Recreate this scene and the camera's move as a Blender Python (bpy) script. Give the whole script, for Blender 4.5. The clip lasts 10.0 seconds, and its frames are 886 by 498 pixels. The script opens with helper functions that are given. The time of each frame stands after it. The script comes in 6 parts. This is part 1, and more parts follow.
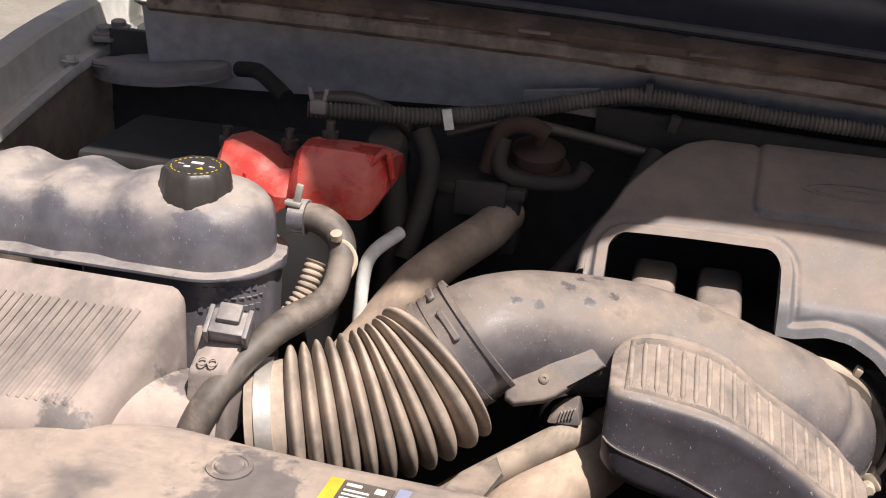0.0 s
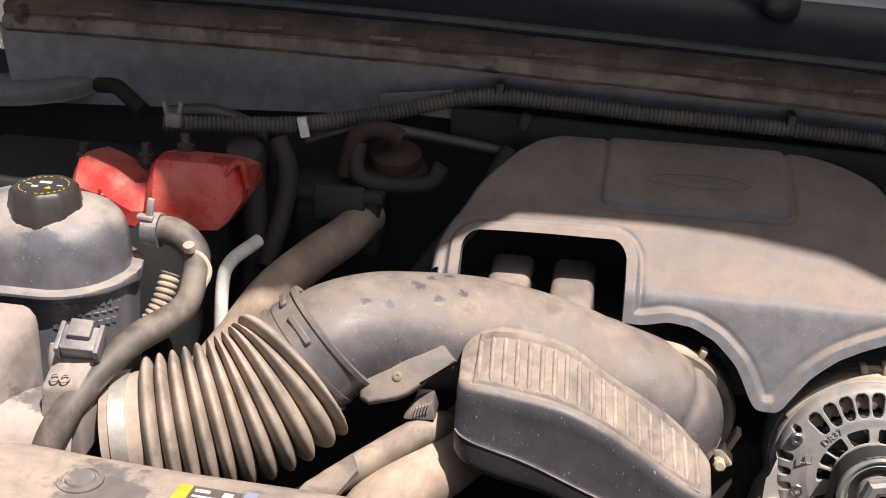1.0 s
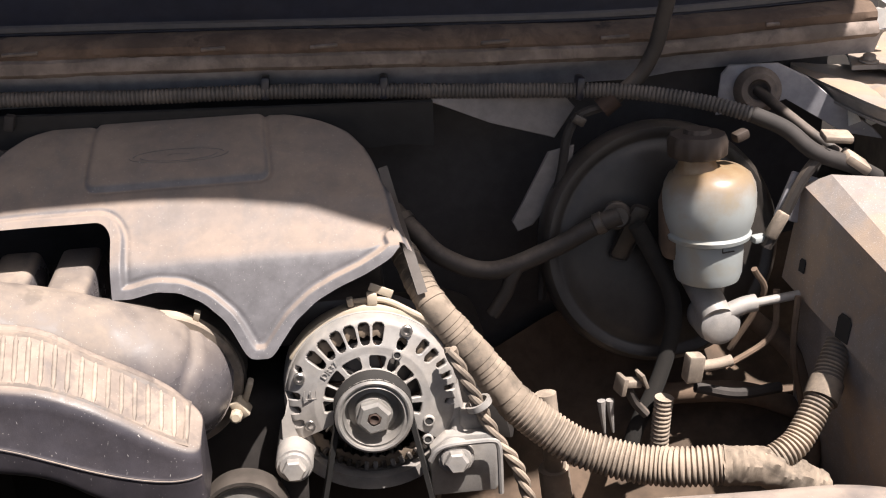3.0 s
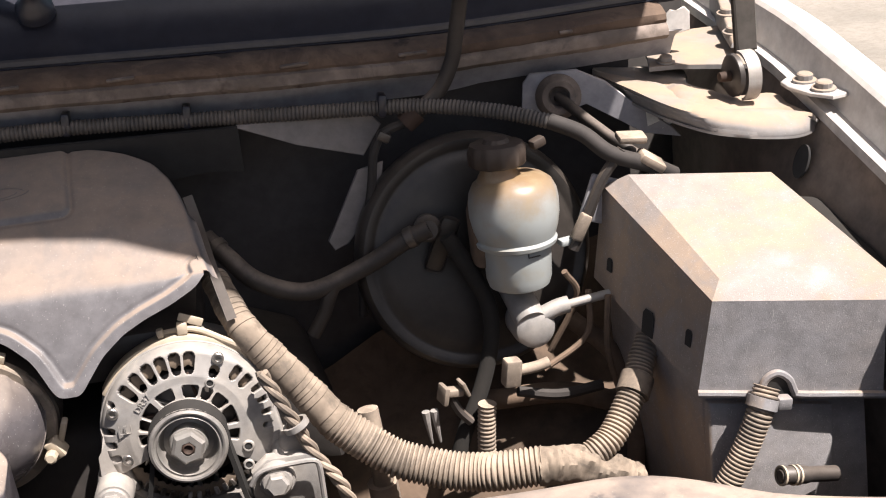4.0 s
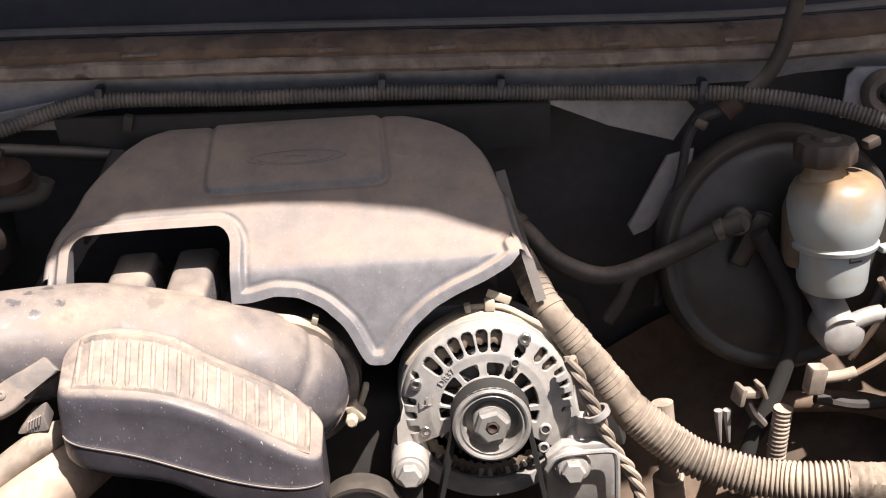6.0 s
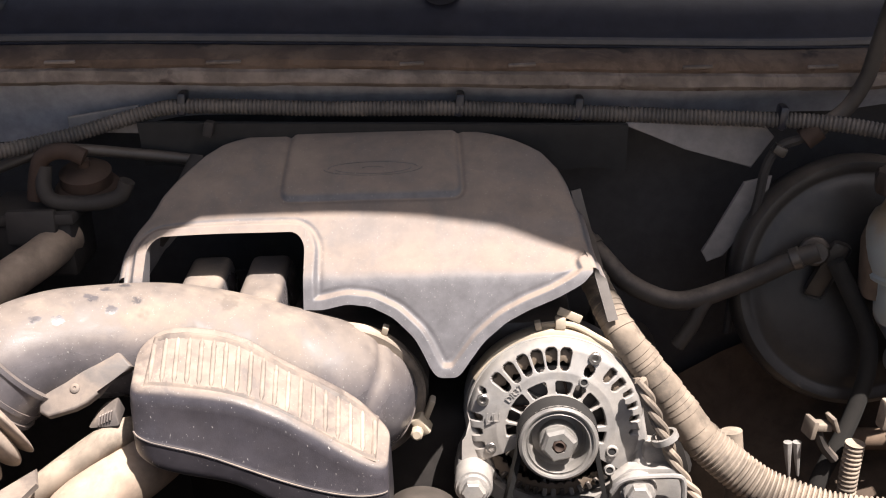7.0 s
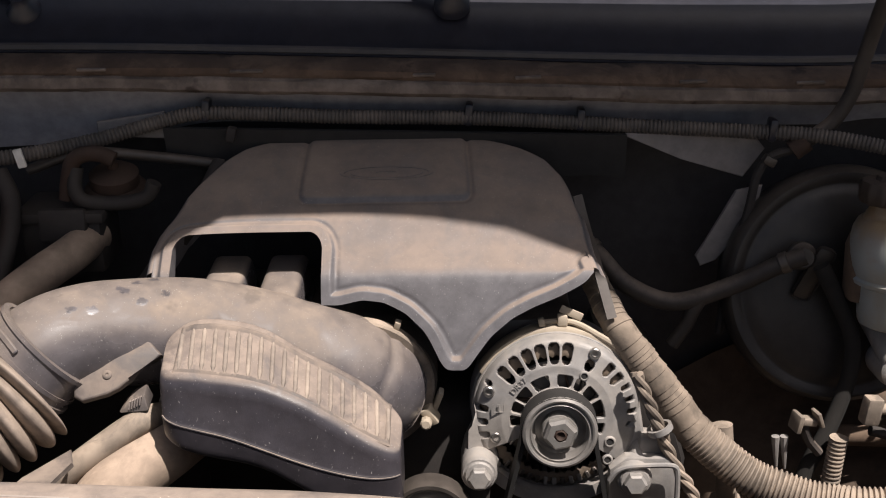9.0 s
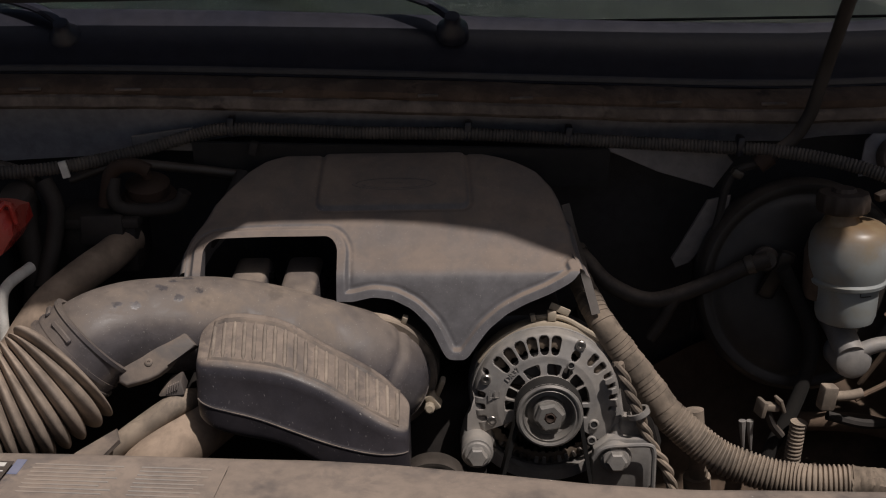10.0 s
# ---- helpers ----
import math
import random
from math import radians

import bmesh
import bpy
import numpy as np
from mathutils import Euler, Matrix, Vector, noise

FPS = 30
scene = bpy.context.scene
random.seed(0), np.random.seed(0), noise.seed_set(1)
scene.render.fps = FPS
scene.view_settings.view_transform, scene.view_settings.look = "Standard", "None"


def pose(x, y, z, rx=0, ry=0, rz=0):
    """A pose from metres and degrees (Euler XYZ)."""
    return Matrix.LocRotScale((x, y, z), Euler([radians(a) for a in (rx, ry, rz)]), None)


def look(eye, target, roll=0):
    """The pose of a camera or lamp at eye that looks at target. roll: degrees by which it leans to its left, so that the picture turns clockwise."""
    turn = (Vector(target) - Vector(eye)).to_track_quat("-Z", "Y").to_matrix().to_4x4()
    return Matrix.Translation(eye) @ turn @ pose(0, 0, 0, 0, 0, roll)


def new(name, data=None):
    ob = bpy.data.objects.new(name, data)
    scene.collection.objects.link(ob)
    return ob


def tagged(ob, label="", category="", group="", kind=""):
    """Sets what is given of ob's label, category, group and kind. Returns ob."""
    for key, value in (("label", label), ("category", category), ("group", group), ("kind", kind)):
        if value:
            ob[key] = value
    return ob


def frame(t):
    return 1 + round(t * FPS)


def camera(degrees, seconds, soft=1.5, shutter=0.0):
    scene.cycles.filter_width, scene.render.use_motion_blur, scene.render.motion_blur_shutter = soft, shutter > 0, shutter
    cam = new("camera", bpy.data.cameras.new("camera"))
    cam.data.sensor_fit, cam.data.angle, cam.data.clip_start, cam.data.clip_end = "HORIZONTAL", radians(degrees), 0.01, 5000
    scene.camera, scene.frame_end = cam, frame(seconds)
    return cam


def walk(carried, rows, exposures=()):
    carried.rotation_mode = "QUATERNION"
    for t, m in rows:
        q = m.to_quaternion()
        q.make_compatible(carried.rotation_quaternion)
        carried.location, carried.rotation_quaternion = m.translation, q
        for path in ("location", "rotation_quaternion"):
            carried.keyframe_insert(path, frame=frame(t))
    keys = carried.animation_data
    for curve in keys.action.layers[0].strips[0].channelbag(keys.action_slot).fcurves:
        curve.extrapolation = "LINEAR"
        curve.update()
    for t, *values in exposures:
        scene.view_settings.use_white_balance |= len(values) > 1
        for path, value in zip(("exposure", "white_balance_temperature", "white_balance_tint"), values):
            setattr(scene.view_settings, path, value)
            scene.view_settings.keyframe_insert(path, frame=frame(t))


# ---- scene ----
cam = camera(41.0, 10.0, 1.1)
PATH = [
    (0, (-0.2, -1.113, 0.436), (-0.531, 0.717, -0.301), 4.1),
    (0.5, (-0.182, -1.117, 0.443), (-0.484, 0.732, -0.258), 3.6),
    (1, (-0.127, -1.124, 0.456), (-0.35, 0.721, -0.283), 2.6),
    (1.5, (-0.059, -1.128, 0.47), (-0.204, 0.707, -0.313), 1.4),
    (2, (0.01, -1.136, 0.475), (-0.033, 0.698, -0.322), 0.3),
    (2.5, (0.088, -1.148, 0.468), (0.149, 0.687, -0.325), -1.1),
    (3, (0.151, -1.173, 0.457), (0.286, 0.671, -0.303), -3.1),
    (3.2, (0.176, -1.183, 0.451), (0.337, 0.671, -0.282), -4.1),
    (4.3, (0.262, -1.199, 0.457), (0.598, 0.625, -0.29), -5.3),
    (4.5, (0.258, -1.2, 0.453), (0.623, 0.619, -0.293), -5.2),
    (5, (0.216, -1.191, 0.454), (0.533, 0.634, -0.302), -5.5),
    (5.5, (0.153, -1.167, 0.469), (0.312, 0.668, -0.31), -4.7),
    (6, (0.103, -1.145, 0.481), (0.126, 0.691, -0.312), -3.7),
    (6.2, (0.086, -1.145, 0.48), (0.087, 0.695, -0.305), -3.1),
    (7.5, (0.081, -1.159, 0.449), (0.001, 0.711, -0.255), -2.3),
    (8, (0.077, -1.162, 0.445), (0.001, 0.711, -0.252), -2.1),
    (8.5, (0.08, -1.173, 0.455), (0.006, 0.696, -0.254), -2.0),
    (9, (0.066, -1.223, 0.471), (0.019, 0.649, -0.232), -1.5),
    (9.5, (0.061, -1.281, 0.489), (0.02, 0.595, -0.202), -1.1),
    (10, (0.051, -1.355, 0.518), (0.028, 0.52, -0.177), -1.1),
]

EXPOSURES = [(0.0, 0.84), (1.0, 0.92), (1.5, 0.97), (2.0, 1.07), (2.5, 1.26), (3.0, 1.32), (4.5, 1.40), (6.0, 1.54), (7.5, 1.46), (8.2, 1.42), (8.6, 1.06), (9.0, 0.58), (9.5, 0.06), (10.0, -0.70)]
walk(cam, [(t, look(eye, target, roll)) for t, eye, target, roll in PATH], EXPOSURES)

# ---- world and sun ----
SUN = Vector((0.33, -0.30, 0.90)).normalized()
world = bpy.data.worlds.new("world")
scene.world = world
world.use_nodes = True
wn = world.node_tree
sky = wn.nodes.new("ShaderNodeTexSky")
sky.sky_type = "NISHITA"
sky.sun_disc = False
sky.air_density, sky.dust_density, sky.ozone_density = 0.8, 4.0, 0.5
sky.sun_elevation = math.asin(SUN.z)
sky.sun_rotation = math.atan2(SUN.x, SUN.y)
wn.links.new(sky.outputs[0], wn.nodes["Background"].inputs[0])
wn.nodes["Background"].inputs[1].default_value = 0.043
sun_data = bpy.data.lights.new("sun", "SUN")
sun_data.energy = 4.6
sun_data.angle = radians(0.55)
sun_data.color = (1.0, 0.925, 0.875)
sun_lamp = new("sun", sun_data)
sun_lamp.matrix_world = look(SUN * 10, (0, 0, 0))


# ---- materials ----
def mat_new(name):
    m = bpy.data.materials.new(name)
    m.use_nodes = True
    return m, m.node_tree.nodes, m.node_tree.links, m.node_tree.nodes["Principled BSDF"]


def rgb(c):
    return (c[0], c[1], c[2], 1.0)


def noise_node(n, l, scale, detail=4.0, rough=0.55, vector=None):
    t = n.new("ShaderNodeTexNoise")
    t.inputs["Scale"].default_value = scale
    t.inputs["Detail"].default_value = detail
    t.inputs["Roughness"].default_value = rough
    if vector:
        l.new(vector, t.inputs["Vector"])
    return t.outputs["Fac"]


def remap(n, l, value, a, b, lo=0.0, hi=1.0):
    r = n.new("ShaderNodeMapRange")
    r.interpolation_type = "SMOOTHSTEP"
    r.inputs["From Min"].default_value = a
    r.inputs["From Max"].default_value = b
    r.inputs["To Min"].default_value = lo
    r.inputs["To Max"].default_value = hi
    l.new(value, r.inputs["Value"])
    return r.outputs["Result"]


def math_node(n, l, op, a, b):
    m = n.new("ShaderNodeMath")
    m.operation = op
    m.use_clamp = True
    for i, v in enumerate((a, b)):
        if isinstance(v, (int, float)):
            m.inputs[i].default_value = v
        else:
            l.new(v, m.inputs[i])
    return m.outputs[0]


def mix_color(n, l, fac, a, b):
    m = n.new("ShaderNodeMix")
    m.data_type = "RGBA"
    for sock, v in ((m.inputs["Factor"], fac), (m.inputs["A"], a), (m.inputs["B"], b)):
        if isinstance(v, tuple):
            sock.default_value = rgb(v)
        elif isinstance(v, (int, float)):
            sock.default_value = v
        else:
            l.new(v, sock)
    return m.outputs["Result"]


DUST = (0.372, 0.296, 0.240)


def dusty(name, base, dust=0.6, rough=0.5, metal=0.0, up=0.6, stain=7.0, spots=0.0, dust_color=DUST, spot_color=(0.03, 0.028, 0.027), bump=0.35, grain=900.0, flecks=0.0, lo=-0.1, wipe=0.75, p0=0.38, p1=0.58, rubbed=0.22, speck=260.0, thick=0.70, side=0.0, blots=(), scratch=0.0):
    """A surface with fine dust that settles on upward faces, wiped patches and a fine grain."""
    m, n, l, p = mat_new(name)
    geo = n.new("ShaderNodeNewGeometry")
    pos = geo.outputs["Position"]
    sep = n.new("ShaderNodeSeparateXYZ")
    l.new(geo.outputs["Normal"], sep.inputs[0])
    # side adds dust colour on faces turned to -X, in place of bounced light
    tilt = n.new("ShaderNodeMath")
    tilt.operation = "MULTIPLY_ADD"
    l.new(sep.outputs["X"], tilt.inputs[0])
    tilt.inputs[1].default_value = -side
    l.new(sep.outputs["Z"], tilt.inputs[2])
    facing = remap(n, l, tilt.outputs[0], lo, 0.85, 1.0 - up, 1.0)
    big = noise_node(n, l, stain, 5.0, 0.6, pos)
    small = noise_node(n, l, 55.0, 6.0, 0.65, pos)
    tiny = noise_node(n, l, grain, 3.0, 0.6, pos)
    patch = remap(n, l, big, p0, p1, wipe, 1.0)
    fleck = remap(n, l, small, 0.3, 0.7, 0.80, 1.05)
    rub = n.new("ShaderNodeTexNoise")
    rub.inputs["Scale"].default_value = 21.0
    rub.inputs["Detail"].default_value = 7.0
    rub.inputs["Roughness"].default_value = 0.68
    rub.inputs["Distortion"].default_value = 0.5
    l.new(pos, rub.inputs["Vector"])
    fleck = math_node(n, l, "MULTIPLY", fleck, remap(n, l, rub.outputs["Fac"], 0.40, 0.53, 1.0 - rubbed, 1.0))
    for bx, by, bz, br in blots:
        off = n.new("ShaderNodeVectorMath")
        off.operation = "DISTANCE"
        l.new(pos, off.inputs[0])
        off.inputs[1].default_value = (bx, by, bz)
        wob = n.new("ShaderNodeMath")
        wob.operation = "MULTIPLY_ADD"
        l.new(noise_node(n, l, max(26.0, 1.3 / br), 6.0, 0.7, pos), wob.inputs[0])
        wob.inputs[1].default_value = br * 2.6
        l.new(off.outputs["Value"], wob.inputs[2])
        fleck = math_node(n, l, "MULTIPLY", fleck, remap(n, l, wob.outputs[0], br * 1.75, br * 2.1, 0.25, 1.0))
    mask = math_node(n, l, "MULTIPLY", math_node(n, l, "MULTIPLY", facing, patch), math_node(n, l, "MULTIPLY", fleck, dust))
    shade = remap(n, l, small, 0.25, 0.75, 0.0, 1.0)
    base_c = mix_color(n, l, shade, tuple(c * 0.8 for c in base), tuple(min(1.0, c * 1.2) for c in base))
    dust_c = mix_color(n, l, remap(n, l, big, 0.3, 0.7), tuple(c * 0.88 for c in dust_color), tuple(c * 1.08 for c in dust_color))
    colour = mix_color(n, l, mask, base_c, dust_c)
    if spots:
        s = math_node(n, l, "MULTIPLY", remap(n, l, noise_node(n, l, 16.0, 4.0, 0.6, pos), 0.60, 0.66), spots)
        colour = mix_color(n, l, s, colour, spot_color)
    dots = remap(n, l, noise_node(n, l, speck, 2.0, 0.5, pos), thick, thick + 0.05, 0.0, flecks)
    colour = mix_color(n, l, dots, colour, (0.58, 0.55, 0.51))
    if scratch:
        for turn in ((0.2, 1.30, 0.3), (-0.4, 1.80, 0.2), (0.6, 0.95, 1.2)):
            mp = n.new("ShaderNodeMapping")
            mp.vector_type = "TEXTURE"
            mp.inputs["Rotation"].default_value = turn
            mp.inputs["Scale"].default_value = (1 / 45.0, 1 / 800.0, 1 / 800.0)
            l.new(pos, mp.inputs["Vector"])
            line = remap(n, l, noise_node(n, l, 1.0, 1.0, 0.4, mp.outputs[0]), 0.775, 0.795, 0.0, scratch)
            colour = mix_color(n, l, line, colour, (0.60, 0.58, 0.55))
    l.new(colour, p.inputs["Base Color"])
    p.inputs["Metallic"].default_value = metal
    l.new(remap(n, l, mask, 0.0, 0.8, rough, 0.92), p.inputs["Roughness"])
    b = n.new("ShaderNodeBump")
    b.inputs["Strength"].default_value = bump
    b.inputs["Distance"].default_value = 0.0006
    l.new(math_node(n, l, "ADD", math_node(n, l, "MULTIPLY", tiny, 0.5), math_node(n, l, "MULTIPLY", small, 0.5)), b.inputs["Height"])
    l.new(b.outputs[0], p.inputs["Normal"])
    return m


def plain(name, base, rough=0.5, metal=0.0):
    return dusty(name, base, 0.0, rough, metal, bump=0.15)


M_COVER = dusty("cover_plastic", (0.125, 0.121, 0.128), 0.76, 0.45, up=0.95, stain=9, lo=0.5, wipe=0.85, flecks=0.3, speck=480.0, scratch=0.4, dust_color=(0.312, 0.238, 0.186))
M_DUCT = dusty("duct_plastic", (0.080, 0.076, 0.086), 0.84, 0.24, up=0.86, stain=12, spots=0.25, wipe=0.65, flecks=0.25, lo=0.10, speck=420.0, scratch=0.5, dust_color=(0.320, 0.253, 0.196), blots=((-0.255, -0.217, 0.058, 0.008), (-0.247, -0.202, 0.059, 0.006), (-0.234, -0.189, 0.057, 0.008), (-0.293, -0.254, 0.055, 0.007), (-0.275, -0.248, 0.051, 0.008), (-0.236, -0.225, 0.050, 0.007), (-0.218, -0.211, 0.052, 0.006)))
M_BELLOWS = dusty("bellows_rubber", (0.09, 0.077, 0.068), 0.92, 0.6, up=0.4, stain=22, rubbed=0.35, dust_color=(0.47, 0.372, 0.295))
M_BOX = dusty("resonator_plastic", (0.038, 0.035, 0.042), 0.80, 0.30, up=0.97, stain=25, lo=0.5, wipe=0.8, flecks=0.5, speck=420.0, thick=0.72, scratch=0.45, rubbed=0.4)
M_RIB = dusty("dirty_rib_plastic", (0.05, 0.047, 0.05), 0.80, 0.42, up=0.45, stain=22, rubbed=0.45, wipe=0.65, lo=0.3, dust_color=(0.31, 0.245, 0.195))
# ridges paler and dustier than the lid panel between them
M_RIDGE = dusty("pale_ridge_plastic", (0.06, 0.056, 0.057), 0.90, 0.42, up=0.4, stain=26, rubbed=0.3, wipe=0.7, lo=0.0, dust_color=(0.40, 0.325, 0.262))
M_TANK = dusty("tank_plastic", (0.092, 0.091, 0.108), 0.68, 0.32, up=0.88, stain=13, wipe=0.45, flecks=0.3, speck=420.0, rubbed=0.45, lo=0.25, dust_color=(0.40, 0.340, 0.290), scratch=0.4, blots=((-0.665, -0.305, 0.095, 0.032), (-0.61, -0.305, 0.09, 0.026), (-0.545, -0.305, 0.09, 0.034), (-0.505, -0.29, 0.09, 0.022)))
M_AIRBOX = dusty("airbox_plastic", (0.08, 0.076, 0.080), 0.90, 0.5, up=0.45, stain=10, dust_color=(0.385, 0.312, 0.27), spots=0.15, wipe=0.75, rubbed=0.22, scratch=0.3, blots=((-0.60, -0.43, -0.01, 0.03), (-0.53, -0.36, -0.01, 0.03), (-0.68, -0.44, -0.02, 0.03)))
M_FADED = dusty("faded_print", (0.34, 0.32, 0.30), 0.8, 0.6, up=0.3, wipe=0.4)
M_SHROUD = dusty("shroud_plastic", (0.09, 0.085, 0.09), 0.88, 0.45, up=0.6, stain=6, wipe=0.25, p0=0.34, p1=0.46, rubbed=0.25, blots=((-0.44, -0.455, -0.018, 0.055), (-0.36, -0.475, -0.018, 0.04), (0.45, -0.56, -0.018, 0.05)), scratch=0.2)
M_BLACK = dusty("black_plastic", (0.024, 0.022, 0.022), 0.22, 0.42, up=0.8)
M_CAP = dusty("cap_plastic", (0.018, 0.018, 0.019), 0.10, 0.38, up=0.3)
# side=0.85 paints bounced light onto the box's left faces
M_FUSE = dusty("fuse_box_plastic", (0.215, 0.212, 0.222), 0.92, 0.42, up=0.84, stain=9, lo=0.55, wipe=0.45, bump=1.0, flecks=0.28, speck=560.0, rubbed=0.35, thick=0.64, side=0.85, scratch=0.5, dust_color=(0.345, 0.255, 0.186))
# near-black; on flat discs it stands in for shade inside openings
M_VOID = plain("near_black", (0.022, 0.021, 0.021), 0.9)
M_HOSE_TAN = dusty("dust_caked_hose", (0.035, 0.032, 0.030), 0.50, 0.55, up=0.8, lo=-0.3, stain=26, wipe=0.45, rubbed=0.5)
M_RUBBER = dusty("rubber_hose", (0.020, 0.017, 0.016), 0.42, 0.6, up=0.9, lo=0.1, stain=20, wipe=0.4)
M_CONDUIT = dusty("split_conduit", (0.09, 0.077, 0.065), 0.92, 0.6, up=0.40, stain=24, wipe=0.7, dust_color=(0.44, 0.35, 0.27), rubbed=0.5)
M_CONDUIT_DARK = dusty("black_conduit", (0.018, 0.016, 0.016), 0.08, 0.8, up=0.7)
M_CONDUIT_GREY = dusty("grey_conduit", (0.055, 0.053, 0.053), 0.30, 0.6, up=0.5, rubbed=0.4, wipe=0.5, stain=14)
# still darker copy of the bay paint, its shade put into the colour
M_BRACKET = dusty("shaded_bracket_paint", (0.17, 0.165, 0.17), 0.35, 0.55, up=0.5, stain=9)
M_TAPE = dusty("cloth_tape", (0.09, 0.073, 0.058), 0.84, 0.8, up=0.5, stain=40, dust_color=(0.31, 0.245, 0.187), rubbed=0.65, bump=0.8)
M_RUSTY_CAP = dusty("rusty_cap_plastic", (0.03, 0.02, 0.015), 0.10, 0.6)
M_ALU = dusty("cast_aluminium", (0.285, 0.275, 0.268), 0.5, 0.45, 0.2, up=0.4, stain=30, dust_color=(0.43, 0.37, 0.305), wipe=0.5, bump=0.6, rubbed=0.5)
M_PULLEY = dusty("worn_pulley_steel", (0.30, 0.29, 0.275), 0.25, 0.36, 0.45, up=0.4, stain=40, rubbed=0.4)
M_WINDING = dusty("varnished_winding", (0.12, 0.09, 0.06), 0.5, 0.6, 0.2, up=0.3)
M_TAPE_PALE = dusty("caked_strap", (0.30, 0.25, 0.19), 0.8, 0.8, up=0.4, stain=24, dust_color=(0.50, 0.42, 0.32))
M_STEEL = dusty("worn_steel", (0.45, 0.43, 0.41), 0.22, 0.30, 0.9, up=0.4)
M_DARK_STEEL = dusty("dark_steel", (0.06, 0.058, 0.056), 0.30, 0.4, 0.6, up=0.5)
M_RUST = dusty("rusty_steel", (0.036, 0.019, 0.013), 0.08, 0.8, 0.2)
M_PAINT = dusty("white_body_paint", (0.56, 0.55, 0.535), 0.6, 0.35, up=0.6, stain=6, wipe=0.55)
# darker, bluer copy of the body paint, standing in for shade
M_PAINT_BAY = dusty("shaded_bay_paint", (0.30, 0.30, 0.33), 0.3, 0.5, up=0.7, stain=5)
M_LIP = dusty("dusty_weatherstrip", (0.085, 0.068, 0.058), 0.62, 0.8, up=0.3, stain=24, spots=0.9, rubbed=0.6, wipe=0.45, dust_color=(0.34, 0.275, 0.235), spot_color=(0.045, 0.03, 0.024), bump=0.9)
M_LIP_RUST = dusty("rust_stained_strip", (0.055, 0.034, 0.024), 0.50, 0.8, up=0.4, stain=18, spots=0.9, rubbed=0.6, wipe=0.4, dust_color=(0.24, 0.165, 0.115), spot_color=(0.03, 0.018, 0.014), bump=0.9)
M_COWL = dusty("cowl_plastic", (0.014, 0.016, 0.026), 0.04, 0.30, up=0.5)
M_FIREWALL = dusty("firewall_mat", (0.034, 0.032, 0.034), 0.08, 0.7, up=0.8)
M_BOOSTER = dusty("booster_paint", (0.020, 0.018, 0.017), 0.16, 0.4, up=0.75, lo=0.1, stain=10, spots=0.3, wipe=0.5)
M_PIPE = dusty("old_pipe_sleeve", (0.06, 0.046, 0.036), 0.85, 0.6, up=0.5, lo=-0.3, stain=16, wipe=0.8, dust_color=(0.52, 0.395, 0.30), rubbed=0.2)
M_BLOCK = dusty("dirty_block", (0.022, 0.019, 0.018), 0.06, 0.75, up=0.6)
M_RED = dusty("red_plastic", (0.50, 0.028, 0.022), 0.42, 0.22, up=0.5, stain=24, dust_color=(0.62, 0.36, 0.28), wipe=0.3, rubbed=0.6)
M_SILVER_TAPE = dusty("aluminium_band", (0.65, 0.62, 0.57), 0.25, 0.35, 0.7)
M_YELLOW = plain("yellow_print", (0.55, 0.40, 0.04))
M_WHITE = dusty("white_print", (0.75, 0.74, 0.70), 0.15, 0.6)
M_BLUE = dusty("blue_print", (0.06, 0.16, 0.40), 0.55, 0.6)
M_BELT = dusty("belt_rubber", (0.012, 0.012, 0.012), 0.05, 0.7)
M_HOOD = dusty("hood_pad", (0.02, 0.02, 0.021), 0.05, 0.9)


def reservoir_material():
    m, n, l, p = mat_new("milky_reservoir")
    geo = n.new("ShaderNodeNewGeometry")
    sep = n.new("ShaderNodeSeparateXYZ")
    l.new(geo.outputs["Position"], sep.inputs[0])
    wob = noise_node(n, l, 30.0, 5.0, 0.6, geo.outputs["Position"])
    h = n.new("ShaderNodeMath")
    h.operation = "MULTIPLY_ADD"
    l.new(wob, h.inputs[0])
    h.inputs[1].default_value = 0.06
    l.new(sep.outputs["Z"], h.inputs[2])
    brown = remap(n, l, h.outputs[0], 0.060, 0.112)
    c = mix_color(n, l, brown, (0.34, 0.36, 0.355), (0.22, 0.14, 0.072))
    c = mix_color(n, l, math_node(n, l, "MULTIPLY", remap(n, l, wob, 0.45, 0.7), 0.5), c, (0.34, 0.29, 0.20))
    l.new(c, p.inputs["Base Color"])
    p.inputs["Roughness"].default_value = 0.38
    p.inputs["Subsurface Weight"].default_value = 0.08
    p.inputs["Subsurface Radius"].default_value = (0.01, 0.01, 0.01)
    return m


M_RES = reservoir_material()


def ground_material():
    m, n, l, p = mat_new("dusty_concrete")
    geo = n.new("ShaderNodeNewGeometry")
    a = noise_node(n, l, 0.9, 6.0, 0.6, geo.outputs["Position"])
    b = noise_node(n, l, 30.0, 6.0, 0.7, geo.outputs["Position"])
    c = mix_color(n, l, remap(n, l, a, 0.35, 0.65), (0.20, 0.182, 0.157), (0.28, 0.252, 0.217))
    c = mix_color(n, l, remap(n, l, b, 0.35, 0.75, 0.0, 0.5), c, (0.15, 0.13, 0.10))
    l.new(c, p.inputs["Base Color"])
    p.inputs["Roughness"].default_value = 0.95
    bp = n.new("ShaderNodeBump")
    bp.inputs["Distance"].default_value = 0.006
    l.new(b, bp.inputs["Height"])
    l.new(bp.outputs[0], p.inputs["Normal"])
    return m


M_GROUND = ground_material()
M_GLASS, gn, gl, gp = mat_new("windscreen_glass")
gp.inputs["Base Color"].default_value = (0.75, 0.88, 0.82, 1)
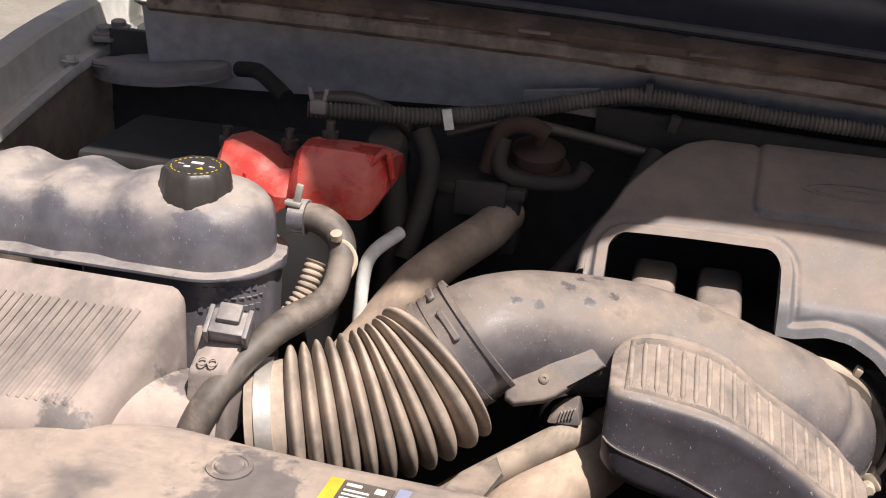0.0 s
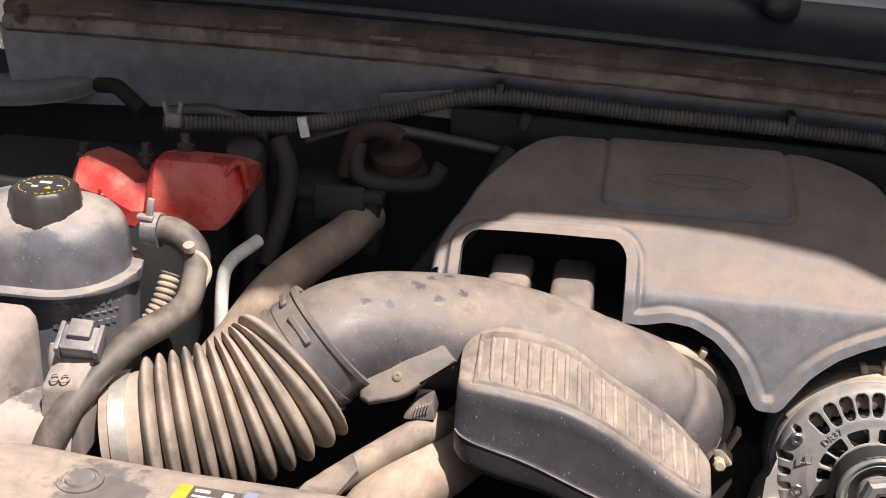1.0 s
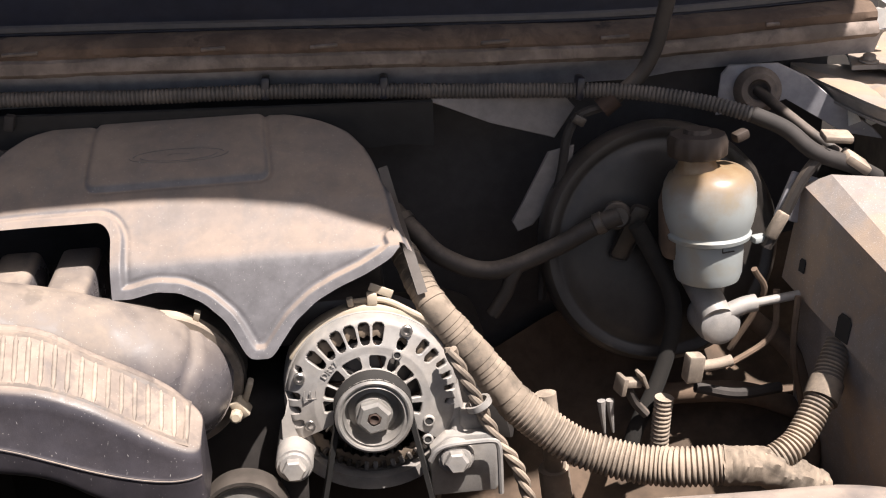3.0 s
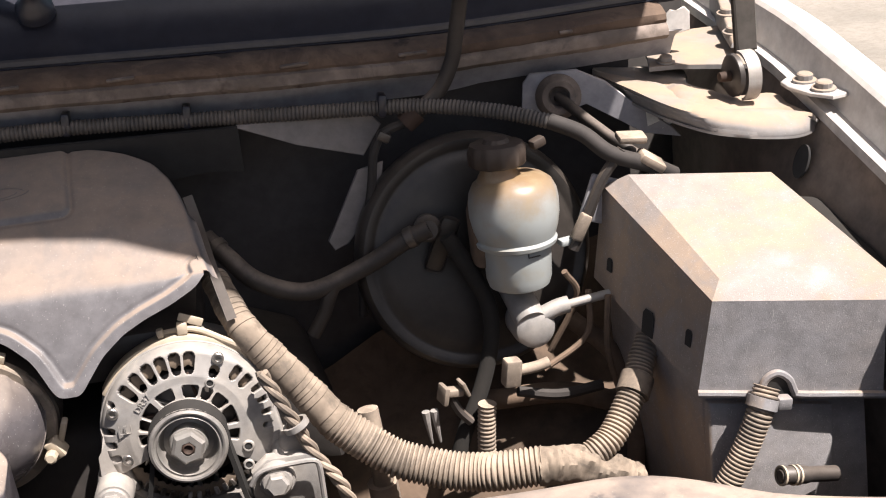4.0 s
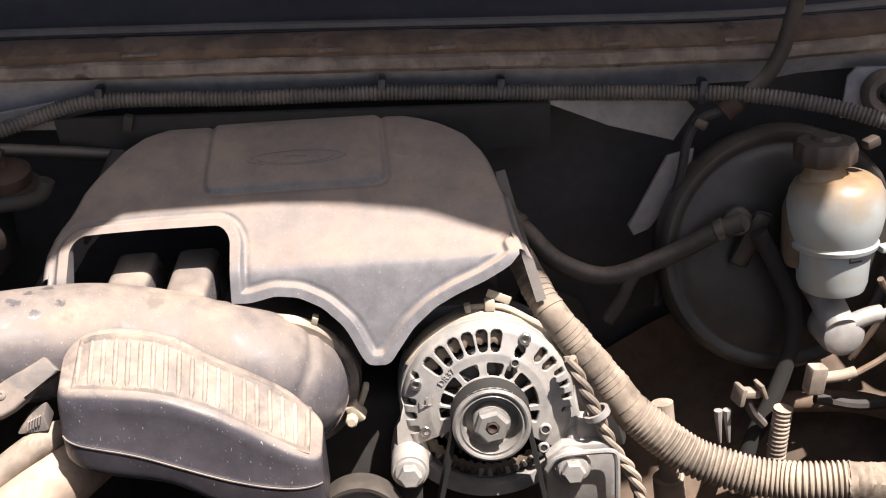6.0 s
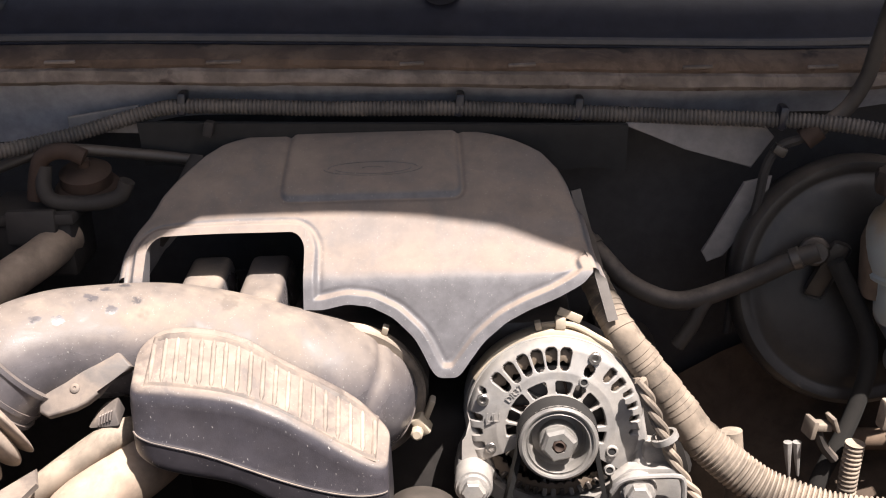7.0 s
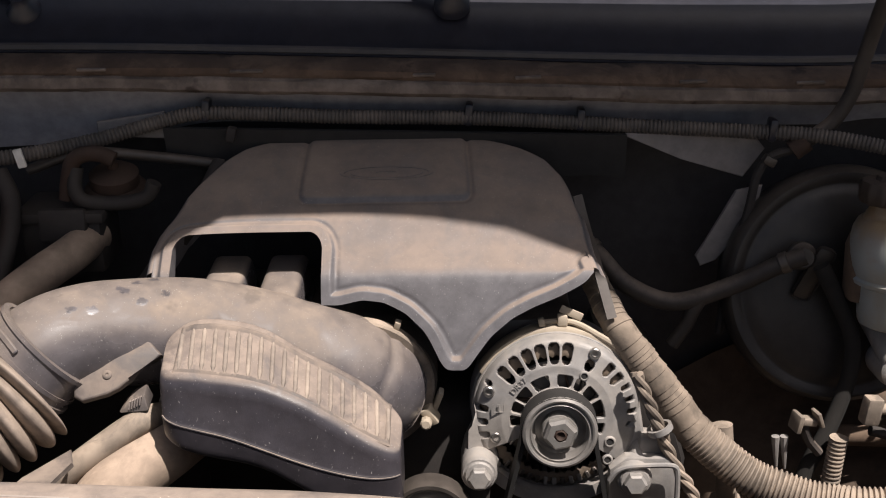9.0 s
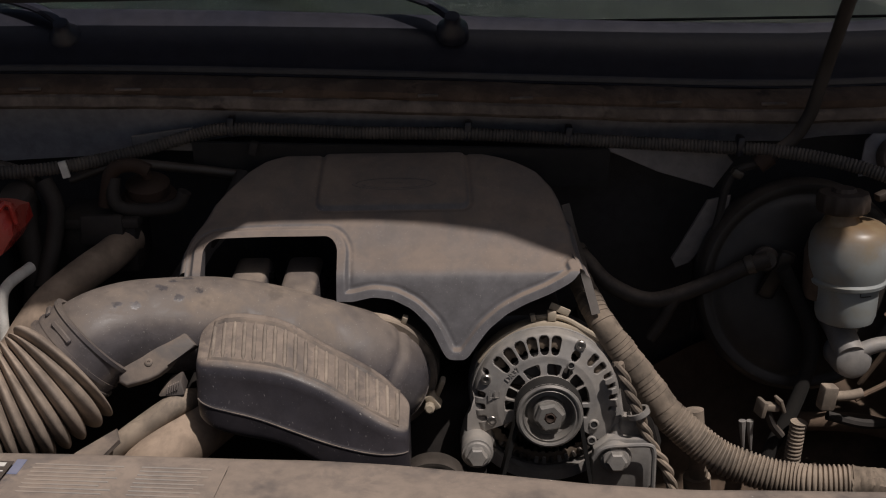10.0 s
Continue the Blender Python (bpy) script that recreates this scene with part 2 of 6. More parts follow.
gp.inputs["Roughness"].default_value = 0.03
gp.inputs["Transmission Weight"].default_value = 1.0
gp.inputs["IOR"].default_value = 1.45


# ---- building tools ----
def part(name, bm, material, parent=None, label="", smooth=True, sharp=40.0):
    """One mesh object out of a bmesh, under a thing or a part."""
    bmesh.ops.recalc_face_normals(bm, faces=bm.faces)
    me = bpy.data.meshes.new(name)
    bm.to_mesh(me)
    bm.free()
    for poly in me.polygons:
        poly.use_smooth = smooth
    if smooth:
        me.set_sharp_from_angle(angle=radians(sharp))
    me.materials.append(material)
    ob = new(name, me)
    if parent is not None:
        ob.parent = parent
        ob.matrix_parent_inverse = parent.matrix_basis.inverted()
    if label:
        ob["label"] = label
    return ob


def thing(name, at, label, category, group="", kind=""):
    ob = new(name)
    ob.empty_display_size = 0.02
    ob.matrix_basis = Matrix.Translation(at)
    return tagged(ob, label, category, group, kind)


def spline(points, n):
    """n points spread evenly over a smooth curve through the given ones."""
    p = [Vector(a) for a in points]
    if len(p) == 2:
        dense = [p[0].lerp(p[1], i / 20) for i in range(21)]
    else:
        ext = [p[0] * 2 - p[1]] + p + [p[-1] * 2 - p[-2]]
        dense = []
        for i in range(1, len(ext) - 2):
            a, b, c, d = ext[i - 1:i + 3]
            for k in range(24):
                t = k / 24
                dense.append(0.5 * ((2 * b) + (c - a) * t + (2 * a - 5 * b + 4 * c - d) * t * t + (3 * b - a - 3 * c + d) * t ** 3))
        dense.append(p[-1])
    run = [0.0]
    for a, b in zip(dense, dense[1:]):
        run.append(run[-1] + (b - a).length)
    out, j = [], 0
    for i in range(n):
        s = run[-1] * i / (n - 1)
        while j < len(run) - 2 and run[j + 1] < s:
            j += 1
        seg = run[j + 1] - run[j]
        out.append(dense[j].lerp(dense[j + 1], (s - run[j]) / seg if seg else 0))
    return out


def length(points):
    q = spline(points, 100)
    return sum((b - a).length for a, b in zip(q, q[1:]))


def tube(bm, points, radius, seg=16, n=32, flat=1.0, caps=True, start_up=(0, 0, 1)):
    """A tube along a smooth curve. radius: a number or a function of the way 0..1; flat: height over width."""
    pts = spline(points, n)
    rings = []
    tan = (pts[1] - pts[0]).normalized()
    up = Vector(start_up)
    up = (up - tan * up.dot(tan))
    if up.length < 1e-4:
        up = Vector((0, 1, 0)) - tan * tan.y
    up.normalize()
    for i, c in enumerate(pts):
        t = (pts[min(i + 1, n - 1)] - pts[max(i - 1, 0)]).normalized()
        up = (up - t * up.dot(t)).normalized()
        side = t.cross(up)
        r = radius(i / (n - 1)) if callable(radius) else radius
        rings.append([bm.verts.new(c + side * (r * math.cos(a)) + up * (r * flat * math.sin(a))) for a in (2 * math.pi * k / seg for k in range(seg))])
    for a, b in zip(rings, rings[1:]):
        for k in range(seg):
            bm.faces.new((a[k], a[(k + 1) % seg], b[(k + 1) % seg], b[k]))
    if caps:
        bm.faces.new(rings[0][::-1])
        bm.faces.new(rings[-1])
    return bm


def ribbed(points, r, pitch, depth=0.12, seg=16, extra=None):
    """A corrugated tube."""
    ln = length(points)
    count = max(2, round(ln / pitch))
    bm = bmesh.new()
    tube(bm, points, lambda u: r * (1 - depth * (0.5 - 0.5 * math.cos(2 * math.pi * count * u)) ** 2) * (extra(u) if extra else 1.0), seg, count * 6 + 1)
    return bm


def frame_of(at, axis, up=(0, 0, 1)):
    z = Vector(axis).normalized()
    x = Vector(up).cross(z)
    if x.length < 1e-4:
        x = Vector((1, 0, 0))
    x.normalize()
    y = z.cross(x)
    m = Matrix((x, y, z)).transposed().to_4x4()
    m.translation = Vector(at)
    return m


def lathe(bm, profile, m, seg=32, wave=None):
    """A turned body: profile of (radius, height) along the local z of m."""
    rings = []
    for r, h in profile:
        if r <= 1e-6:
            rings.append([bm.verts.new(m @ Vector((0, 0, h)))])
        else:
            rings.append([bm.verts.new(m @ Vector((r * (wave(a) if wave else 1) * math.cos(a), r * (wave(a) if wave else 1) * math.sin(a), h))) for a in (2 * math.pi * k / seg for k in range(seg))])
    for a, b in zip(rings, rings[1:]):
        for k in range(seg):
            q = [a[k % len(a)], a[(k + 1) % len(a)], b[(k + 1) % len(b)], b[k % len(b)]]
            q = [v for i, v in enumerate(q) if v not in q[:i]]
            if len(q) > 2:
                bm.faces.new(q)
    return bm


def block(bm, size, m, bevel=0.0, seg=2):
    made = bmesh.ops.create_cube(bm, size=1.0, matrix=m @ Matrix.Diagonal((*size, 1)))
    if bevel:
        verts = set(made["verts"])
        edges = [e for e in bm.edges if e.verts[0] in verts and e.verts[1] in verts]
        bmesh.ops.bevel(bm, geom=edges, offset=bevel, segments=seg, profile=0.5, affect="EDGES")
    return bm


def hexa(bm, low, high, bevel=0.0, seg=2):
    """A six-sided body from four lower and four upper corners, given in the same turning order."""
    v = [bm.verts.new(c) for c in (*low, *high)]
    faces = [bm.faces.new([v[i] for i in f]) for f in ((3, 2, 1, 0), (4, 5, 6, 7), (0, 1, 5, 4), (1, 2, 6, 5), (2, 3, 7, 6), (3, 0, 4, 7))]
    if bevel:
        edges = {e for f in faces for e in f.edges}
        bmesh.ops.bevel(bm, geom=list(edges), offset=bevel, segments=seg, profile=0.5, affect="EDGES")
    return bm


def prism(bm, outline, depth, m, bevel=0.0, seg=1):
    """A plate with the given outline in the local xy of m, its thickness along -z."""
    top = [bm.verts.new(m @ Vector((x, y, 0))) for x, y in outline]
    bot = [bm.verts.new(m @ Vector((x, y, -depth))) for x, y in outline]
    k = len(outline)
    f = bm.faces.new(top)
    bm.faces.new(bot[::-1])
    for i in range(k):
        bm.faces.new((top[i], bot[i], bot[(i + 1) % k], top[(i + 1) % k]))
    if bevel:
        bmesh.ops.bevel(bm, geom=list(f.edges), offset=bevel, segments=seg, profile=0.5, affect="EDGES")
    return bm


def loft(bm, rings, caps=True):
    rows = [[bm.verts.new(c) for c in ring] for ring in rings]
    k = len(rows[0])
    for a, b in zip(rows, rows[1:]):
        for i in range(k):
            bm.faces.new((a[i], a[(i + 1) % k], b[(i + 1) % k], b[i]))
    if caps:
        bm.faces.new(rows[0][::-1])
        bm.faces.new(rows[-1])
    return bm


def sheet(bm, rows, thick=0.002, down=(0, 0, -1)):
    """A sheet through rows of points, with thickness."""
    d = Vector(down).normalized() * thick
    a = [[bm.verts.new(c) for c in row] for row in rows]
    b = [[bm.verts.new(Vector(c) + d) for c in row] for row in rows]
    nr, nc = len(rows), len(rows[0])
    for i in range(nr - 1):
        for j in range(nc - 1):
            bm.faces.new((a[i][j], a[i][j + 1], a[i + 1][j + 1], a[i + 1][j]))
            bm.faces.new((b[i][j], b[i + 1][j], b[i + 1][j + 1], b[i][j + 1]))
    for i in range(nr - 1):
        for j in (0, nc - 1):
            bm.faces.new((a[i][j], a[i + 1][j], b[i + 1][j], b[i][j]))
    for j in range(nc - 1):
        for i in (0, nr - 1):
            bm.faces.new((a[i][j], a[i][j + 1], b[i][j + 1], b[i][j]))
    return bm


def squircle(a, power=4.0):
    c, s = math.cos(a), math.sin(a)
    k = (abs(c) ** power + abs(s) ** power) ** (-1 / power)
    return c * k, s * k


def lerp(table, x):
    """Straight-line reading of a small table of (x, value)."""
    if x <= table[0][0]:
        return table[0][1]
    for (a, p), (b, q) in zip(table, table[1:]):
        if x <= b:
            return p + (q - p) * (x - a) / (b - a)
    return table[-1][1]


def smooth_lerp(table, x):
    return sum(lerp(table, x + d) for d in (-0.012, -0.006, 0, 0.006, 0.012)) / 5


def bolt(name, at, axis, r, parent, material=None, washer=1.5):
    m = frame_of(at, axis)
    bm = bmesh.new()
    lathe(bm, [(0, 0), (r * washer, 0), (r * washer, r * 0.25), (r, r * 0.3), (r * 1.0, r * 0.9), (r * 0.8, r * 1.05), (0, r * 1.05)], m, 6 if washer <= 1 else 12)
    return part(name, bm, material or M_ALU, parent, smooth=False)

M_PLATE = dusty("dust_caked_steel", (0.22, 0.225, 0.235), 0.92, 0.5, up=0.72, lo=0.2, stain=14, wipe=0.8, dust_color=(0.325, 0.238, 0.162), rubbed=0.3, flecks=0.2, speck=420.0)
M_LINER = dusty("dusty_fender_liner", (0.09, 0.075, 0.066), 0.85, 0.85, up=0.2, stain=9, wipe=0.5, dust_color=(0.38, 0.30, 0.24))
# soil brown; on the reservoir's rear chamber it stands in for shade
M_SOIL_SHADE = dusty("soil_and_shade_brown", (0.04, 0.028, 0.020), 0.78, 0.9, up=0.3, stain=9, wipe=0.5, dust_color=(0.25, 0.172, 0.12))
# darker copy of the brown above, for the wheel housing
M_BROWN_DARK = dusty("darker_brown", (0.035, 0.025, 0.018), 0.7, 0.9, up=0.3, stain=9, wipe=0.4, dust_color=(0.19, 0.130, 0.090))
# even near-black with almost no dust; paints shade on the fuse side box
M_DULL_BLACK = dusty("dull_black", (0.011, 0.010, 0.009), 0.03, 0.95, up=0.5)


# ---- the setting: ground, truck body round the bay ----
def grid_plane(bm, x0, x1, y0, y1, z, nx=2, ny=2):
    return sheet(bm, [[(x0 + (x1 - x0) * i / nx, y0 + (y1 - y0) * j / ny, z) for i in range(nx + 1)] for j in range(ny + 1)], 0.05)


bm = bmesh.new()
grid_plane(bm, -400, 400, -400, 400, -1.02, 8, 8)
tagged(part("ground", bm, M_GROUND, smooth=False), "sunlit pale concrete yard covered in dust", "ground", kind="structure")


def fender_z(y):
    return lerp([(-0.75, -0.02), (-0.34, 0.055), (-0.11, 0.106), (0.02, 0.132), (0.3, 0.16), (0.6, 0.17)], y)


def fender(sx):
    t = thing("fender", (sx * 0.9, -0.2, -1.02), "dusty white painted front fender with a folded inner flange", "fender", "front fenders")
    xs = [(0.818, -0.007), (0.8195, -0.001), (0.826, 0.0), (0.828, -0.004), (0.838, -0.004), (0.841, 0.003), (0.8455, 0.034), (0.850, 0.038), (0.872, 0.038), (0.882, 0.034), (0.890, 0.02), (0.90, -0.03), (0.92, -0.3), (0.93, -0.6)]
    ys = [-0.75 + 1.4 * i / 28 for i in range(29)]
    bm = bmesh.new()
    inset = 0.0 if sx > 0 else -0.010
    sheet(bm, [[(sx * (x + inset), y, fender_z(y) + dz) for x, dz in xs] for y in ys], 0.004)
    part("fender_skin", bm, M_PAINT, t)
    bm = bmesh.new()
    lean = [(-0.30, 0.0), (-0.14, 0.034), (0.1, 0.040)] if sx > 0 else [(0.0, 0.0), (0.1, 0.0)]
    sheet(bm, [[(sx * (0.821 + inset - lerp(lean, y) * d + 0.02 * k), y, (fender_z(y) - 0.008) * (1 - k) - 0.75 * k) for k, d in ((0.0, 0.0), (0.012, 0.08), (0.05, 0.5), (0.09, 0.95), (0.14, 1.0), (0.4, 1.0), (1.0, 1.0))] for y in ys], 0.004, (sx, 0, 0))
    part("inner_panel", bm, M_LINER, t, "dusty brown grey inner fender panel")
    # flat black disc painted as the shaded inside of a hole
    bm = bmesh.new()
    hm_ = frame_of((0.7945, -0.122, 0.055), (-0.93, -0.2, 0.3)) @ Matrix.Diagonal((0.62, 1.05, 1.0, 1.0)) if sx > 0 else frame_of((-0.8100, 0.126, 0.064), (1, 0, 0)) @ Matrix.Diagonal((1.5, 1.15, 1.0, 1.0))
    lathe(bm, [(0, -0.002), (0.017, -0.002), (0.017, 0.0008), (0, 0.0008)], hm_, 28)
    part("drain_hole", bm, M_VOID, t, "black disc in place of an oval hole in the panel")
    for y in (0.02, -0.19, -0.36) if sx < 0 else (-0.36,):
        bolt("bolt", (sx * (0.828 + inset), y, fender_z(y) + 0.001), (0, 0.1, 1), 0.006, t, M_PAINT)
    return t


fender(1)
fender(-1)

# cowl: folded white wall, weatherstrip lip, black grille panel, windscreen
LIP_Z = [(-0.75, 0.202), (-0.4, 0.199), (-0.2, 0.193), (0.04, 0.183), (0.3, 0.171), (0.47, 0.166), (0.69, 0.172)]
XS = [-0.74 + 1.46 * i / 60 for i in range(61)]
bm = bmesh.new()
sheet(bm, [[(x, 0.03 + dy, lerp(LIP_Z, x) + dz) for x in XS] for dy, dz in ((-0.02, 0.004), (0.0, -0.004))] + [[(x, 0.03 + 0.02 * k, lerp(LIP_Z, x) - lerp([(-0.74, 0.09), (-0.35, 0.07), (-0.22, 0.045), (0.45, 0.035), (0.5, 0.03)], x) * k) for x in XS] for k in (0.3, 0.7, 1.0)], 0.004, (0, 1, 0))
tagged(part("wall_cowl", bm, M_PAINT_BAY), "white painted cowl wall behind the engine, darkened for shade", "wall", kind="structure")
bm = bmesh.new()
sheet(bm, [[(-0.80 + 1.48 * i / 10, 0.075 + 0.03 * k, 0.16 - 0.9 * k) for i in range(11)] for k in (0, 0.3, 1)], 0.01, (0, 1, 0))
tagged(part("wall_firewall", bm, M_FIREWALL), "black matted firewall behind the engine", "wall", kind="structure")
bm = bmesh.new()
sheet(bm, [[(-0.85, -0.85 + 0.97 * k, -0.72), (0.85, -0.85 + 0.97 * k, -0.72)] for k in (0, 1)], 0.02)
tagged(part("floor", bm, M_BLOCK), "dark dirty underside of the engine bay", "floor", kind="structure")
bm = bmesh.new()
sheet(bm, [[(-0.85, -0.62, -0.10 - 0.64 * k), (0.85, -0.62, -0.10 - 0.64 * k)] for k in (0, 1)], 0.02, (0, -1, 0))
tagged(part("wall_radiator", bm, M_BLACK), "black radiator wall at the front of the bay", "wall", kind="structure")

seal = thing("cowl_seal", (0, 0.02, 0.18), "dusty brown rubber weatherstrip on the cowl lip", "weatherstrip")
rng = random.Random(3)
prof = [(0.02, 0.0), (-0.004, -0.002), (-0.010, 0.003), (-0.0095, 0.009), (-0.008, 0.014), (-0.0035, 0.0165), (-0.005, 0.020), (-0.003, 0.026), (0.003, 0.0295), (0.012, 0.034), (0.03, 0.036)]
xs = [-0.72 + 1.42 * i / 320 for i in range(321)]


def seal_row(dy, dz):
    return [(x, 0.008 + dy + 0.0022 * noise.noise((x * 14, dz * 90, 2)) + 0.0010 * noise.noise((x * 70, dz * 300, 8)), lerp(LIP_Z, x) + dz * 0.92 + 0.0016 * noise.noise((x * 9, dz * 60, 5)) + 0.0006 * noise.noise((x * 90, dz * 200, 3))) for x in xs]


for name, rows, mat, label in (("lower_strip", prof[:6], M_LIP, "greyish dusty lower band of the seal"), ("upper_strip", prof[5:], M_LIP_RUST, "rusty brown upper band of the seal")):
    bm = bmesh.new()
    sheet(bm, [seal_row(dy, dz) for dy, dz in rows], 0.003, (0, 1, -0.3))
    part(name, bm, mat, seal, label)
for i in range(9):
    x = -0.6 + 0.15 * i + rng.uniform(-0.03, 0.03)
    bm = bmesh.new()
    block(bm, (rng.uniform(0.014, 0.035), 0.004, 0.003), pose(x, 0.002, lerp(LIP_Z, x) + 0.022, 20, 0, rng.uniform(-4, 4)), 0.001)
    part("clip", bm, M_LIP, seal, "pale dusty clip on the seal")

cowl = thing("plenum_cover", (0, 0.06, 0.2), "glossy black plastic plenum cover below the windscreen", "plenum cover")
bm = bmesh.new()
sheet(bm, [[(x, 0.035 + dy, lerp(LIP_Z, x) + 0.034 + dz) for x in XS] for dy, dz in ((0, 0.0), (0.012, 0.004), (0.02, 0.014), (0.05, 0.042), (0.072, 0.060), (0.082, 0.063))], 0.004, (0, 0.5, -1))
part("panel", bm, M_COWL, cowl)
bm = bmesh.new()
tube(bm, [(x, 0.044, lerp(LIP_Z, x) + 0.036) for x in (-0.7, -0.4, -0.1, 0.2, 0.45, 0.69)], 0.006, 8, 40)
part("edge_bead", bm, M_BLACK, cowl)
for wx in (0.05, -0.42):
    wiper = thing("wiper_pivot", (wx, 0.07, 0.25), "black wiper pivot on the cowl panel", "wiper", "wipers")
    bm = bmesh.new()
    lathe(bm, [(0, 0), (0.02, 0), (0.019, 0.012), (0.011, 0.02), (0.009, 0.03), (0, 0.031)], frame_of((wx, 0.085, 0.262), (0, -0.55, 0.83)), 20)
    part("spindle", bm, M_COWL, wiper)
    bm = bmesh.new()
    tube(bm, [(wx, 0.075, 0.282), (wx - 0.05, 0.1, 0.305), (wx - 0.25, 0.16, 0.345)], 0.008, 8, 16, 0.6)
    part("arm", bm, M_COWL, wiper)
bm = bmesh.new()
sheet(bm, [[(-0.74 + 1.48 * i / 8, 0.116 + 0.58 * k, 0.272 + 0.46 * k) for i in range(9)] for k in (0, 0.5, 1)], 0.005, (0, 0.6, -0.8))
tagged(part("window_1", bm, M_GLASS), "lower part of the green tinted windscreen", "windscreen", kind="structure")
bm = bmesh.new()
sheet(bm, [[(-0.8 + 1.6 * i / 4, y, z) for i in range(5)] for y, z in ((1.0, 0.26), (0.24, 0.235), (0.22, 0.20), (0.22, -0.98))], 0.02, (0, 0.7, -0.7))
tagged(part("wall_cabin", bm, M_BLOCK), "grey dashboard and cabin bulkhead behind the windscreen", "wall", kind="structure")

# open hood overhead, out of view; its outline is shaped to cast the shade
hood = thing("hood", (0, 0.1, 0.24), "open white hood with a dark pad inside, its unseen outline shaped to cast shade", "hood")
hm = pose(0, 0.10, 0.30, -54.0, 0, 0)


# edge tables fitted to shade lines on the engine, not to a hood
HOOD_EDGE = [(-0.8, 0.945), (-0.35, 0.945), (-0.2, 0.985), (-0.125, 1.02), (-0.110, 1.066), (-0.09, 1.075), (-0.05, 1.10), (0.01, 1.19), (0.03, 1.205), (0.070, 1.20), (0.082, 0.85), (0.10, 0.813), (0.26, 0.806), (0.353, 0.830), (0.444, 0.870), (0.564, 0.966), (0.62, 0.985), (0.70, 0.985), (0.852, 1.0)]
HOOD_SIDE = [(0.0, 0.80), (0.25, 0.80), (0.44, 0.835), (0.52, 0.860), (0.70, 0.815), (0.853, 0.820), (0.912, 0.834), (0.974, 0.852), (1.05, 0.86)]


def hood_edge(x):
    """The unseen front edge, worked back from the shade lines it must cast."""
    return lerp(HOOD_EDGE, x)


def hood_rows(z0, inset):
    rows = []
    for k in range(9):
        row = []
        for i in range(81):
            x = -0.80 + inset + (1.652 - 2 * inset) * i / 80
            s = 0.05 + (hood_edge(x) - inset - 0.05) * k / 8
            if x > 0.6:
                x = 0.6 + (x - 0.6) * (lerp(HOOD_SIDE, s) - inset - 0.6) / (0.252 - inset)
            row.append(hm @ Vector((x, -s, z0)))
        rows.append(row)
    return rows


bm = bmesh.new()
sheet(bm, hood_rows(0.0, 0.0), 0.006, hm.to_3x3() @ Vector((0, 0, -1)))
part("outer_skin", bm, M_PAINT, hood)
bm = bmesh.new()
sheet(bm, hood_rows(-0.03, 0.15), 0.012, hm.to_3x3() @ Vector((0, 0, -1)))
part("insulation_pad", bm, M_HOOD, hood, "dark fibre pad under the hood")

# hood hinges: a shelf on the cowl corner with a thick rolled lip, a pivot and an arm
LOW_R = [(0.642, 0.095, 0.116), (0.645, 0.069, 0.114), (0.653, 0.011, 0.111), (0.665, -0.045, 0.107), (0.682, -0.082, 0.103), (0.701, -0.112, 0.099), (0.726, -0.124, 0.095), (0.754, -0.130, 0.091), (0.786, -0.128, 0.087), (0.811, -0.113, 0.085), (0.830, -0.088, 0.084)]
TOP_R = [(0.631, 0.056, 0.130), (0.637, 0.035, 0.128), (0.650, -0.008, 0.125), (0.664, -0.057, 0.121), (0.681, -0.093, 0.117), (0.703, -0.108, 0.113), (0.730, -0.116, 0.109), (0.761, -0.116, 0.105), (0.793, -0.114, 0.101), (0.809, -0.113, 0.099), (0.810, -0.121, 0.098)]
REAR_R = [(0.641, 0.084, 0.128), (0.668, 0.085, 0.124), (0.706, 0.085, 0.120), (0.744, 0.079, 0.115), (0.739, 0.046, 0.114), (0.727, 0.018, 0.114), (0.742, -0.013, 0.111), (0.757, -0.038, 0.108), (0.808, -0.029, 0.102), (0.805, -0.069, 0.100), (0.810, -0.103, 0.097)]
LOW_L = [(-0.625, 0.122, 0.140), (-0.637, 0.092, 0.137), (-0.646, 0.057, 0.134), (-0.660, 0.028, 0.131), (-0.687, 0.018, 0.127), (-0.716, 0.013, 0.123), (-0.749, 0.016, 0.120), (-0.783, 0.032, 0.116), (-0.813, 0.060, 0.114), (-0.834, 0.091, 0.114)]
TOP_L = [(-0.617, 0.094, 0.153), (-0.631, 0.074, 0.150), (-0.644, 0.051, 0.147), (-0.660, 0.029, 0.144), (-0.687, 0.019, 0.140), (-0.718, 0.018, 0.136), (-0.753, 0.024, 0.133), (-0.779, 0.032, 0.130), (-0.799, 0.039, 0.128), (-0.810, 0.049, 0.127)]
REAR_L = [(-0.637, 0.136, 0.151), (-0.656, 0.134, 0.149), (-0.674, 0.130, 0.146), (-0.690, 0.120, 0.144), (-0.705, 0.107, 0.142), (-0.715, 0.093, 0.140), (-0.737, 0.088, 0.137), (-0.766, 0.087, 0.133), (-0.788, 0.073, 0.130), (-0.808, 0.060, 0.127)]


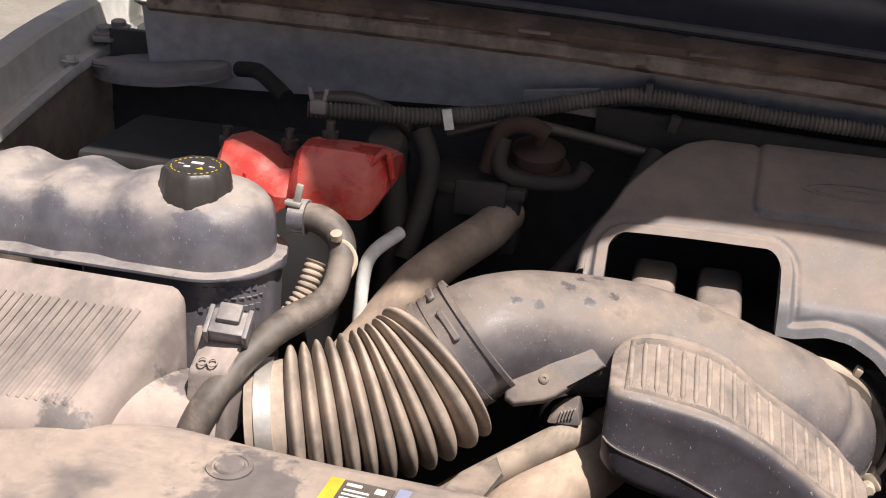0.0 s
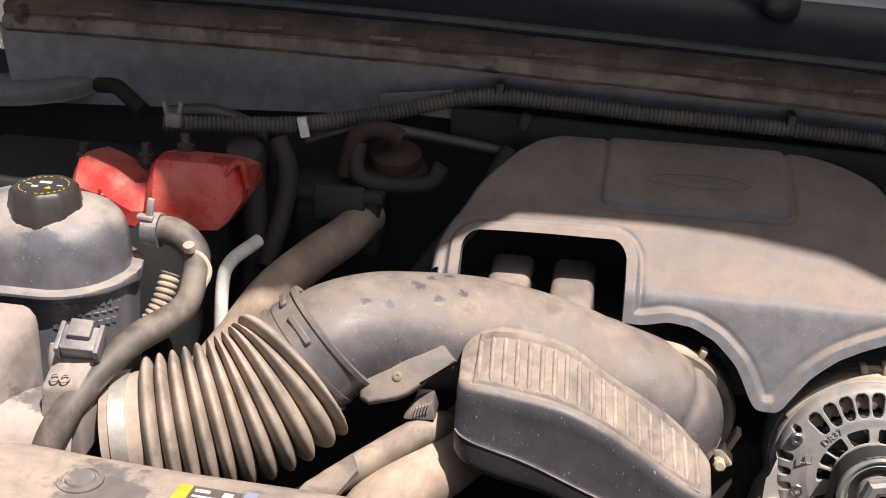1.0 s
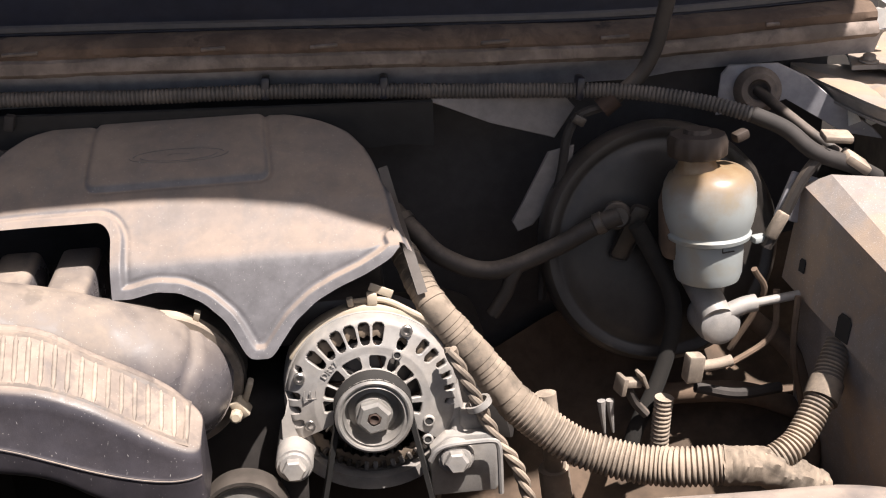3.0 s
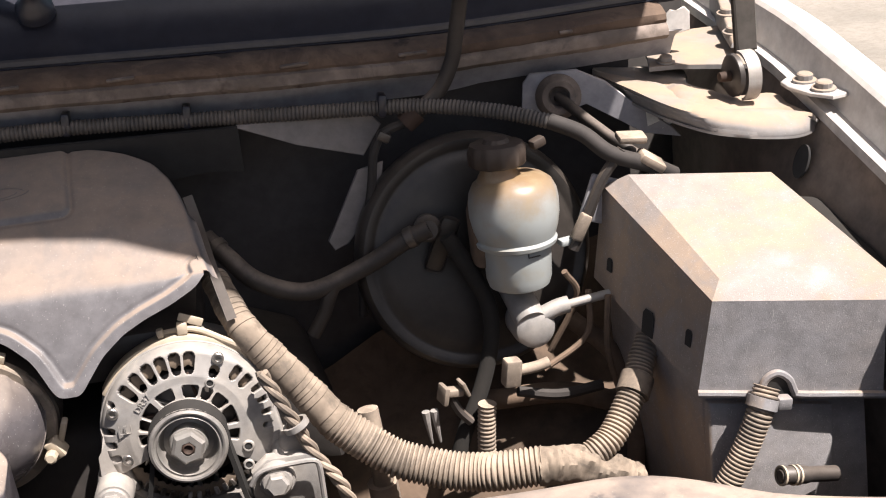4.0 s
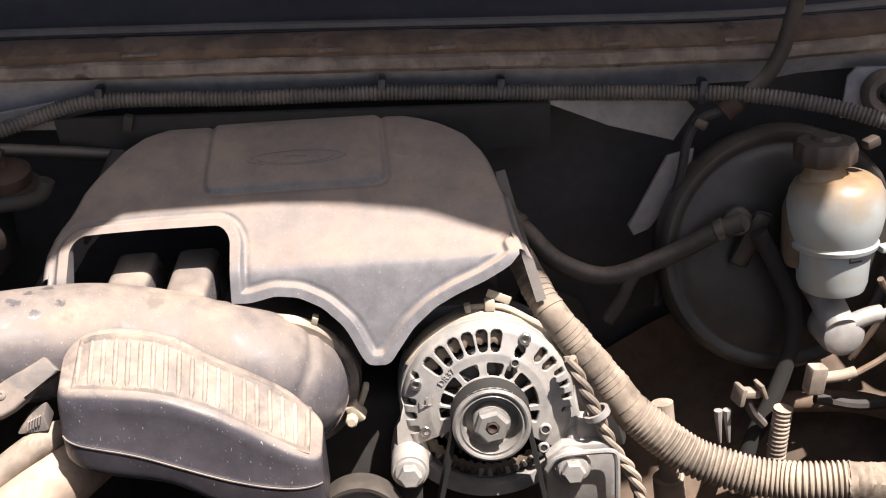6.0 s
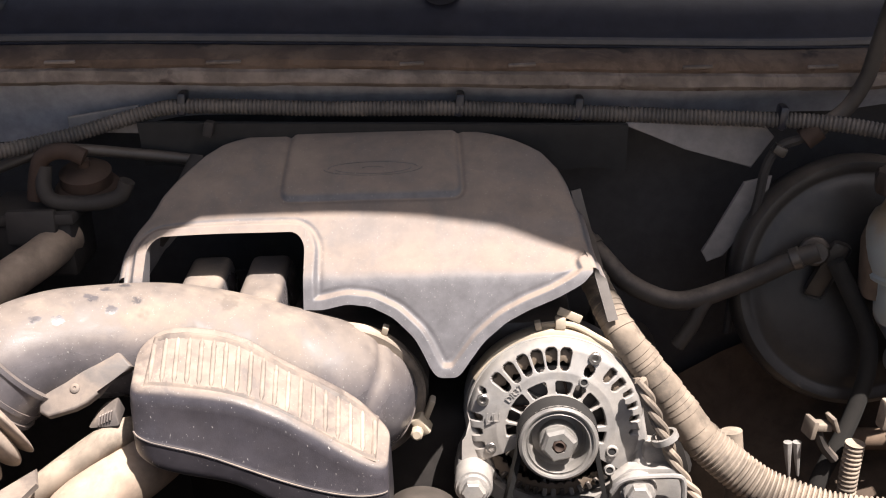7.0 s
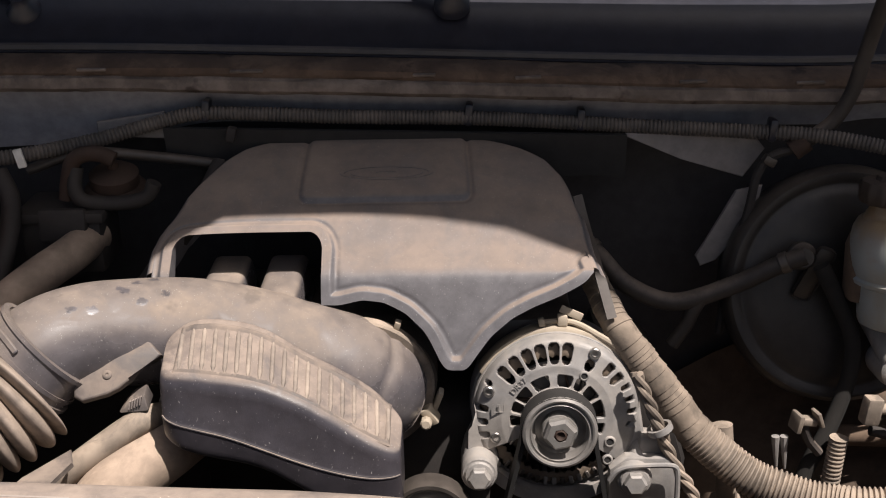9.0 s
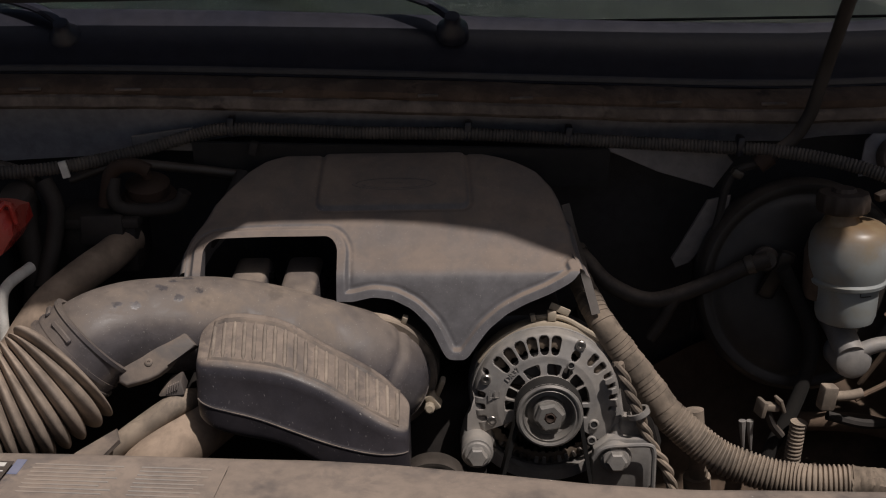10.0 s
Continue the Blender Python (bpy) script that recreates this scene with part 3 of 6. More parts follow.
def hinge(low, top, rear, mat):
    """A pressed steel shelf: a thick rolled lip in front, a raised bead behind it, a flat back."""
    n = 48
    a, f, r = spline(low, n), spline(top, n), spline(rear, n)
    rows = []
    for v, dz in ((0.35, -0.006), (0.05, -0.002), (0.0, 0.0), (0.3, 0.0012), (0.7, 0.0012), (1.0, 0.0)):
        rows.append([tuple(a[k].lerp(f[k], v) + Vector((0, -0.004 * math.sin(math.pi * v), dz))) for k in range(n)])
    for v, dz in ((0.10, 0.0025), (0.25, 0.003), (0.38, 0.0), (0.48, -0.003), (0.58, 0.001), (0.8, 0.003), (0.95, 0.002), (1.0, -0.004)):
        rows.append([tuple(f[k].lerp(r[k], v) + Vector((0, 0, dz + 0.0010 * noise.noise((k * 0.4, v * 6, 3))))) for k in range(n)])
    bm = bmesh.new()
    sheet(bm, rows, 0.003)
    return part("hinge_plate", bm, mat, hood, "dust covered hinge shelf with a rolled lip")


def hinge_arm(t, at, sx, lean, axis, r):
    bm = bmesh.new()
    m = frame_of(at, axis)
    lathe(bm, [(0.0, -0.004), (r - 0.002, -0.004), (r, -0.0025), (r, 0.0025), (r - 0.002, 0.004), (0, 0.004)], m, 32)
    p = part("pivot", bm, M_BLACK, t, "dark round pivot of the hinge")
    bm = bmesh.new()
    rows = []
    for k in range(15):
        a = radians(-70 + 12 * k) if sx > 0 else radians(250 - 12 * k)
        rows.append([tuple(m @ Vector(((r + 0.0025) * math.cos(a), (r + 0.0025) * math.sin(a), h))) for h in (-0.020, -0.005)])
    sheet(bm, rows, 0.003, (0, 0, -1))
    part("strap", bm, M_ALU, p, "bare steel strap round the pivot")
    bm = bmesh.new()
    lathe(bm, [(0, 0), (0.006, 0), (0.005, 0.016), (0, 0.017)], m, 10)
    part("bolt", bm, M_RUST, p)
    bm = bmesh.new()
    prism(bm, [(-0.013, 0.0), (0.014, 0.0), (0.017, 0.2), (0.012, 0.36), (-0.010, 0.36), (-0.012, 0.2)], 0.006, frame_of(Vector(at) + Vector((sx * 0.021, 0.012, 0.02)), (sx * 0.25, -0.95, 0.12 + lean)), 0.002)
    part("arm", bm, M_DARK_STEEL, t, "dark steel hinge arm")


hr = hinge(LOW_R, TOP_R, REAR_R, M_PLATE)
hinge_arm(hr, (0.750, -0.055, 0.136), 1, 0.0, (-1, -0.05, 0.0), 0.0225)
# left shelf takes the shade-darkened paint, right one keeps its dust colour
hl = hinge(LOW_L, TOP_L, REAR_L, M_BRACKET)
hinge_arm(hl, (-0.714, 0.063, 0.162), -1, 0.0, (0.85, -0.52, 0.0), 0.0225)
for sx, pts in ((1, ((0.824, -0.066), (0.826, -0.104))), (-1, ((-0.813, 0.125), (-0.813, 0.09)))):
    bm = bmesh.new()
    (x0, y0), (x1, y1) = pts
    prism(bm, [(x0 - 0.020, y0 + 0.014), (x0 - 0.008, y0 + 0.026), (x0 + 0.012, y0 + 0.022), (x0 + 0.020, y0), (x1 + 0.022, y1), (x1 + 0.016, y1 - 0.020), (x1 - 0.002, y1 - 0.024), (x1 - 0.016, y1 - 0.004), (x0 - 0.022, y0 - 0.008)], 0.004, pose(0, 0, 0.0, 0, 0, 0) @ Matrix.Translation((0, 0, fender_z(y0) + 0.007)), 0.001)
    # left flange and bolts darker than the right, with shade in the colour
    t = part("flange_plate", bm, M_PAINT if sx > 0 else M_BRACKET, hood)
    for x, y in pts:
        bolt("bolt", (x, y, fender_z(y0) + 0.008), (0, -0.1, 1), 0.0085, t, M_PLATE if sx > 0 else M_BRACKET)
# sunlit end of the cowl behind the hinge
corner = thing("cowl_end", (0.76, 0.06, 0.13), "sunlit dusty end of the cowl behind the hinge", "cowl panel")
bm = bmesh.new()
sheet(bm, [[(0.690, 0.034, 0.133), (0.72, 0.030, 0.133), (0.79, 0.0, 0.131)], [(0.70, 0.07, 0.138), (0.745, 0.075, 0.138), (0.81, 0.06, 0.138)], [(0.715, 0.15, 0.142), (0.77, 0.15, 0.143), (0.83, 0.15, 0.143)]], 0.005)
part("shelf", bm, M_PLATE, corner)
bm = bmesh.new()
prism(bm, [(0.714, 0.166), (0.719, 0.182), (0.726, 0.188), (0.733, 0.186), (0.742, 0.190), (0.748, 0.184), (0.748, 0.163), (0.73, 0.16)], 0.004, pose(0, 0.06, 0, 90, 0, 0), 0.001)
part("torn_flap", bm, M_PAINT, corner, "torn white flap")
bm = bmesh.new()
hexa(bm, [(0.782, 0.028, 0.143), (0.806, 0.034, 0.143), (0.868, 0.24, 0.143), (0.845, 0.25, 0.143)], [(0.786, 0.030, 0.150), (0.802, 0.036, 0.150), (0.858, 0.24, 0.185), (0.850, 0.25, 0.185)], 0.002)
part("brace", bm, M_PLATE, corner)
bolt("bolt", (0.799, 0.06, 0.153), (0, -0.15, 1), 0.008, corner, M_PLATE)
bolt("bolt", (0.815, 0.115, 0.163), (0, -0.15, 1), 0.008, corner, M_PLATE)
bolt("bolt", (0.712, 0.042, 0.135), (0, -0.15, 1), 0.007, corner, M_PLATE)

# ---- engine cover ----
# side profile, from the foot of the front face over the crease to the rear edge
PROFILE_C = [(-0.185, -0.060), (-0.1775, -0.039), (-0.151, 0.028), (-0.1478, 0.0352), (-0.1425, 0.0425), (-0.118, 0.062), (-0.095, 0.083), (-0.072, 0.096), (-0.05, 0.111), (-0.02, 0.126), (0.0, 0.1325), (0.03, 0.1355)]
PC = [(Vector((0, y, z))) for y, z in PROFILE_C]
RUN = [0.0]
for a, b in zip(PC, PC[1:]):
    RUN.append(RUN[-1] + (b - a).length)
S_Y, S_Z = list(zip(RUN, [p.y for p in PC])), list(zip(RUN, [p.z for p in PC]))


def prof(s):
    """The profile's point at the way s, softly rounded at its bends."""
    return tuple(sum(lerp(t, s + d) for d in (-0.004, -0.002, 0, 0.002, 0.004)) / 5 for t in (S_Y, S_Z))


def s_of(value, table):
    return lerp([(v, s) for s, v in table], value)


WIN_L, WIN_R, WIN_TOP, WIN_RAD = -0.2310, -0.0815, 0.0715, 0.015
ARCH = [(-0.0808, 0.014), (-0.064, 0.0135), (-0.041, 0.018), (-0.02, 0.0155), (0.001, 0.0055), (0.021, -0.013), (0.032, -0.034), (0.037, -0.0445), (0.043, -0.047), (0.060, -0.047), (0.066, -0.039), (0.084, -0.017), (0.105, -0.001), (0.126, 0.009), (0.152, 0.0185), (0.173, 0.0285), (0.182, 0.0345), (0.1855, 0.0405)]
REAR = [(-0.2495, -0.140), (-0.2485, -0.12), (-0.243, -0.103), (-0.233, -0.085), (-0.221, -0.06), (-0.201, -0.035), (-0.188, -0.020), (-0.172, -0.004), (-0.146, 0.012), (-0.117, 0.021), (0.06, 0.020), (0.083, 0.008), (0.118, -0.008), (0.143, -0.024), (0.156, -0.041), (0.164, -0.059), (0.170, -0.078), (0.176, -0.105), (0.183, -0.133), (0.1855, -0.1425)]


def low_z(x):
    if x < WIN_L:
        return -0.03
    if x < WIN_R:
        d = min(x - WIN_L, WIN_R - x)
        return WIN_TOP - (WIN_RAD - math.sqrt(max(0.0, WIN_RAD ** 2 - (WIN_RAD - d) ** 2)) if d < WIN_RAD else 0.0)
    return sum(lerp(ARCH, max(-0.0808, x + d)) for d in (-0.004, -0.002, 0, 0.002, 0.004)) / 5


cols = [-0.2495 + 0.0008 * i for i in range(24)] + [WIN_L - 0.0001, WIN_L + 0.0001] + [WIN_L + 0.0004 * i for i in range(1, 40)]
cols += [-0.2150 + 0.0016 * i for i in range(74)] + [WIN_R - 0.0004 * i for i in range(1, 40)] + [WIN_R - 0.0001, WIN_R + 0.0003]
cols += [-0.0805 + 0.00135 * i for i in range(194)] + [0.1820 + 0.0005 * i for i in range(8)]
cols = sorted(set(round(c, 5) for c in cols if c <= 0.1855))
NR_LOW, NR = 60, 150
S_TOP = s_of(WIN_TOP + 0.004, S_Z)
gx, gs = np.zeros((len(cols), NR)), np.zeros((len(cols), NR))
for i, x in enumerate(cols):
    s0, s1 = s_of(low_z(x), S_Z), s_of(lerp(REAR, x), S_Y)
    s1 = max(s1, s0 + 0.0005)
    mid = min(max(S_TOP, s0 + (s1 - s0) * 0.02), s0 + (s1 - s0) * 0.98)
    gx[i] = x
    gs[i, :NR_LOW], gs[i, NR_LOW:] = np.linspace(s0, mid, NR_LOW), np.linspace(mid, s1, NR - NR_LOW + 1)[1:]
rim_line = [(cols[i], gs[i, 0]) for i in range(len(cols))]
rim_line += [(WIN_L, s_of(-0.03 + 0.0025 * k, S_Z)) for k in range(36)] + [(WIN_R, s_of(0.016 + 0.0015 * k, S_Z)) for k in range(28)]
rim_line += [(cols[i], gs[i, -1]) for i in range(len(cols)) if cols[i] > 0.1830]
rim_line = np.array(rim_line)
dist = np.full(gx.shape, 1.0)
for rx_, rs_ in rim_line:
    dist = np.minimum(dist, np.hypot(gx - rx_, gs - rs_))


def soft(v):
    v = np.clip(v, 0.0, 1.0)
    return v * v * (3 - 2 * v)


def panel_height(x, s):
    """The raised emblem panel with a rounded groove round it."""
    y = np.interp(s, [a for a, b in S_Y], [b for a, b in S_Y])
    half = 0.0885 - 0.055 * np.clip(y + 0.075, 0, 0.1)
    qx, qy = np.abs(x + 0.0215) - half + 0.010, (-0.076 - y) + 0.010
    d = np.hypot(np.maximum(qx, 0), np.maximum(qy, 0)) + np.minimum(np.maximum(qx, qy), 0) - 0.010
    return 0.0022 * soft(0.5 - d / 0.005) - 0.0026 * np.exp(-(d / 0.0034) ** 2)


flange = 0.0038 * soft((0.0130 - dist) / 0.0042) - 0.0010 * np.exp(-((dist - 0.0150) / 0.0022) ** 2)
lift = flange + panel_height(gx, gs)
cover = thing("engine_cover", (-0.02, -0.07, -0.02), "dusty grey plastic engine cover with a raised oval emblem panel", "engine cover")


def cover_surface(x, s, h):
    (y0, z0), (y1, z1) = prof(s - 0.001), prof(s + 0.001)
    y, z = prof(s)
    n = Vector((0, -(z1 - z0), y1 - y0)).normalized()
    sag = 0.012 * max(0.0, (x - 0.03) / 0.15) ** 3 * max(0.0, min(1.0, (z - 0.04) / 0.03)) + 0.010 * max(0.0, (-0.12 - x) / 0.13) ** 2.5 * max(0.0, min(1.0, (z - 0.06) / 0.03))
    dent = 0.0006 * noise.noise((x * 18, s * 22, 1.5))
    return Vector((x, y, z - sag)) + n * (h + dent)


bm = bmesh.new()
grid = []
for i, x in enumerate(cols):
    first = cover_surface(x, gs[i, 0], lift[i, 0])
    row = [bm.verts.new(first + Vector((0, 0.016, -0.001))), bm.verts.new(first + Vector((0, 0.003, -0.0012)))]
    row += [bm.verts.new(cover_surface(x, gs[i, j], lift[i, j])) for j in range(NR)]
    last = row[-1].co.copy()
    a, b = cols[max(0, i - 3)], cols[min(len(cols) - 1, i + 3)]
    out = Vector((-(lerp(REAR, b) - lerp(REAR, a)), b - a)).normalized()
    for o, d in ((0.0030, 0.0008), (0.0055, 0.0030), (0.0075, 0.0080), (0.0125, 0.060 if x < 0.17 else 0.012)):
        row.append(bm.verts.new(last + Vector((out.x * o, out.y * o, -d))))
    grid.append(row)
for a, b in zip(grid, grid[1:]):
    for j in range(len(a) - 1):
        bm.faces.new((a[j], b[j], b[j + 1], a[j + 1]))
part("shell", bm, M_COVER, cover, sharp=60)

# oval emblem in low relief on the panel
bm = bmesh.new()
s_mid = s_of(-0.046, S_Y)
for r0, r1, h in ((1.0, 0.88, 0.0007), (0.78, 0.20, 0.0006)):
    vs = []
    for k in range(48):
        a = 2 * math.pi * k / 48
        row = []
        for rr, hh in ((r0, -0.0008), (r0 - 0.02, h), (r1 + 0.02, h), (r1, -0.0008)):
            x, s = -0.020 + 0.049 * rr * math.cos(a), s_mid + 0.0095 * rr * math.sin(a)
            row.append(bm.verts.new(cover_surface(x, s, 0.0022 + hh)))
        vs.append(row)
    for k in range(48):
        a, b = vs[k], vs[(k + 1) % 48]
        for i in range(3):
            bm.faces.new((a[i], a[i + 1], b[i + 1], b[i]))
part("emblem", bm, M_COVER, cover, "dust covered oval emblem in low relief")

# steel strip beside the cover
SKIRT_OUT = [(0.182, -0.055, 0.090), (0.189, -0.075, 0.062), (0.197, -0.115, 0.036), (0.209, -0.150, -0.007)]
strip = thing("side_strip", SKIRT_OUT[0], "dark dusty steel strip beside the engine cover", "strip")
bm = bmesh.new()
sheet(bm, [[tuple(Vector(p) + Vector((-0.0095 * v, -0.001 * v, -0.002 * v))) for p in spline(SKIRT_OUT, 12)] for v in (0.0, 0.1, 0.9, 1.0)], 0.003, (-0.3, 1, -0.3))
part("strip", bm, M_BLACK, strip)

# intake runners seen through the window of the cover
manifold = thing("intake_manifold", (-0.15, -0.05, -0.1), "dusty intake manifold runners inside the engine cover window", "intake manifold")
for x in (-0.188, -0.128):
    bm = bmesh.new()
    hexa(bm, [(x - 0.024, -0.172, -0.030), (x + 0.022, -0.172, -0.030), (x + 0.026, -0.02, -0.030), (x - 0.020, -0.02, -0.030)], [(x - 0.021, -0.138, 0.020), (x + 0.019, -0.138, 0.020), (x + 0.022, -0.050, 0.030), (x - 0.018, -0.050, 0.030)], 0.009, 4)
    part("runner", bm, M_DUCT, manifold)
bm = bmesh.new()
block(bm, (0.40, 0.16, 0.05), pose(-0.03, -0.04, -0.045), 0.01)
part("plenum", bm, M_BLACK, manifold)

# ---- throttle body, intake duct, bellows ----
throttle = thing("throttle_body", (-0.035, -0.12, -0.14), "cast throttle body behind the intake duct", "throttle body")
bm = bmesh.new()
lathe(bm, [(0.056, 0.0), (0.066, 0.002), (0.066, 0.03), (0.058, 0.034), (0.058, 0.09), (0, 0.09)], frame_of((-0.036, -0.150, -0.076), (0, 1, 0.1)), 36)
part("housing", bm, M_DARK_STEEL, throttle)

DUCT = [(-0.337, -0.252, 0.004), (-0.322, -0.241, 0.012), (-0.30, -0.226, 0.0145), (-0.27, -0.208, 0.011), (-0.2, -0.184, 0.0), (-0.125, -0.175, -0.021), (-0.075, -0.171, -0.046), (-0.050, -0.161, -0.069), (-0.045, -0.146, -0.077)]
duct = thing("intake_duct", (-0.2, -0.2, -0.06), "dusty grey plastic intake duct curving to the throttle body", "intake duct")
bm = bmesh.new()
tube(bm, DUCT, lambda u: 0.0475 + 0.0042 * math.sin(math.pi * u) + 0.0190 * max(0, u - 0.72) / 0.28 - 0.0022 * math.exp(-((u - 0.915) / 0.009) ** 2) - 0.0016 * math.exp(-((u - 0.955) / 0.007) ** 2), 48, 130, 1.0)
part("tube", bm, M_DUCT, duct)
bm = bmesh.new()
lathe(bm, [(0.067, -0.006), (0.0755, -0.006), (0.0775, -0.004), (0.0768, 0.0), (0.0778, 0.004), (0.0755, 0.006), (0.067, 0.006), (0.067, -0.006)], frame_of((-0.050, -0.150, -0.078), (0, 1, 0.1)), 64)
part("clamp_band", bm, M_CONDUIT, duct, "dusty metal clamp band")
bm = bmesh.new()
block(bm, (0.006, 0.008, 0.011), pose(-0.008, -0.155, -0.010, 10, 18, 0), 0.001)
part("clamp_tab", bm, M_TAPE_PALE, duct)
bm = bmesh.new()
block(bm, (0.020, 0.016, 0.012), pose(0.022, -0.157, -0.108, 10, 60, 0), 0.002)
block(bm, (0.006, 0.012, 0.024), pose(0.030, -0.152, -0.094, 10, 20, 0), 0.002)
lathe(bm, [(0.006, 0), (0.006, 0.01), (0.004, 0.012), (0, 0.012)], frame_of((0.018, -0.165, -0.112), (0, -1, 0.2)), 8)
part("clamp_screw", bm, M_TAPE_PALE, duct)
bm = bmesh.new()
tube(bm, [(-0.050, -0.1985, -0.018), (-0.026, -0.1945, -0.050), (-0.022, -0.196, -0.09), (-0.030, -0.192, -0.12)], 0.004, 8, 20)
part("weld_line", bm, M_DUCT, duct)
# collar at the bellows
tan = Vector((0.70, 0.32, 0.60)).normalized()
for k, (off, r) in enumerate(((0.020, 0.0535), (-0.002, 0.0525), (-0.012, 0.054))):
    c = Vector(DUCT[0]) + tan * off
    bm = bmesh.new()
    lathe(bm, [(r - 0.006, -0.0025), (r, -0.002), (r, 0.002), (r - 0.006, 0.0025), (r - 0.006, -0.0025)], frame_of(c, tan), 48)
    part("collar_ring", bm, M_DUCT, duct)
bm = bmesh.new()
lathe(bm, [(0.045, -0.014), (0.0515, -0.013), (0.0515, 0.02), (0.046, 0.021)], frame_of(Vector(DUCT[0]), tan), 48)
part("collar", bm, M_DUCT, duct)
for k, a in enumerate((78, 128)):
    bm = bmesh.new()
    m = frame_of(Vector(DUCT[0]) + tan * 0.008, tan) @ pose(0, 0, 0, 0, 0, a)
    block(bm, (0.0035, 0.030, 0.006), m @ pose(0.0515, 0, 0), 0.0012, 1)
    part("collar_lug", bm, M_DUCT, duct)
BEL = [(-0.482, -0.334, -0.047), (-0.461, -0.329, -0.044), (-0.436, -0.320, -0.041), (-0.411, -0.309, -0.037), (-0.386, -0.296, -0.031), (-0.364, -0.281, -0.021), (-0.348, -0.265, -0.009)]
bel = thing("bellows", (-0.43, -0.32, -0.1), "dusty ribbed rubber bellows of the air intake", "bellows")
bm = bmesh.new()
tube(bm, BEL, lambda u: 0.0490 if u < 0.17 else (0.0425 + 0.0080 * u) + 0.0160 * abs(math.sin(math.pi * 11 * (u - 0.17) / 0.83)) ** 0.6, 56, 420)
part("ribbed_tube", bm, M_BELLOWS, bel)
bm = bmesh.new()
t0 = (Vector(BEL[1]) - Vector(BEL[0])).normalized()
lathe(bm, [(0.0475, -0.0065), (0.0512, -0.0065), (0.0512, 0.0065), (0.0475, 0.0065)], frame_of(Vector(BEL[0]) + t0 * 0.014, t0), 48)
part("clamp_band", bm, M_SILVER_TAPE, bel, "bright metal clamp band")

# ---- resonator box ----
TOPR = [(-0.214, 0.024), (-0.206, 0.0265), (-0.200, 0.034), (-0.18, 0.037), (-0.161, 0.036), (-0.132, 0.030), (-0.113, 0.019), (-0.094, 0.003), (-0.056, -0.018), (-0.027, -0.038), (-0.011, -0.054), (-0.003, -0.062)]
TOPF = [(-0.214, 0.004), (-0.196, 0.003), (-0.166, -0.002), (-0.134, -0.006), (-0.097, -0.019), (-0.07, -0.036), (-0.043, -0.056), (-0.024, -0.067), (-0.003, -0.076)]
SEAM = [(-0.214, -0.034), (-0.179, -0.045), (-0.155, -0.051), (-0.123, -0.065), (-0.091, -0.079), (-0.063, -0.089), (-0.034, -0.096), (-0.003, -0.098)]
FOOT = [(-0.214, -0.060), (-0.185, -0.074), (-0.129, -0.086), (-0.10, -0.104), (-0.084, -0.116), (-0.05, -0.135), (-0.003, -0.145)]
BX0, BX1, YR, YF, YS = -0.2125, -0.0005, -0.227, -0.291, -0.297
res = thing("resonator_box", (-0.11, -0.25, -0.16), "black plastic air resonator with a ribbed dusty top", "resonator")


def wide(table, x):
    return sum(lerp(table, x + 0.004 * k) for k in range(-4, 5)) / 9


def arc(c, a, b, r, n=5):
    """A rounded corner at c between the directions to a and to b, in the plane of y and z."""
    u, v = (Vector(a) - Vector(c)).normalized(), (Vector(b) - Vector(c)).normalized()
    p, q = Vector(c) + u * r, Vector(c) + v * r
    return [tuple(p.lerp(Vector(c), t).lerp(Vector(c).lerp(q, t), t)) for t in (k / (n - 1) for k in range(n))]


def box_ring(x):
    rear, front, seam, foot = wide(TOPR, x), wide(TOPF, x), wide(SEAM, x), wide(FOOT, x)
    pr, pf, ps, pb, pk = (YR, rear), (YF, front), (YS, seam), (YS - 0.001, foot), (YR + 0.01, foot + 0.01)
    ring = arc(pr, pk, pf, 0.009) + [tuple(Vector(pr).lerp(Vector(pf), t)) for t in (0.3, 0.5, 0.7)] + arc(pf, pr, ps, 0.012, 7)
    ring += [(YS + 0.0008, seam + 0.003), (YS - 0.0004, seam + 0.0012), (YS - 0.0014, seam), (YS - 0.0014, seam - 0.004)] + arc(pb, ps, pk, 0.012, 6) + [pk]
    d = min(x - BX0, (BX1 - x) * 0.62)
    rad = 0.020
    inset = rad - math.sqrt(max(0.0, rad ** 2 - (rad - d) ** 2)) if d < rad else 0.0
    cy, cz = sum(p[0] for p in ring) / len(ring), sum(p[1] for p in ring) / len(ring)
    k = max(0.42, 1 - inset / 0.045)
    kz = max(0.62, 1 - inset / 0.10)
    return [(x, cy + (y - cy) * k, cz + (z - cz) * kz) for y, z in ring]


n_x = 90
stations = [BX0 + (BX1 - BX0) * (0.5 - 0.5 * math.cos(math.pi * i / n_x)) for i in range(n_x + 1)]
bm = bmesh.new()
loft(bm, [box_ring(x) for x in stations])
part("box_shell", bm, M_BOX, res, sharp=70)
bm = bmesh.new()
tube(bm, [tuple(Vector(box_ring(x)[17]) + Vector((0, -0.0002, 0))) for x in [BX0 + 0.001 + (BX1 - BX0 - 0.002) * i / 60 for i in range(61)]], 0.0008, 6, 120)
part("seam", bm, M_DUCT, res, "pale moulding seam")


def box_top(x, y):
    f = (y - YF) / (YR - YF)
    return wide(TOPF, x) * (1 - f) + wide(TOPR, x) * f


# lid panel: rounded ridges between shallow troughs
RIBS, X0, X1, Y0, Y1 = 18, -0.2005, -0.0105, -0.2835, -0.2350
PITCH = (X1 - X0 - 0.006) / RIBS
bm = bmesh.new()
rows = []
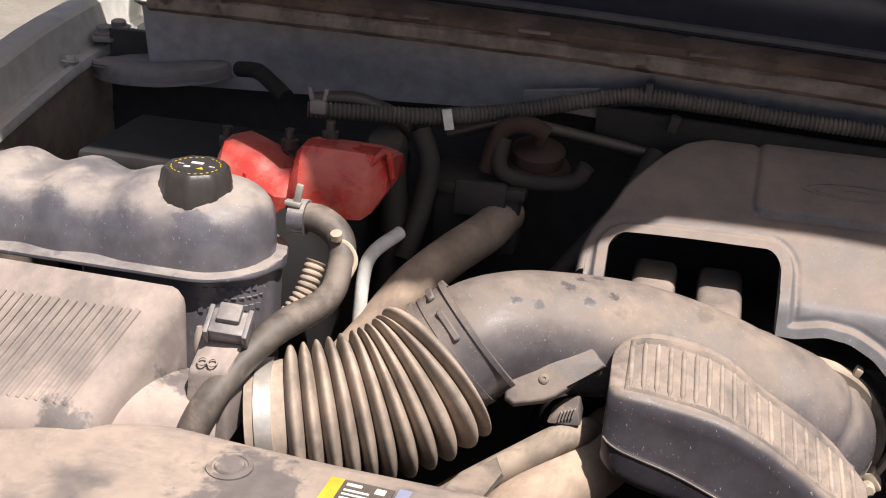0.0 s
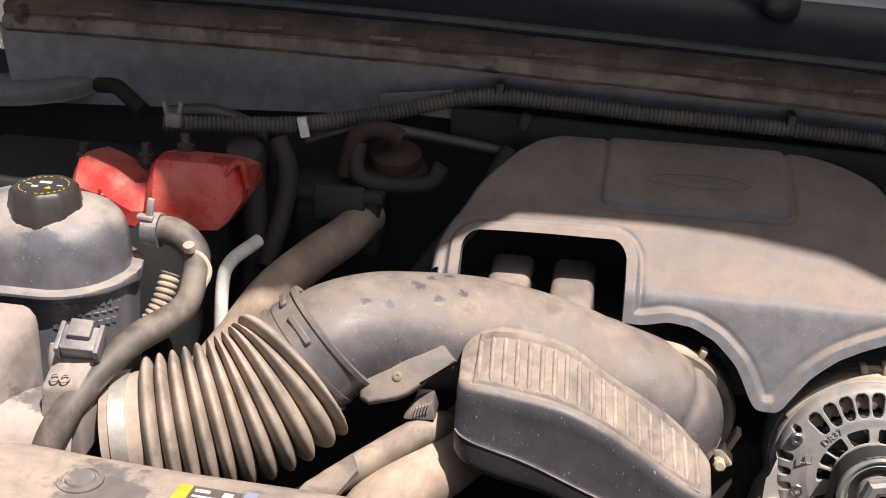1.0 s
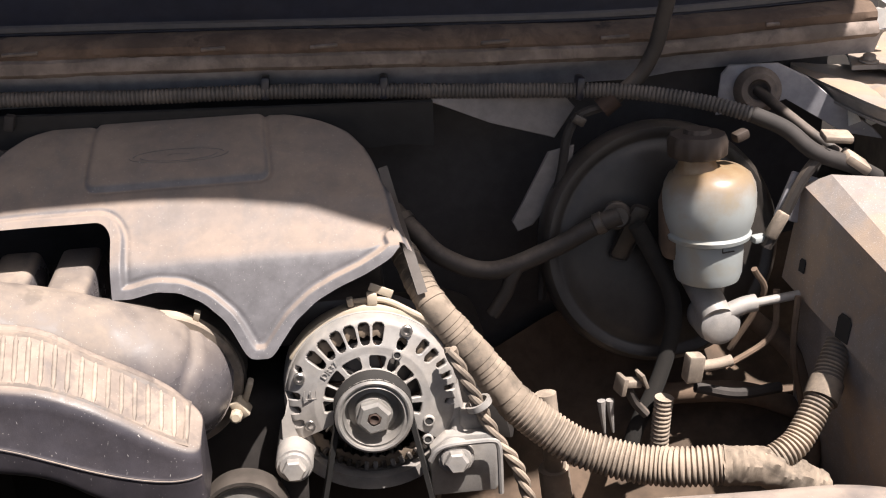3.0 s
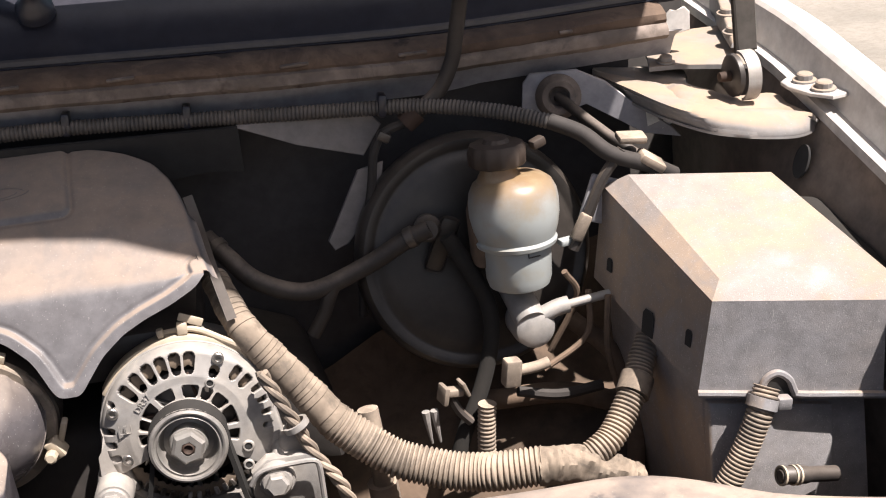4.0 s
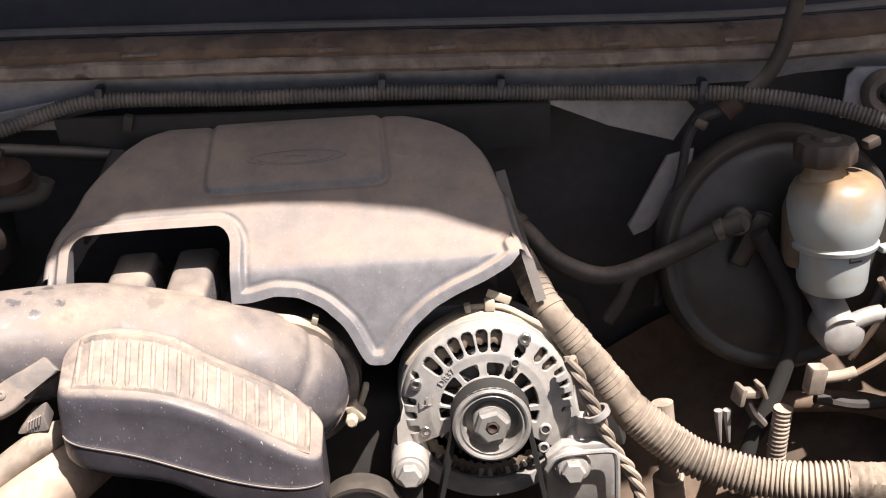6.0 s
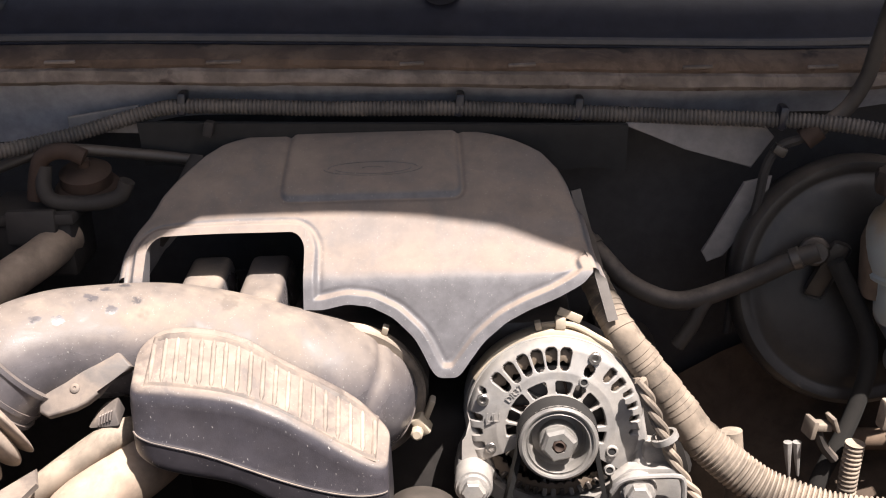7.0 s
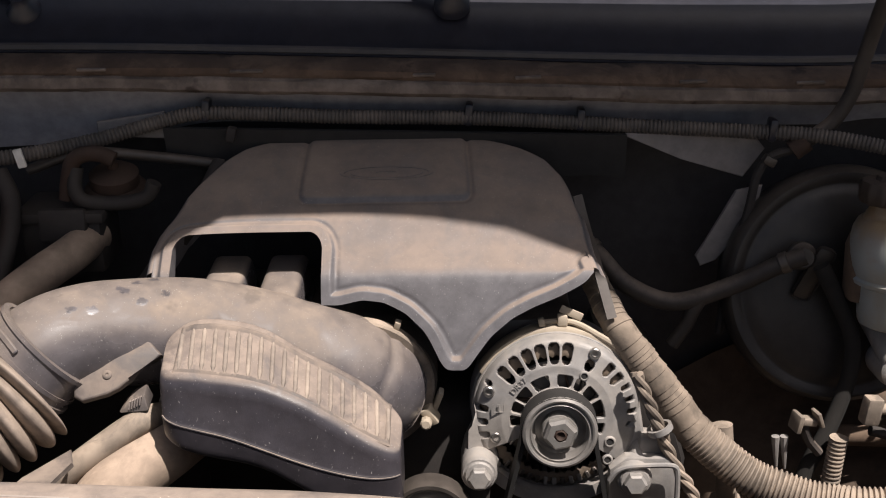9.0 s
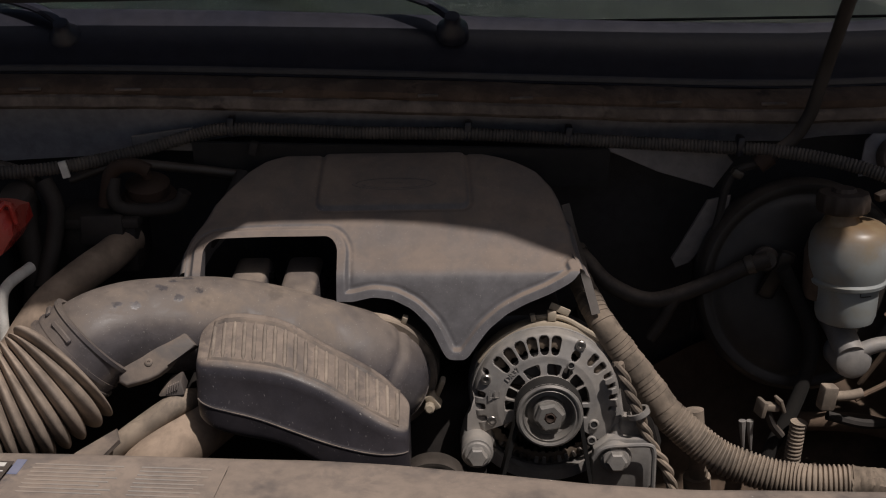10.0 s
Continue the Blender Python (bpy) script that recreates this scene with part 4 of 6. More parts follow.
ylist = [Y0 - 0.001] + [Y0 + (Y1 - Y0) * k / 40 for k in range(41)] + [Y1 + 0.001]
for i in range(241):
    x = X0 + (X1 - X0) * i / 240
    row = []
    for y in ylist:
        along = max(0.0, min(1.0, (y - Y0 - 0.0022) / 0.0020, (Y1 - 0.003 - y) / 0.004, (x - X0 - 0.003) / 0.002, (X1 - 0.003 - x) / 0.002))
        dip = along * along * (3 - 2 * along)
        border = min(x - X0, X1 - x, y - Y0, Y1 - y)
        h = -0.0010 if border < 0.0002 else min(0.0014, border * 0.6) - 0.0018 * dip + 0.0004 * noise.noise((x * 140, y * 140, 2.0)) + 0.0003 * noise.noise((x * 400, y * 400, 7.0))
        row.append(bm.verts.new((x, y, box_top(x, y) + h)))
    rows.append(row)
for a, b in zip(rows, rows[1:]):
    for j in range(len(a) - 1):
        bm.faces.new((a[j], b[j], b[j + 1], a[j + 1]))
panel = part("lid_panel", bm, M_RIB, res, "dusty sunken lid panel between rounded ridges", sharp=70)
for k in range(RIBS + 1):
    xc = X0 + 0.0035 + PITCH * k
    bm = bmesh.new()
    line = []
    for q in range(13):
        y = Y0 + 0.0035 + (Y1 - Y0 - 0.008) * q / 12
        x = min(max(xc - 0.06 * (y - Y0) + 0.0015, X0 + 0.002), X1 - 0.002)
        line.append((x, y, box_top(x, y) - 0.0006))
    tube(bm, line, lambda u: 0.0023 * min(1.0, 0.35 + 6 * u, 0.35 + 6 * (1 - u)) * (1 + 0.06 * math.sin(40 * u + k)), 10, 26)
    part("ridge", bm, M_RIDGE, panel)


# ---- alternator ----
alt = thing("alternator", (0.152, -0.14, -0.2), "dusty cast aluminium alternator with vent slots and a belt pulley", "alternator")
AX = Vector((0, -1, 0.12)).normalized()
AC = Vector((0.1490, -0.180, -0.1035))
am = frame_of(AC, AX)
SEG = 720
PROFILE = [(0.020, 0.004), (0.034, 0.004), (0.036, 0.003), (0.039, 0.0025), (0.0448, 0.0015), (0.0490, 0.0005), (0.0555, 0.0), (0.0605, -0.0018), (0.0765, -0.0062), (0.0792, -0.0078), (0.0806, -0.0095), (0.0818, -0.0125), (0.0828, -0.016), (0.0832, -0.022)]
ROWS = [(r, lerp(PROFILE, r)) for r in [0.020] + [0.034 + 0.0009 * i for i in range(51)] + [0.0799, 0.0806, 0.0812, 0.0818, 0.0823, 0.0828, 0.0832]] + [(0.080, -0.023)]
# openings: middle and half width in degrees, inner and outer radius, corner radius
HOLES = [(a, 4.3, 0.0572, 0.0782, 0.0042) for a in (138, 126, 114.5, 103.5, 92.5, 81.5)] + [(60, 4.3, 0.0572, 0.0690, 0.004)]
HOLES += [(a, 3.5, 0.0630, 0.0785, 0.0035) for a in (44, 34)] + [(a, 2.7, 0.0690, 0.0800, 0.003) for a in (24, 14, 4, -6.5)]
HOLES += [(a, 2.9, 0.0690, 0.0830, 0.003) for a in (172, 183, 194)] + [(151.5, 2.3, 0.0730, 0.0815, 0.003)]
HOLES += [(a, h, 0.036, 0.0474, 0.002) for a, h in ((113, 12), (80, 10.3), (59, 6.8), (39, 9.8), (14, 12.5), (-13, 8), (142, 11), (162, 7.8), (181, 8))]


def opened(deg, r):
    for mid, half, r0, r1, corner in HOLES:
        w = radians(half) * r - radians(abs((deg - mid + 180) % 360 - 180)) * r
        d = min(r - r0, r1 - r)
        if w > 0 and d > 0 and not (w < corner and d < corner and math.hypot(corner - w, corner - d) > corner):
            return True
    return False


bm = bmesh.new()
verts = [[bm.verts.new(am @ Vector((r * math.cos(2 * math.pi * k / SEG), r * math.sin(2 * math.pi * k / SEG), h))) for k in range(SEG)] for r, h in ROWS]
for i in range(len(ROWS) - 1):
    for k in range(SEG):
        deg = (k + 0.5) * 360 / SEG
        if not opened(deg, (ROWS[i][0] + ROWS[i + 1][0]) / 2) and not (ROWS[i][0] > 0.0355 and 206 < deg < 322):
            bm.faces.new((verts[i][k], verts[i][(k + 1) % SEG], verts[i + 1][(k + 1) % SEG], verts[i + 1][k]))
front_case = part("front_case", bm, M_ALU, alt, sharp=50)
mod = front_case.modifiers.new("thickness", "SOLIDIFY")
mod.thickness, mod.offset = 0.006, -1.0
bm = bmesh.new()
lathe(bm, [(0.0, -0.014), (0.05, -0.014), (0.056, -0.018), (0.060, -0.035), (0.060, -0.04)], am, 48)
part("fan", bm, M_DARK_STEEL, alt, "dark fan behind the vents")
bm = bmesh.new()
lathe(bm, [(0.062, -0.012), (0.066, -0.011), (0.073, -0.013), (0.0755, -0.018), (0.0755, -0.04)], am, 288, lambda a: 1 + 0.02 * math.cos(48 * a))
part("stator_winding", bm, M_WINDING, alt, "dull varnished copper windings")
for k in range(14):
    bm = bmesh.new()
    a = 2 * math.pi * k / 14
    block(bm, (0.03, 0.0025, 0.006), am @ pose(0.042 * math.cos(a), 0.042 * math.sin(a), -0.010, 0, 0, math.degrees(a) + 25), 0.0008, 1)
    part("fan_blade", bm, M_RUST if k % 3 == 0 else M_STEEL, alt)
bm = bmesh.new()
lathe(bm, [(0.078, -0.019), (0.0840, -0.020), (0.0848, -0.021), (0.0848, -0.034), (0.083, -0.035), (0.083, -0.038), (0.0855, -0.039), (0.087, -0.057), (0.087, -0.074), (0.082, -0.088), (0.06, -0.1), (0, -0.1)], am, 60)
part("rear_case", bm, M_ALU, alt)
bm = bmesh.new()
lathe(bm, [(0.0335, 0.006), (0.0355, 0.006), (0.0358, 0.010), (0.033, 0.012), (0.033, 0.0135), (0.0345, 0.0145), (0.033, 0.0155), (0.0345, 0.0175), (0.033, 0.0185), (0.0345, 0.0205), (0.033, 0.0215), (0.0345, 0.0235), (0.033, 0.0245), (0.0345, 0.0265), (0.0335, 0.0285), (0.0362, 0.030), (0.0366, 0.034), (0.0358, 0.0365), (0.0335, 0.0378), (0.0318, 0.0372), (0.0310, 0.0352), (0.0296, 0.0350), (0.0284, 0.036), (0.0272, 0.034), (0.0264, 0.022), (0.0235, 0.019), (0.018, 0.020), (0.017, 0.028), (0, 0.028)], am, 64)
part("pulley", bm, M_PULLEY, alt, "worn steel belt pulley")
bm = bmesh.new()
lathe(bm, [(0.0, 0.026), (0.0180, 0.026), (0.0180, 0.029), (0.0165, 0.031), (0, 0.031)], am, 28)
part("washer", bm, M_PULLEY, alt)
bm = bmesh.new()
lathe(bm, [(0.0165, 0.029), (0.0165, 0.039), (0.0135, 0.0425), (0.0072, 0.0425), (0.0062, 0.040), (0, 0.040)], am @ pose(0, 0, 0, 0, 0, 12), 6)
part("nut", bm, M_PULLEY, alt, "steel hexagon nut", smooth=False)
bm = bmesh.new()
lathe(bm, [(0.0062, 0.039), (0.0062, 0.042), (0.0045, 0.0432), (0.003, 0.0415), (0, 0.0405)], am, 16)
part("shaft_end", bm, M_RUST, alt, "rusty shaft end")
for deg, rr, sr in ((60, 0.0525, 0.0042), (-25, 0.0575, 0.005), (-41, 0.066, 0.0045)):
    a = radians(deg)
    bm = bmesh.new()
    lathe(bm, [(0.0, 0.0006), (sr * 0.75, 0.0006), (sr * 0.8, 0.0022), (sr, 0.0022), (sr * 1.25, 0.0)], am @ Matrix.Translation((rr * math.cos(a), rr * math.sin(a), 0.0)), 16)
    part("screw_boss", bm, M_ALU, alt)
    # black disc painted as the dark of the bore
    bm = bmesh.new()
    lathe(bm, [(0, 0.0012), (sr * 0.72, 0.0012), (sr * 0.72, 0.0)], am @ Matrix.Translation((rr * math.cos(a), rr * math.sin(a), 0.0)), 14)
    part("screw_hole", bm, M_VOID, alt, "black disc in place of a threaded hole")
for deg, rr in ((61, 0.0765), (157, 0.0735), (198, 0.064)):
    a = radians(deg)
    bm = bmesh.new()
    lathe(bm, [(0, 0), (0.0058, 0), (0.0058, 0.003), (0.0048, 0.004), (0.0030, 0.004), (0.0026, 0.002), (0, 0.002)], am @ Matrix.Translation((rr * math.cos(a), rr * math.sin(a), -0.0055)), 16)
    part("case_screw", bm, M_STEEL, alt)
for k, (cx, cy) in enumerate(((-0.0612, 0.0125), (-0.0552, 0.0125))):
    for dx, dy, w, h in ((-0.0024, 0, 0.0007, 0.008), (0.0024, 0, 0.0007, 0.008), (0, -0.004, 0.0055, 0.0007)):
        bm = bmesh.new()
        block(bm, (w, h, 0.0010), am @ pose(cx + dx, cy + dy, 0.0))
        part("stamp", bm, M_ALU, alt)
fc = bpy.data.curves.new("case_letters", "FONT")
fc.body, fc.size, fc.extrude, fc.align_x, fc.align_y = "DR37", 0.0088, 0.0007, "CENTER", "CENTER"
tmp = bpy.data.objects.new("case_letters", fc)
scene.collection.objects.link(tmp)
letters = bpy.data.meshes.new_from_object(tmp.evaluated_get(bpy.context.evaluated_depsgraph_get()))
bpy.data.objects.remove(tmp)
a = radians(137)
letters.transform(am @ pose(0.0522 * math.cos(a), 0.0522 * math.sin(a), 0.0006, 0, 0, 137 - 90))
letters.materials.clear()
letters.materials.append(M_ALU)
lt = new("case_letters", letters)
lt.parent = alt
lt.matrix_parent_inverse = alt.matrix_basis.inverted()
# mounting ears and bolts
for bx, bz, sx in ((0.0705, -0.150, -1), (0.2235, -0.158, 1)):
    m = frame_of((bx, -0.206, bz), AX)
    bm = bmesh.new()
    if sx > 0:
        hexa(bm, [(bx - 0.016, -0.203, bz - 0.010), (bx + 0.013, -0.203, bz - 0.012), (bx + 0.013, -0.17, bz - 0.012), (bx - 0.016, -0.17, bz - 0.010)],
         [(bx + 0.004 - sx * 0.002, -0.199, bz + 0.014), (bx + 0.014 - sx * 0.003, -0.199, bz + 0.014), (bx + 0.014 - sx * 0.003, -0.17, bz + 0.03), (bx + 0.004 - sx * 0.002, -0.17, bz + 0.03)], 0.004)
    lathe(bm, [(0, 0.0), (0.0165, 0.0), (0.018, -0.003), (0.018, -0.035), (0, -0.035)], m, 28)
    part("mounting_ear", bm, M_ALU, alt)
    bm = bmesh.new()
    lathe(bm, [(0, 0), (0.0145, 0), (0.0150, 0.002), (0.0135, 0.004), (0.010, 0.0045)], m, 24)
    bolt_head = lathe(bm, [(0.0112, 0.004), (0.0112, 0.012), (0.0092, 0.0138), (0, 0.0138)], m, 6)
    part("mounting_bolt", bm, M_ALU, alt, smooth=False)
for outline in ([(-0.0825, 0.012), (-0.0845, -0.015), (-0.093, -0.033), (-0.097, -0.050), (-0.090, -0.064), (-0.068, -0.066), (-0.056, -0.054), (-0.064, -0.020)],
                [(0.064, -0.020), (0.056, -0.050), (0.066, -0.060), (0.086, -0.050), (0.0875, -0.020), (0.0830, 0.012)]):
    bm = bmesh.new()
    prism(bm, outline, 0.034, am @ pose(0, 0, -0.0085), 0.004, 3)
    part("case_flank", bm, M_ALU, alt)
# bracket plate with a raised edge, block and lower struts
bm = bmesh.new()
prism(bm, [(0.198, -0.205), (0.262, -0.205), (0.266, -0.199), (0.266, -0.146), (0.262, -0.140), (0.216, -0.139), (0.200, -0.152)], 0.012, pose(0, -0.196, 0.0, 90, 0, 0), 0.003, 2)
part("bracket_plate", bm, M_ALU, alt, "dusty square bracket plate")
bm = bmesh.new()
tube(bm, [(0.199, -0.206, -0.158), (0.206, -0.207, -0.147), (0.218, -0.208, -0.1415), (0.240, -0.208, -0.1405), (0.259, -0.208, -0.141), (0.2645, -0.208, -0.146), (0.2655, -0.208, -0.165), (0.2655, -0.208, -0.20)], 0.0028, 8, 40)
part("plate_edge", bm, M_ALU, alt)
bm = bmesh.new()
block(bm, (0.026, 0.026, 0.02), pose(0.243, -0.172, -0.134, 0, 8, 0), 0.004)
part("bracket_block", bm, M_ALU, alt)
bm = bmesh.new()
hexa(bm, [(0.052, -0.20, -0.235), (0.078, -0.20, -0.235), (0.078, -0.175, -0.235), (0.052, -0.175, -0.235)], [(0.056, -0.20, -0.162), (0.082, -0.20, -0.158), (0.082, -0.175, -0.158), (0.056, -0.175, -0.162)], 0.004)
part("strut", bm, M_BLOCK, alt)
bm = bmesh.new()
rows = []
for i in range(19):
    a = radians(208 + 6.2 * i)
    rows.append([tuple(am @ Vector((r * math.cos(a), r * math.sin(a), h))) for r, h in ((0.080, -0.012), (0.082, -0.006), (0.094, -0.006), (0.096, -0.03))])
sheet(bm, rows, 0.004, (0, 1, 0))
part("lower_bracket", bm, M_ALU, alt, "dusty curved lower bracket")
for i in range(13):
    a = radians(226 + 7.0 * i)
    bm = bmesh.new()
    block(bm, (0.008, 0.0045, 0.03), am @ pose(0.071 * math.cos(a), 0.071 * math.sin(a), -0.024, 0, 0, math.degrees(a)), 0.001, 1)
    # fins 5, 6, 8 and 9 painted as lit, the rest dark for shade
    part("cooling_fin", bm, M_ALU if i in (5, 6, 8, 9) else M_DARK_STEEL, alt)
# strap and clips lying over the top of the case
bm = bmesh.new()
rows = []
for i in range(25):
    a = radians(150 - 5.2 * i)
    rows.append([tuple(am @ Vector((r * math.cos(a), r * math.sin(a), h))) for r, h in ((0.0850, -0.0215), (0.0880, -0.023), (0.0895, -0.038), (0.0880, -0.041))])
sheet(bm, rows, 0.002, (0, 0, -1))
part("strap", bm, M_TAPE_PALE, alt, "dust caked strap over the case")
bm = bmesh.new()
tube(bm, [am @ Vector((r * math.cos(radians(d)), r * math.sin(radians(d)), h)) for d, r, h in ((100, 0.091, -0.036), (80, 0.093, -0.030), (62, 0.090, -0.024), (45, 0.091, -0.022), (28, 0.090, -0.024), (12, 0.0885, -0.026))], 0.0032, 8, 40)
part("wire", bm, M_TAPE_PALE, alt, "pale dusty wire along the strap")
bm = bmesh.new()
block(bm, (0.010, 0.012, 0.012), am @ pose(0.007, 0.094, -0.030, 0, 0, 0), 0.002)
block(bm, (0.024, 0.008, 0.003), am @ pose(0.016, 0.101, -0.030, 0, 0, -25), 0.001)
block(bm, (0.006, 0.008, 0.010), am @ pose(-0.014, 0.092, -0.030, 0, 0, 10), 0.001)
part("cable_clip", bm, M_TAPE_PALE, alt)

belt = thing("drive_belt", (0.15, -0.2, -0.25), "black ribbed rubber drive belt over the alternator pulley", "belt")
bm = bmesh.new()
pts = [(0.086, -0.225), (0.1115, -0.112)] + [(0.149 + 0.0378 * math.cos(radians(d)), -0.1010 + 0.0378 * math.sin(radians(d))) for d in range(172, 7, -11)] + [(0.1868, -0.115), (0.205, -0.225)]
rows = []
for i, (x, z) in enumerate(pts):
    (xa, za), (xb, zb) = pts[max(0, i - 1)], pts[min(len(pts) - 1, i + 1)]
    d = math.hypot(xb - xa, zb - za)
    nx, nz = -(zb - za) / d, (xb - xa) / d
    rows.append([bm.verts.new((x + nx * o, -0.2010 + w, z + nz * o)) for o, w in ((0.0, -0.0105), (0.0, 0.0105), (-0.0045, 0.0105), (-0.0030, 0.0060), (-0.0045, 0.0035), (-0.0030, 0.0), (-0.0045, -0.0035), (-0.0030, -0.0060), (-0.0045, -0.0105))])
for p, q in zip(rows, rows[1:]):
    for j in range(9):
        bm.faces.new((p[j], p[(j + 1) % 9], q[(j + 1) % 9], q[j]))
part("belt_band", bm, M_BELT, belt)

idler = thing("idler_pulley", (0.02, -0.22, -0.2), "worn smooth idler pulley of the belt drive", "pulley")
bm = bmesh.new()
lathe(bm, [(0, -0.006), (0.014, -0.006), (0.018, 0.004), (0.034, 0.004), (0.036, 0.006), (0.036, -0.02), (0, -0.022)], frame_of((0.021, -0.225, -0.190), (0, -1, 0.12)), 48)
part("disc", bm, M_PULLEY, idler)
bm = bmesh.new()
lathe(bm, [(0.0362, -0.02), (0.0362, 0.006), (0.038, 0.009), (0.0415, 0.009), (0.0425, 0.004), (0.0425, -0.02)], frame_of((0.021, -0.225, -0.190), (0, -1, 0.12)), 56)
part("rim", bm, M_DARK_STEEL, idler, "dark worn rim")
bm = bmesh.new()
lathe(bm, [(0.0, 0.0), (0.013, 0.0), (0.013, 0.007), (0, 0.008)], frame_of((0.021, -0.23, -0.190), (0, -1, 0.12)), 6)
part("centre_bolt", bm, M_STEEL, idler, smooth=False)

# ---- engine block mass below ----
eng = thing("engine_block", (-0.02, 0.0, -0.55), "grimy dark engine block below the cover", "engine")
bm = bmesh.new()
hexa(bm, [(-0.2, -0.14, -0.55), (0.2, -0.14, -0.55), (0.2, 0.1, -0.55), (-0.2, 0.1, -0.55)], [(-0.23, -0.12, -0.12), (0.22, -0.12, -0.12), (0.22, 0.08, -0.1), (-0.23, 0.08, -0.1)], 0.02)
part("block", bm, M_BLOCK, eng)
for sx in (-1, 1):
    bm = bmesh.new()
    hexa(bm, [(sx * 0.2, -0.1, -0.18), (sx * 0.3, -0.1, -0.22), (sx * 0.3, 0.07, -0.22), (sx * 0.2, 0.07, -0.18)], [(sx * 0.2, -0.1, -0.08), (sx * 0.27, -0.1, -0.11), (sx * 0.27, 0.07, -0.11), (sx * 0.2, 0.07, -0.08)], 0.015)
    part("valve_cover", bm, M_BLOCK, eng)
bm = bmesh.new()
block(bm, (0.16, 0.05, 0.2), pose(0.02, -0.15, -0.36), 0.02)
part("timing_case", bm, M_BLOCK, eng)

# ---- big taped harness ----
har = thing("harness_conduit", (0.4, -0.16, -0.24), "thick dusty corrugated wiring conduit, its upper end wrapped in tape", "conduit", "conduits")
HP = [(0.190, -0.085, 0.012), (0.211, -0.136, -0.022), (0.236, -0.151, -0.055), (0.262, -0.160, -0.090), (0.289, -0.170, -0.127), (0.316, -0.179, -0.150), (0.342, -0.189, -0.167), (0.368, -0.198, -0.175), (0.393, -0.208, -0.180), (0.418, -0.217, -0.181), (0.441, -0.227, -0.178), (0.478, -0.236, -0.174)]
bm = bmesh.new()
tube(bm, HP[:6], lambda u: (0.0172 + 0.0011 * ((u * 26 + 0.6 * math.sin(u * 29)) % 1.0) + 0.0005 * math.sin(u * 47)) * (0.74 + 0.33 * u ** 0.8), 24, 340)
part("tape_wrap", bm, M_TAPE, har, "dusty cloth tape wrapped in turns")
bm = ribbed(HP[4:], 0.0196, 0.0050, 0.15, 24)
part("ribbed_tube", bm, M_CONDUIT, har)
bm = bmesh.new()
tube(bm, [(0.472, -0.236, -0.175), (0.490, -0.238, -0.175), (0.51, -0.238, -0.178), (0.535, -0.238, -0.190), (0.57, -0.24, -0.21)], 0.0188, 28, 70)
for v in bm.verts:
    w = 0.005 * noise.noise(v.co * 60) + 0.006 * abs(noise.noise(v.co * 105)) + 0.003 * abs(noise.noise(v.co * 240)) - 0.002
    v.co += Vector((0.2, -0.6, 0.8)) * w
part("tape_knot", bm, M_TAPE, har, "crumpled tape at the branch")

har2 = thing("fuse_box_conduit", (0.58, -0.16, -0.22), "corrugated conduit rising from the harness into the fuse box", "conduit", "conduits")
C2 = [(0.515, -0.236, -0.178), (0.535, -0.232, -0.170), (0.553, -0.224, -0.160), (0.580, -0.203, -0.133), (0.591, -0.190, -0.121), (0.598, -0.180, -0.112), (0.613, -0.165, -0.094)]
bm = ribbed(C2[:4], 0.0145, 0.0044, 0.20, 18)
part("ribbed_tube", bm, M_CONDUIT, har2)
bm = bmesh.new()
tube(bm, C2[3:5], 0.0172, 16, 8)
part("tape_collar", bm, M_TAPE, har2)
bm = ribbed(C2[4:], 0.0145, 0.0044, 0.16, 18)
part("upper_tube", bm, M_CONDUIT, har2)

har3 = thing("front_conduit", (0.64, -0.335, -0.2), "corrugated conduit with a clamp entering the fuse box front", "conduit", "conduits")
C3 = [(0.628, -0.316, -0.185), (0.642, -0.316, -0.159), (0.654, -0.315, -0.134), (0.665, -0.313, -0.108), (0.674, -0.306, -0.088)]
bm = ribbed(C3, 0.0124, 0.0042, 0.16, 18)
part("ribbed_tube", bm, M_CONDUIT, har3)
bm = bmesh.new()
d3 = Vector(C3[4]) - Vector(C3[3])
c3 = Vector(C3[3]) + d3 * 0.35
lathe(bm, [(0.012, -0.005), (0.0150, -0.005), (0.0150, 0.005), (0.012, 0.005)], frame_of(c3, d3), 10)
block(bm, (0.014, 0.012, 0.012), pose(c3.x + 0.019, c3.y - 0.002, c3.z - 0.002, 0, 8, 0), 0.002)
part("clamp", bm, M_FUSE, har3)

CONN = (0.684, -0.330, -0.170)
# ---- fuse box ----
fuse = thing("fuse_box", (0.70, -0.18, -0.3), "dusty black plastic fuse box with a tall chamfered lid", "fuse box")
TOP_FL, TOP_FR, TOP_BR, TOP_BL = (0.647, -0.262, 0.006), (0.793, -0.295, 0.005), (0.750, -0.147, 0.058), (0.614, -0.110, 0.064)
oFL, oFR, oBR, oBL = (0.634, -0.277, -0.008), (0.785, -0.312, -0.017), (0.764, -0.136, 0.040), (0.592, -0.094, 0.050)
bFL, bFR, bBR, bBL = (0.618, -0.282, -0.096), (0.784, -0.316, -0.110), (0.785, -0.11, -0.06), (0.583, -0.078, -0.057)
bm = bmesh.new()
V = [bm.verts.new(c) for c in (bFL, bFR, bBR, bBL, oFL, oFR, oBR, oBL,
                               TOP_FL, TOP_FR, TOP_BR, TOP_BL)]
for f in ((3, 2, 1, 0), (0, 1, 5, 4), (1, 2, 6, 5), (2, 3, 7, 6), (3, 0, 4, 7), (4, 5, 9, 8), (5, 6, 10, 9), (6, 7, 11, 10), (7, 4, 8, 11), (8, 9, 10, 11)):
    bm.faces.new([V[i] for i in f])
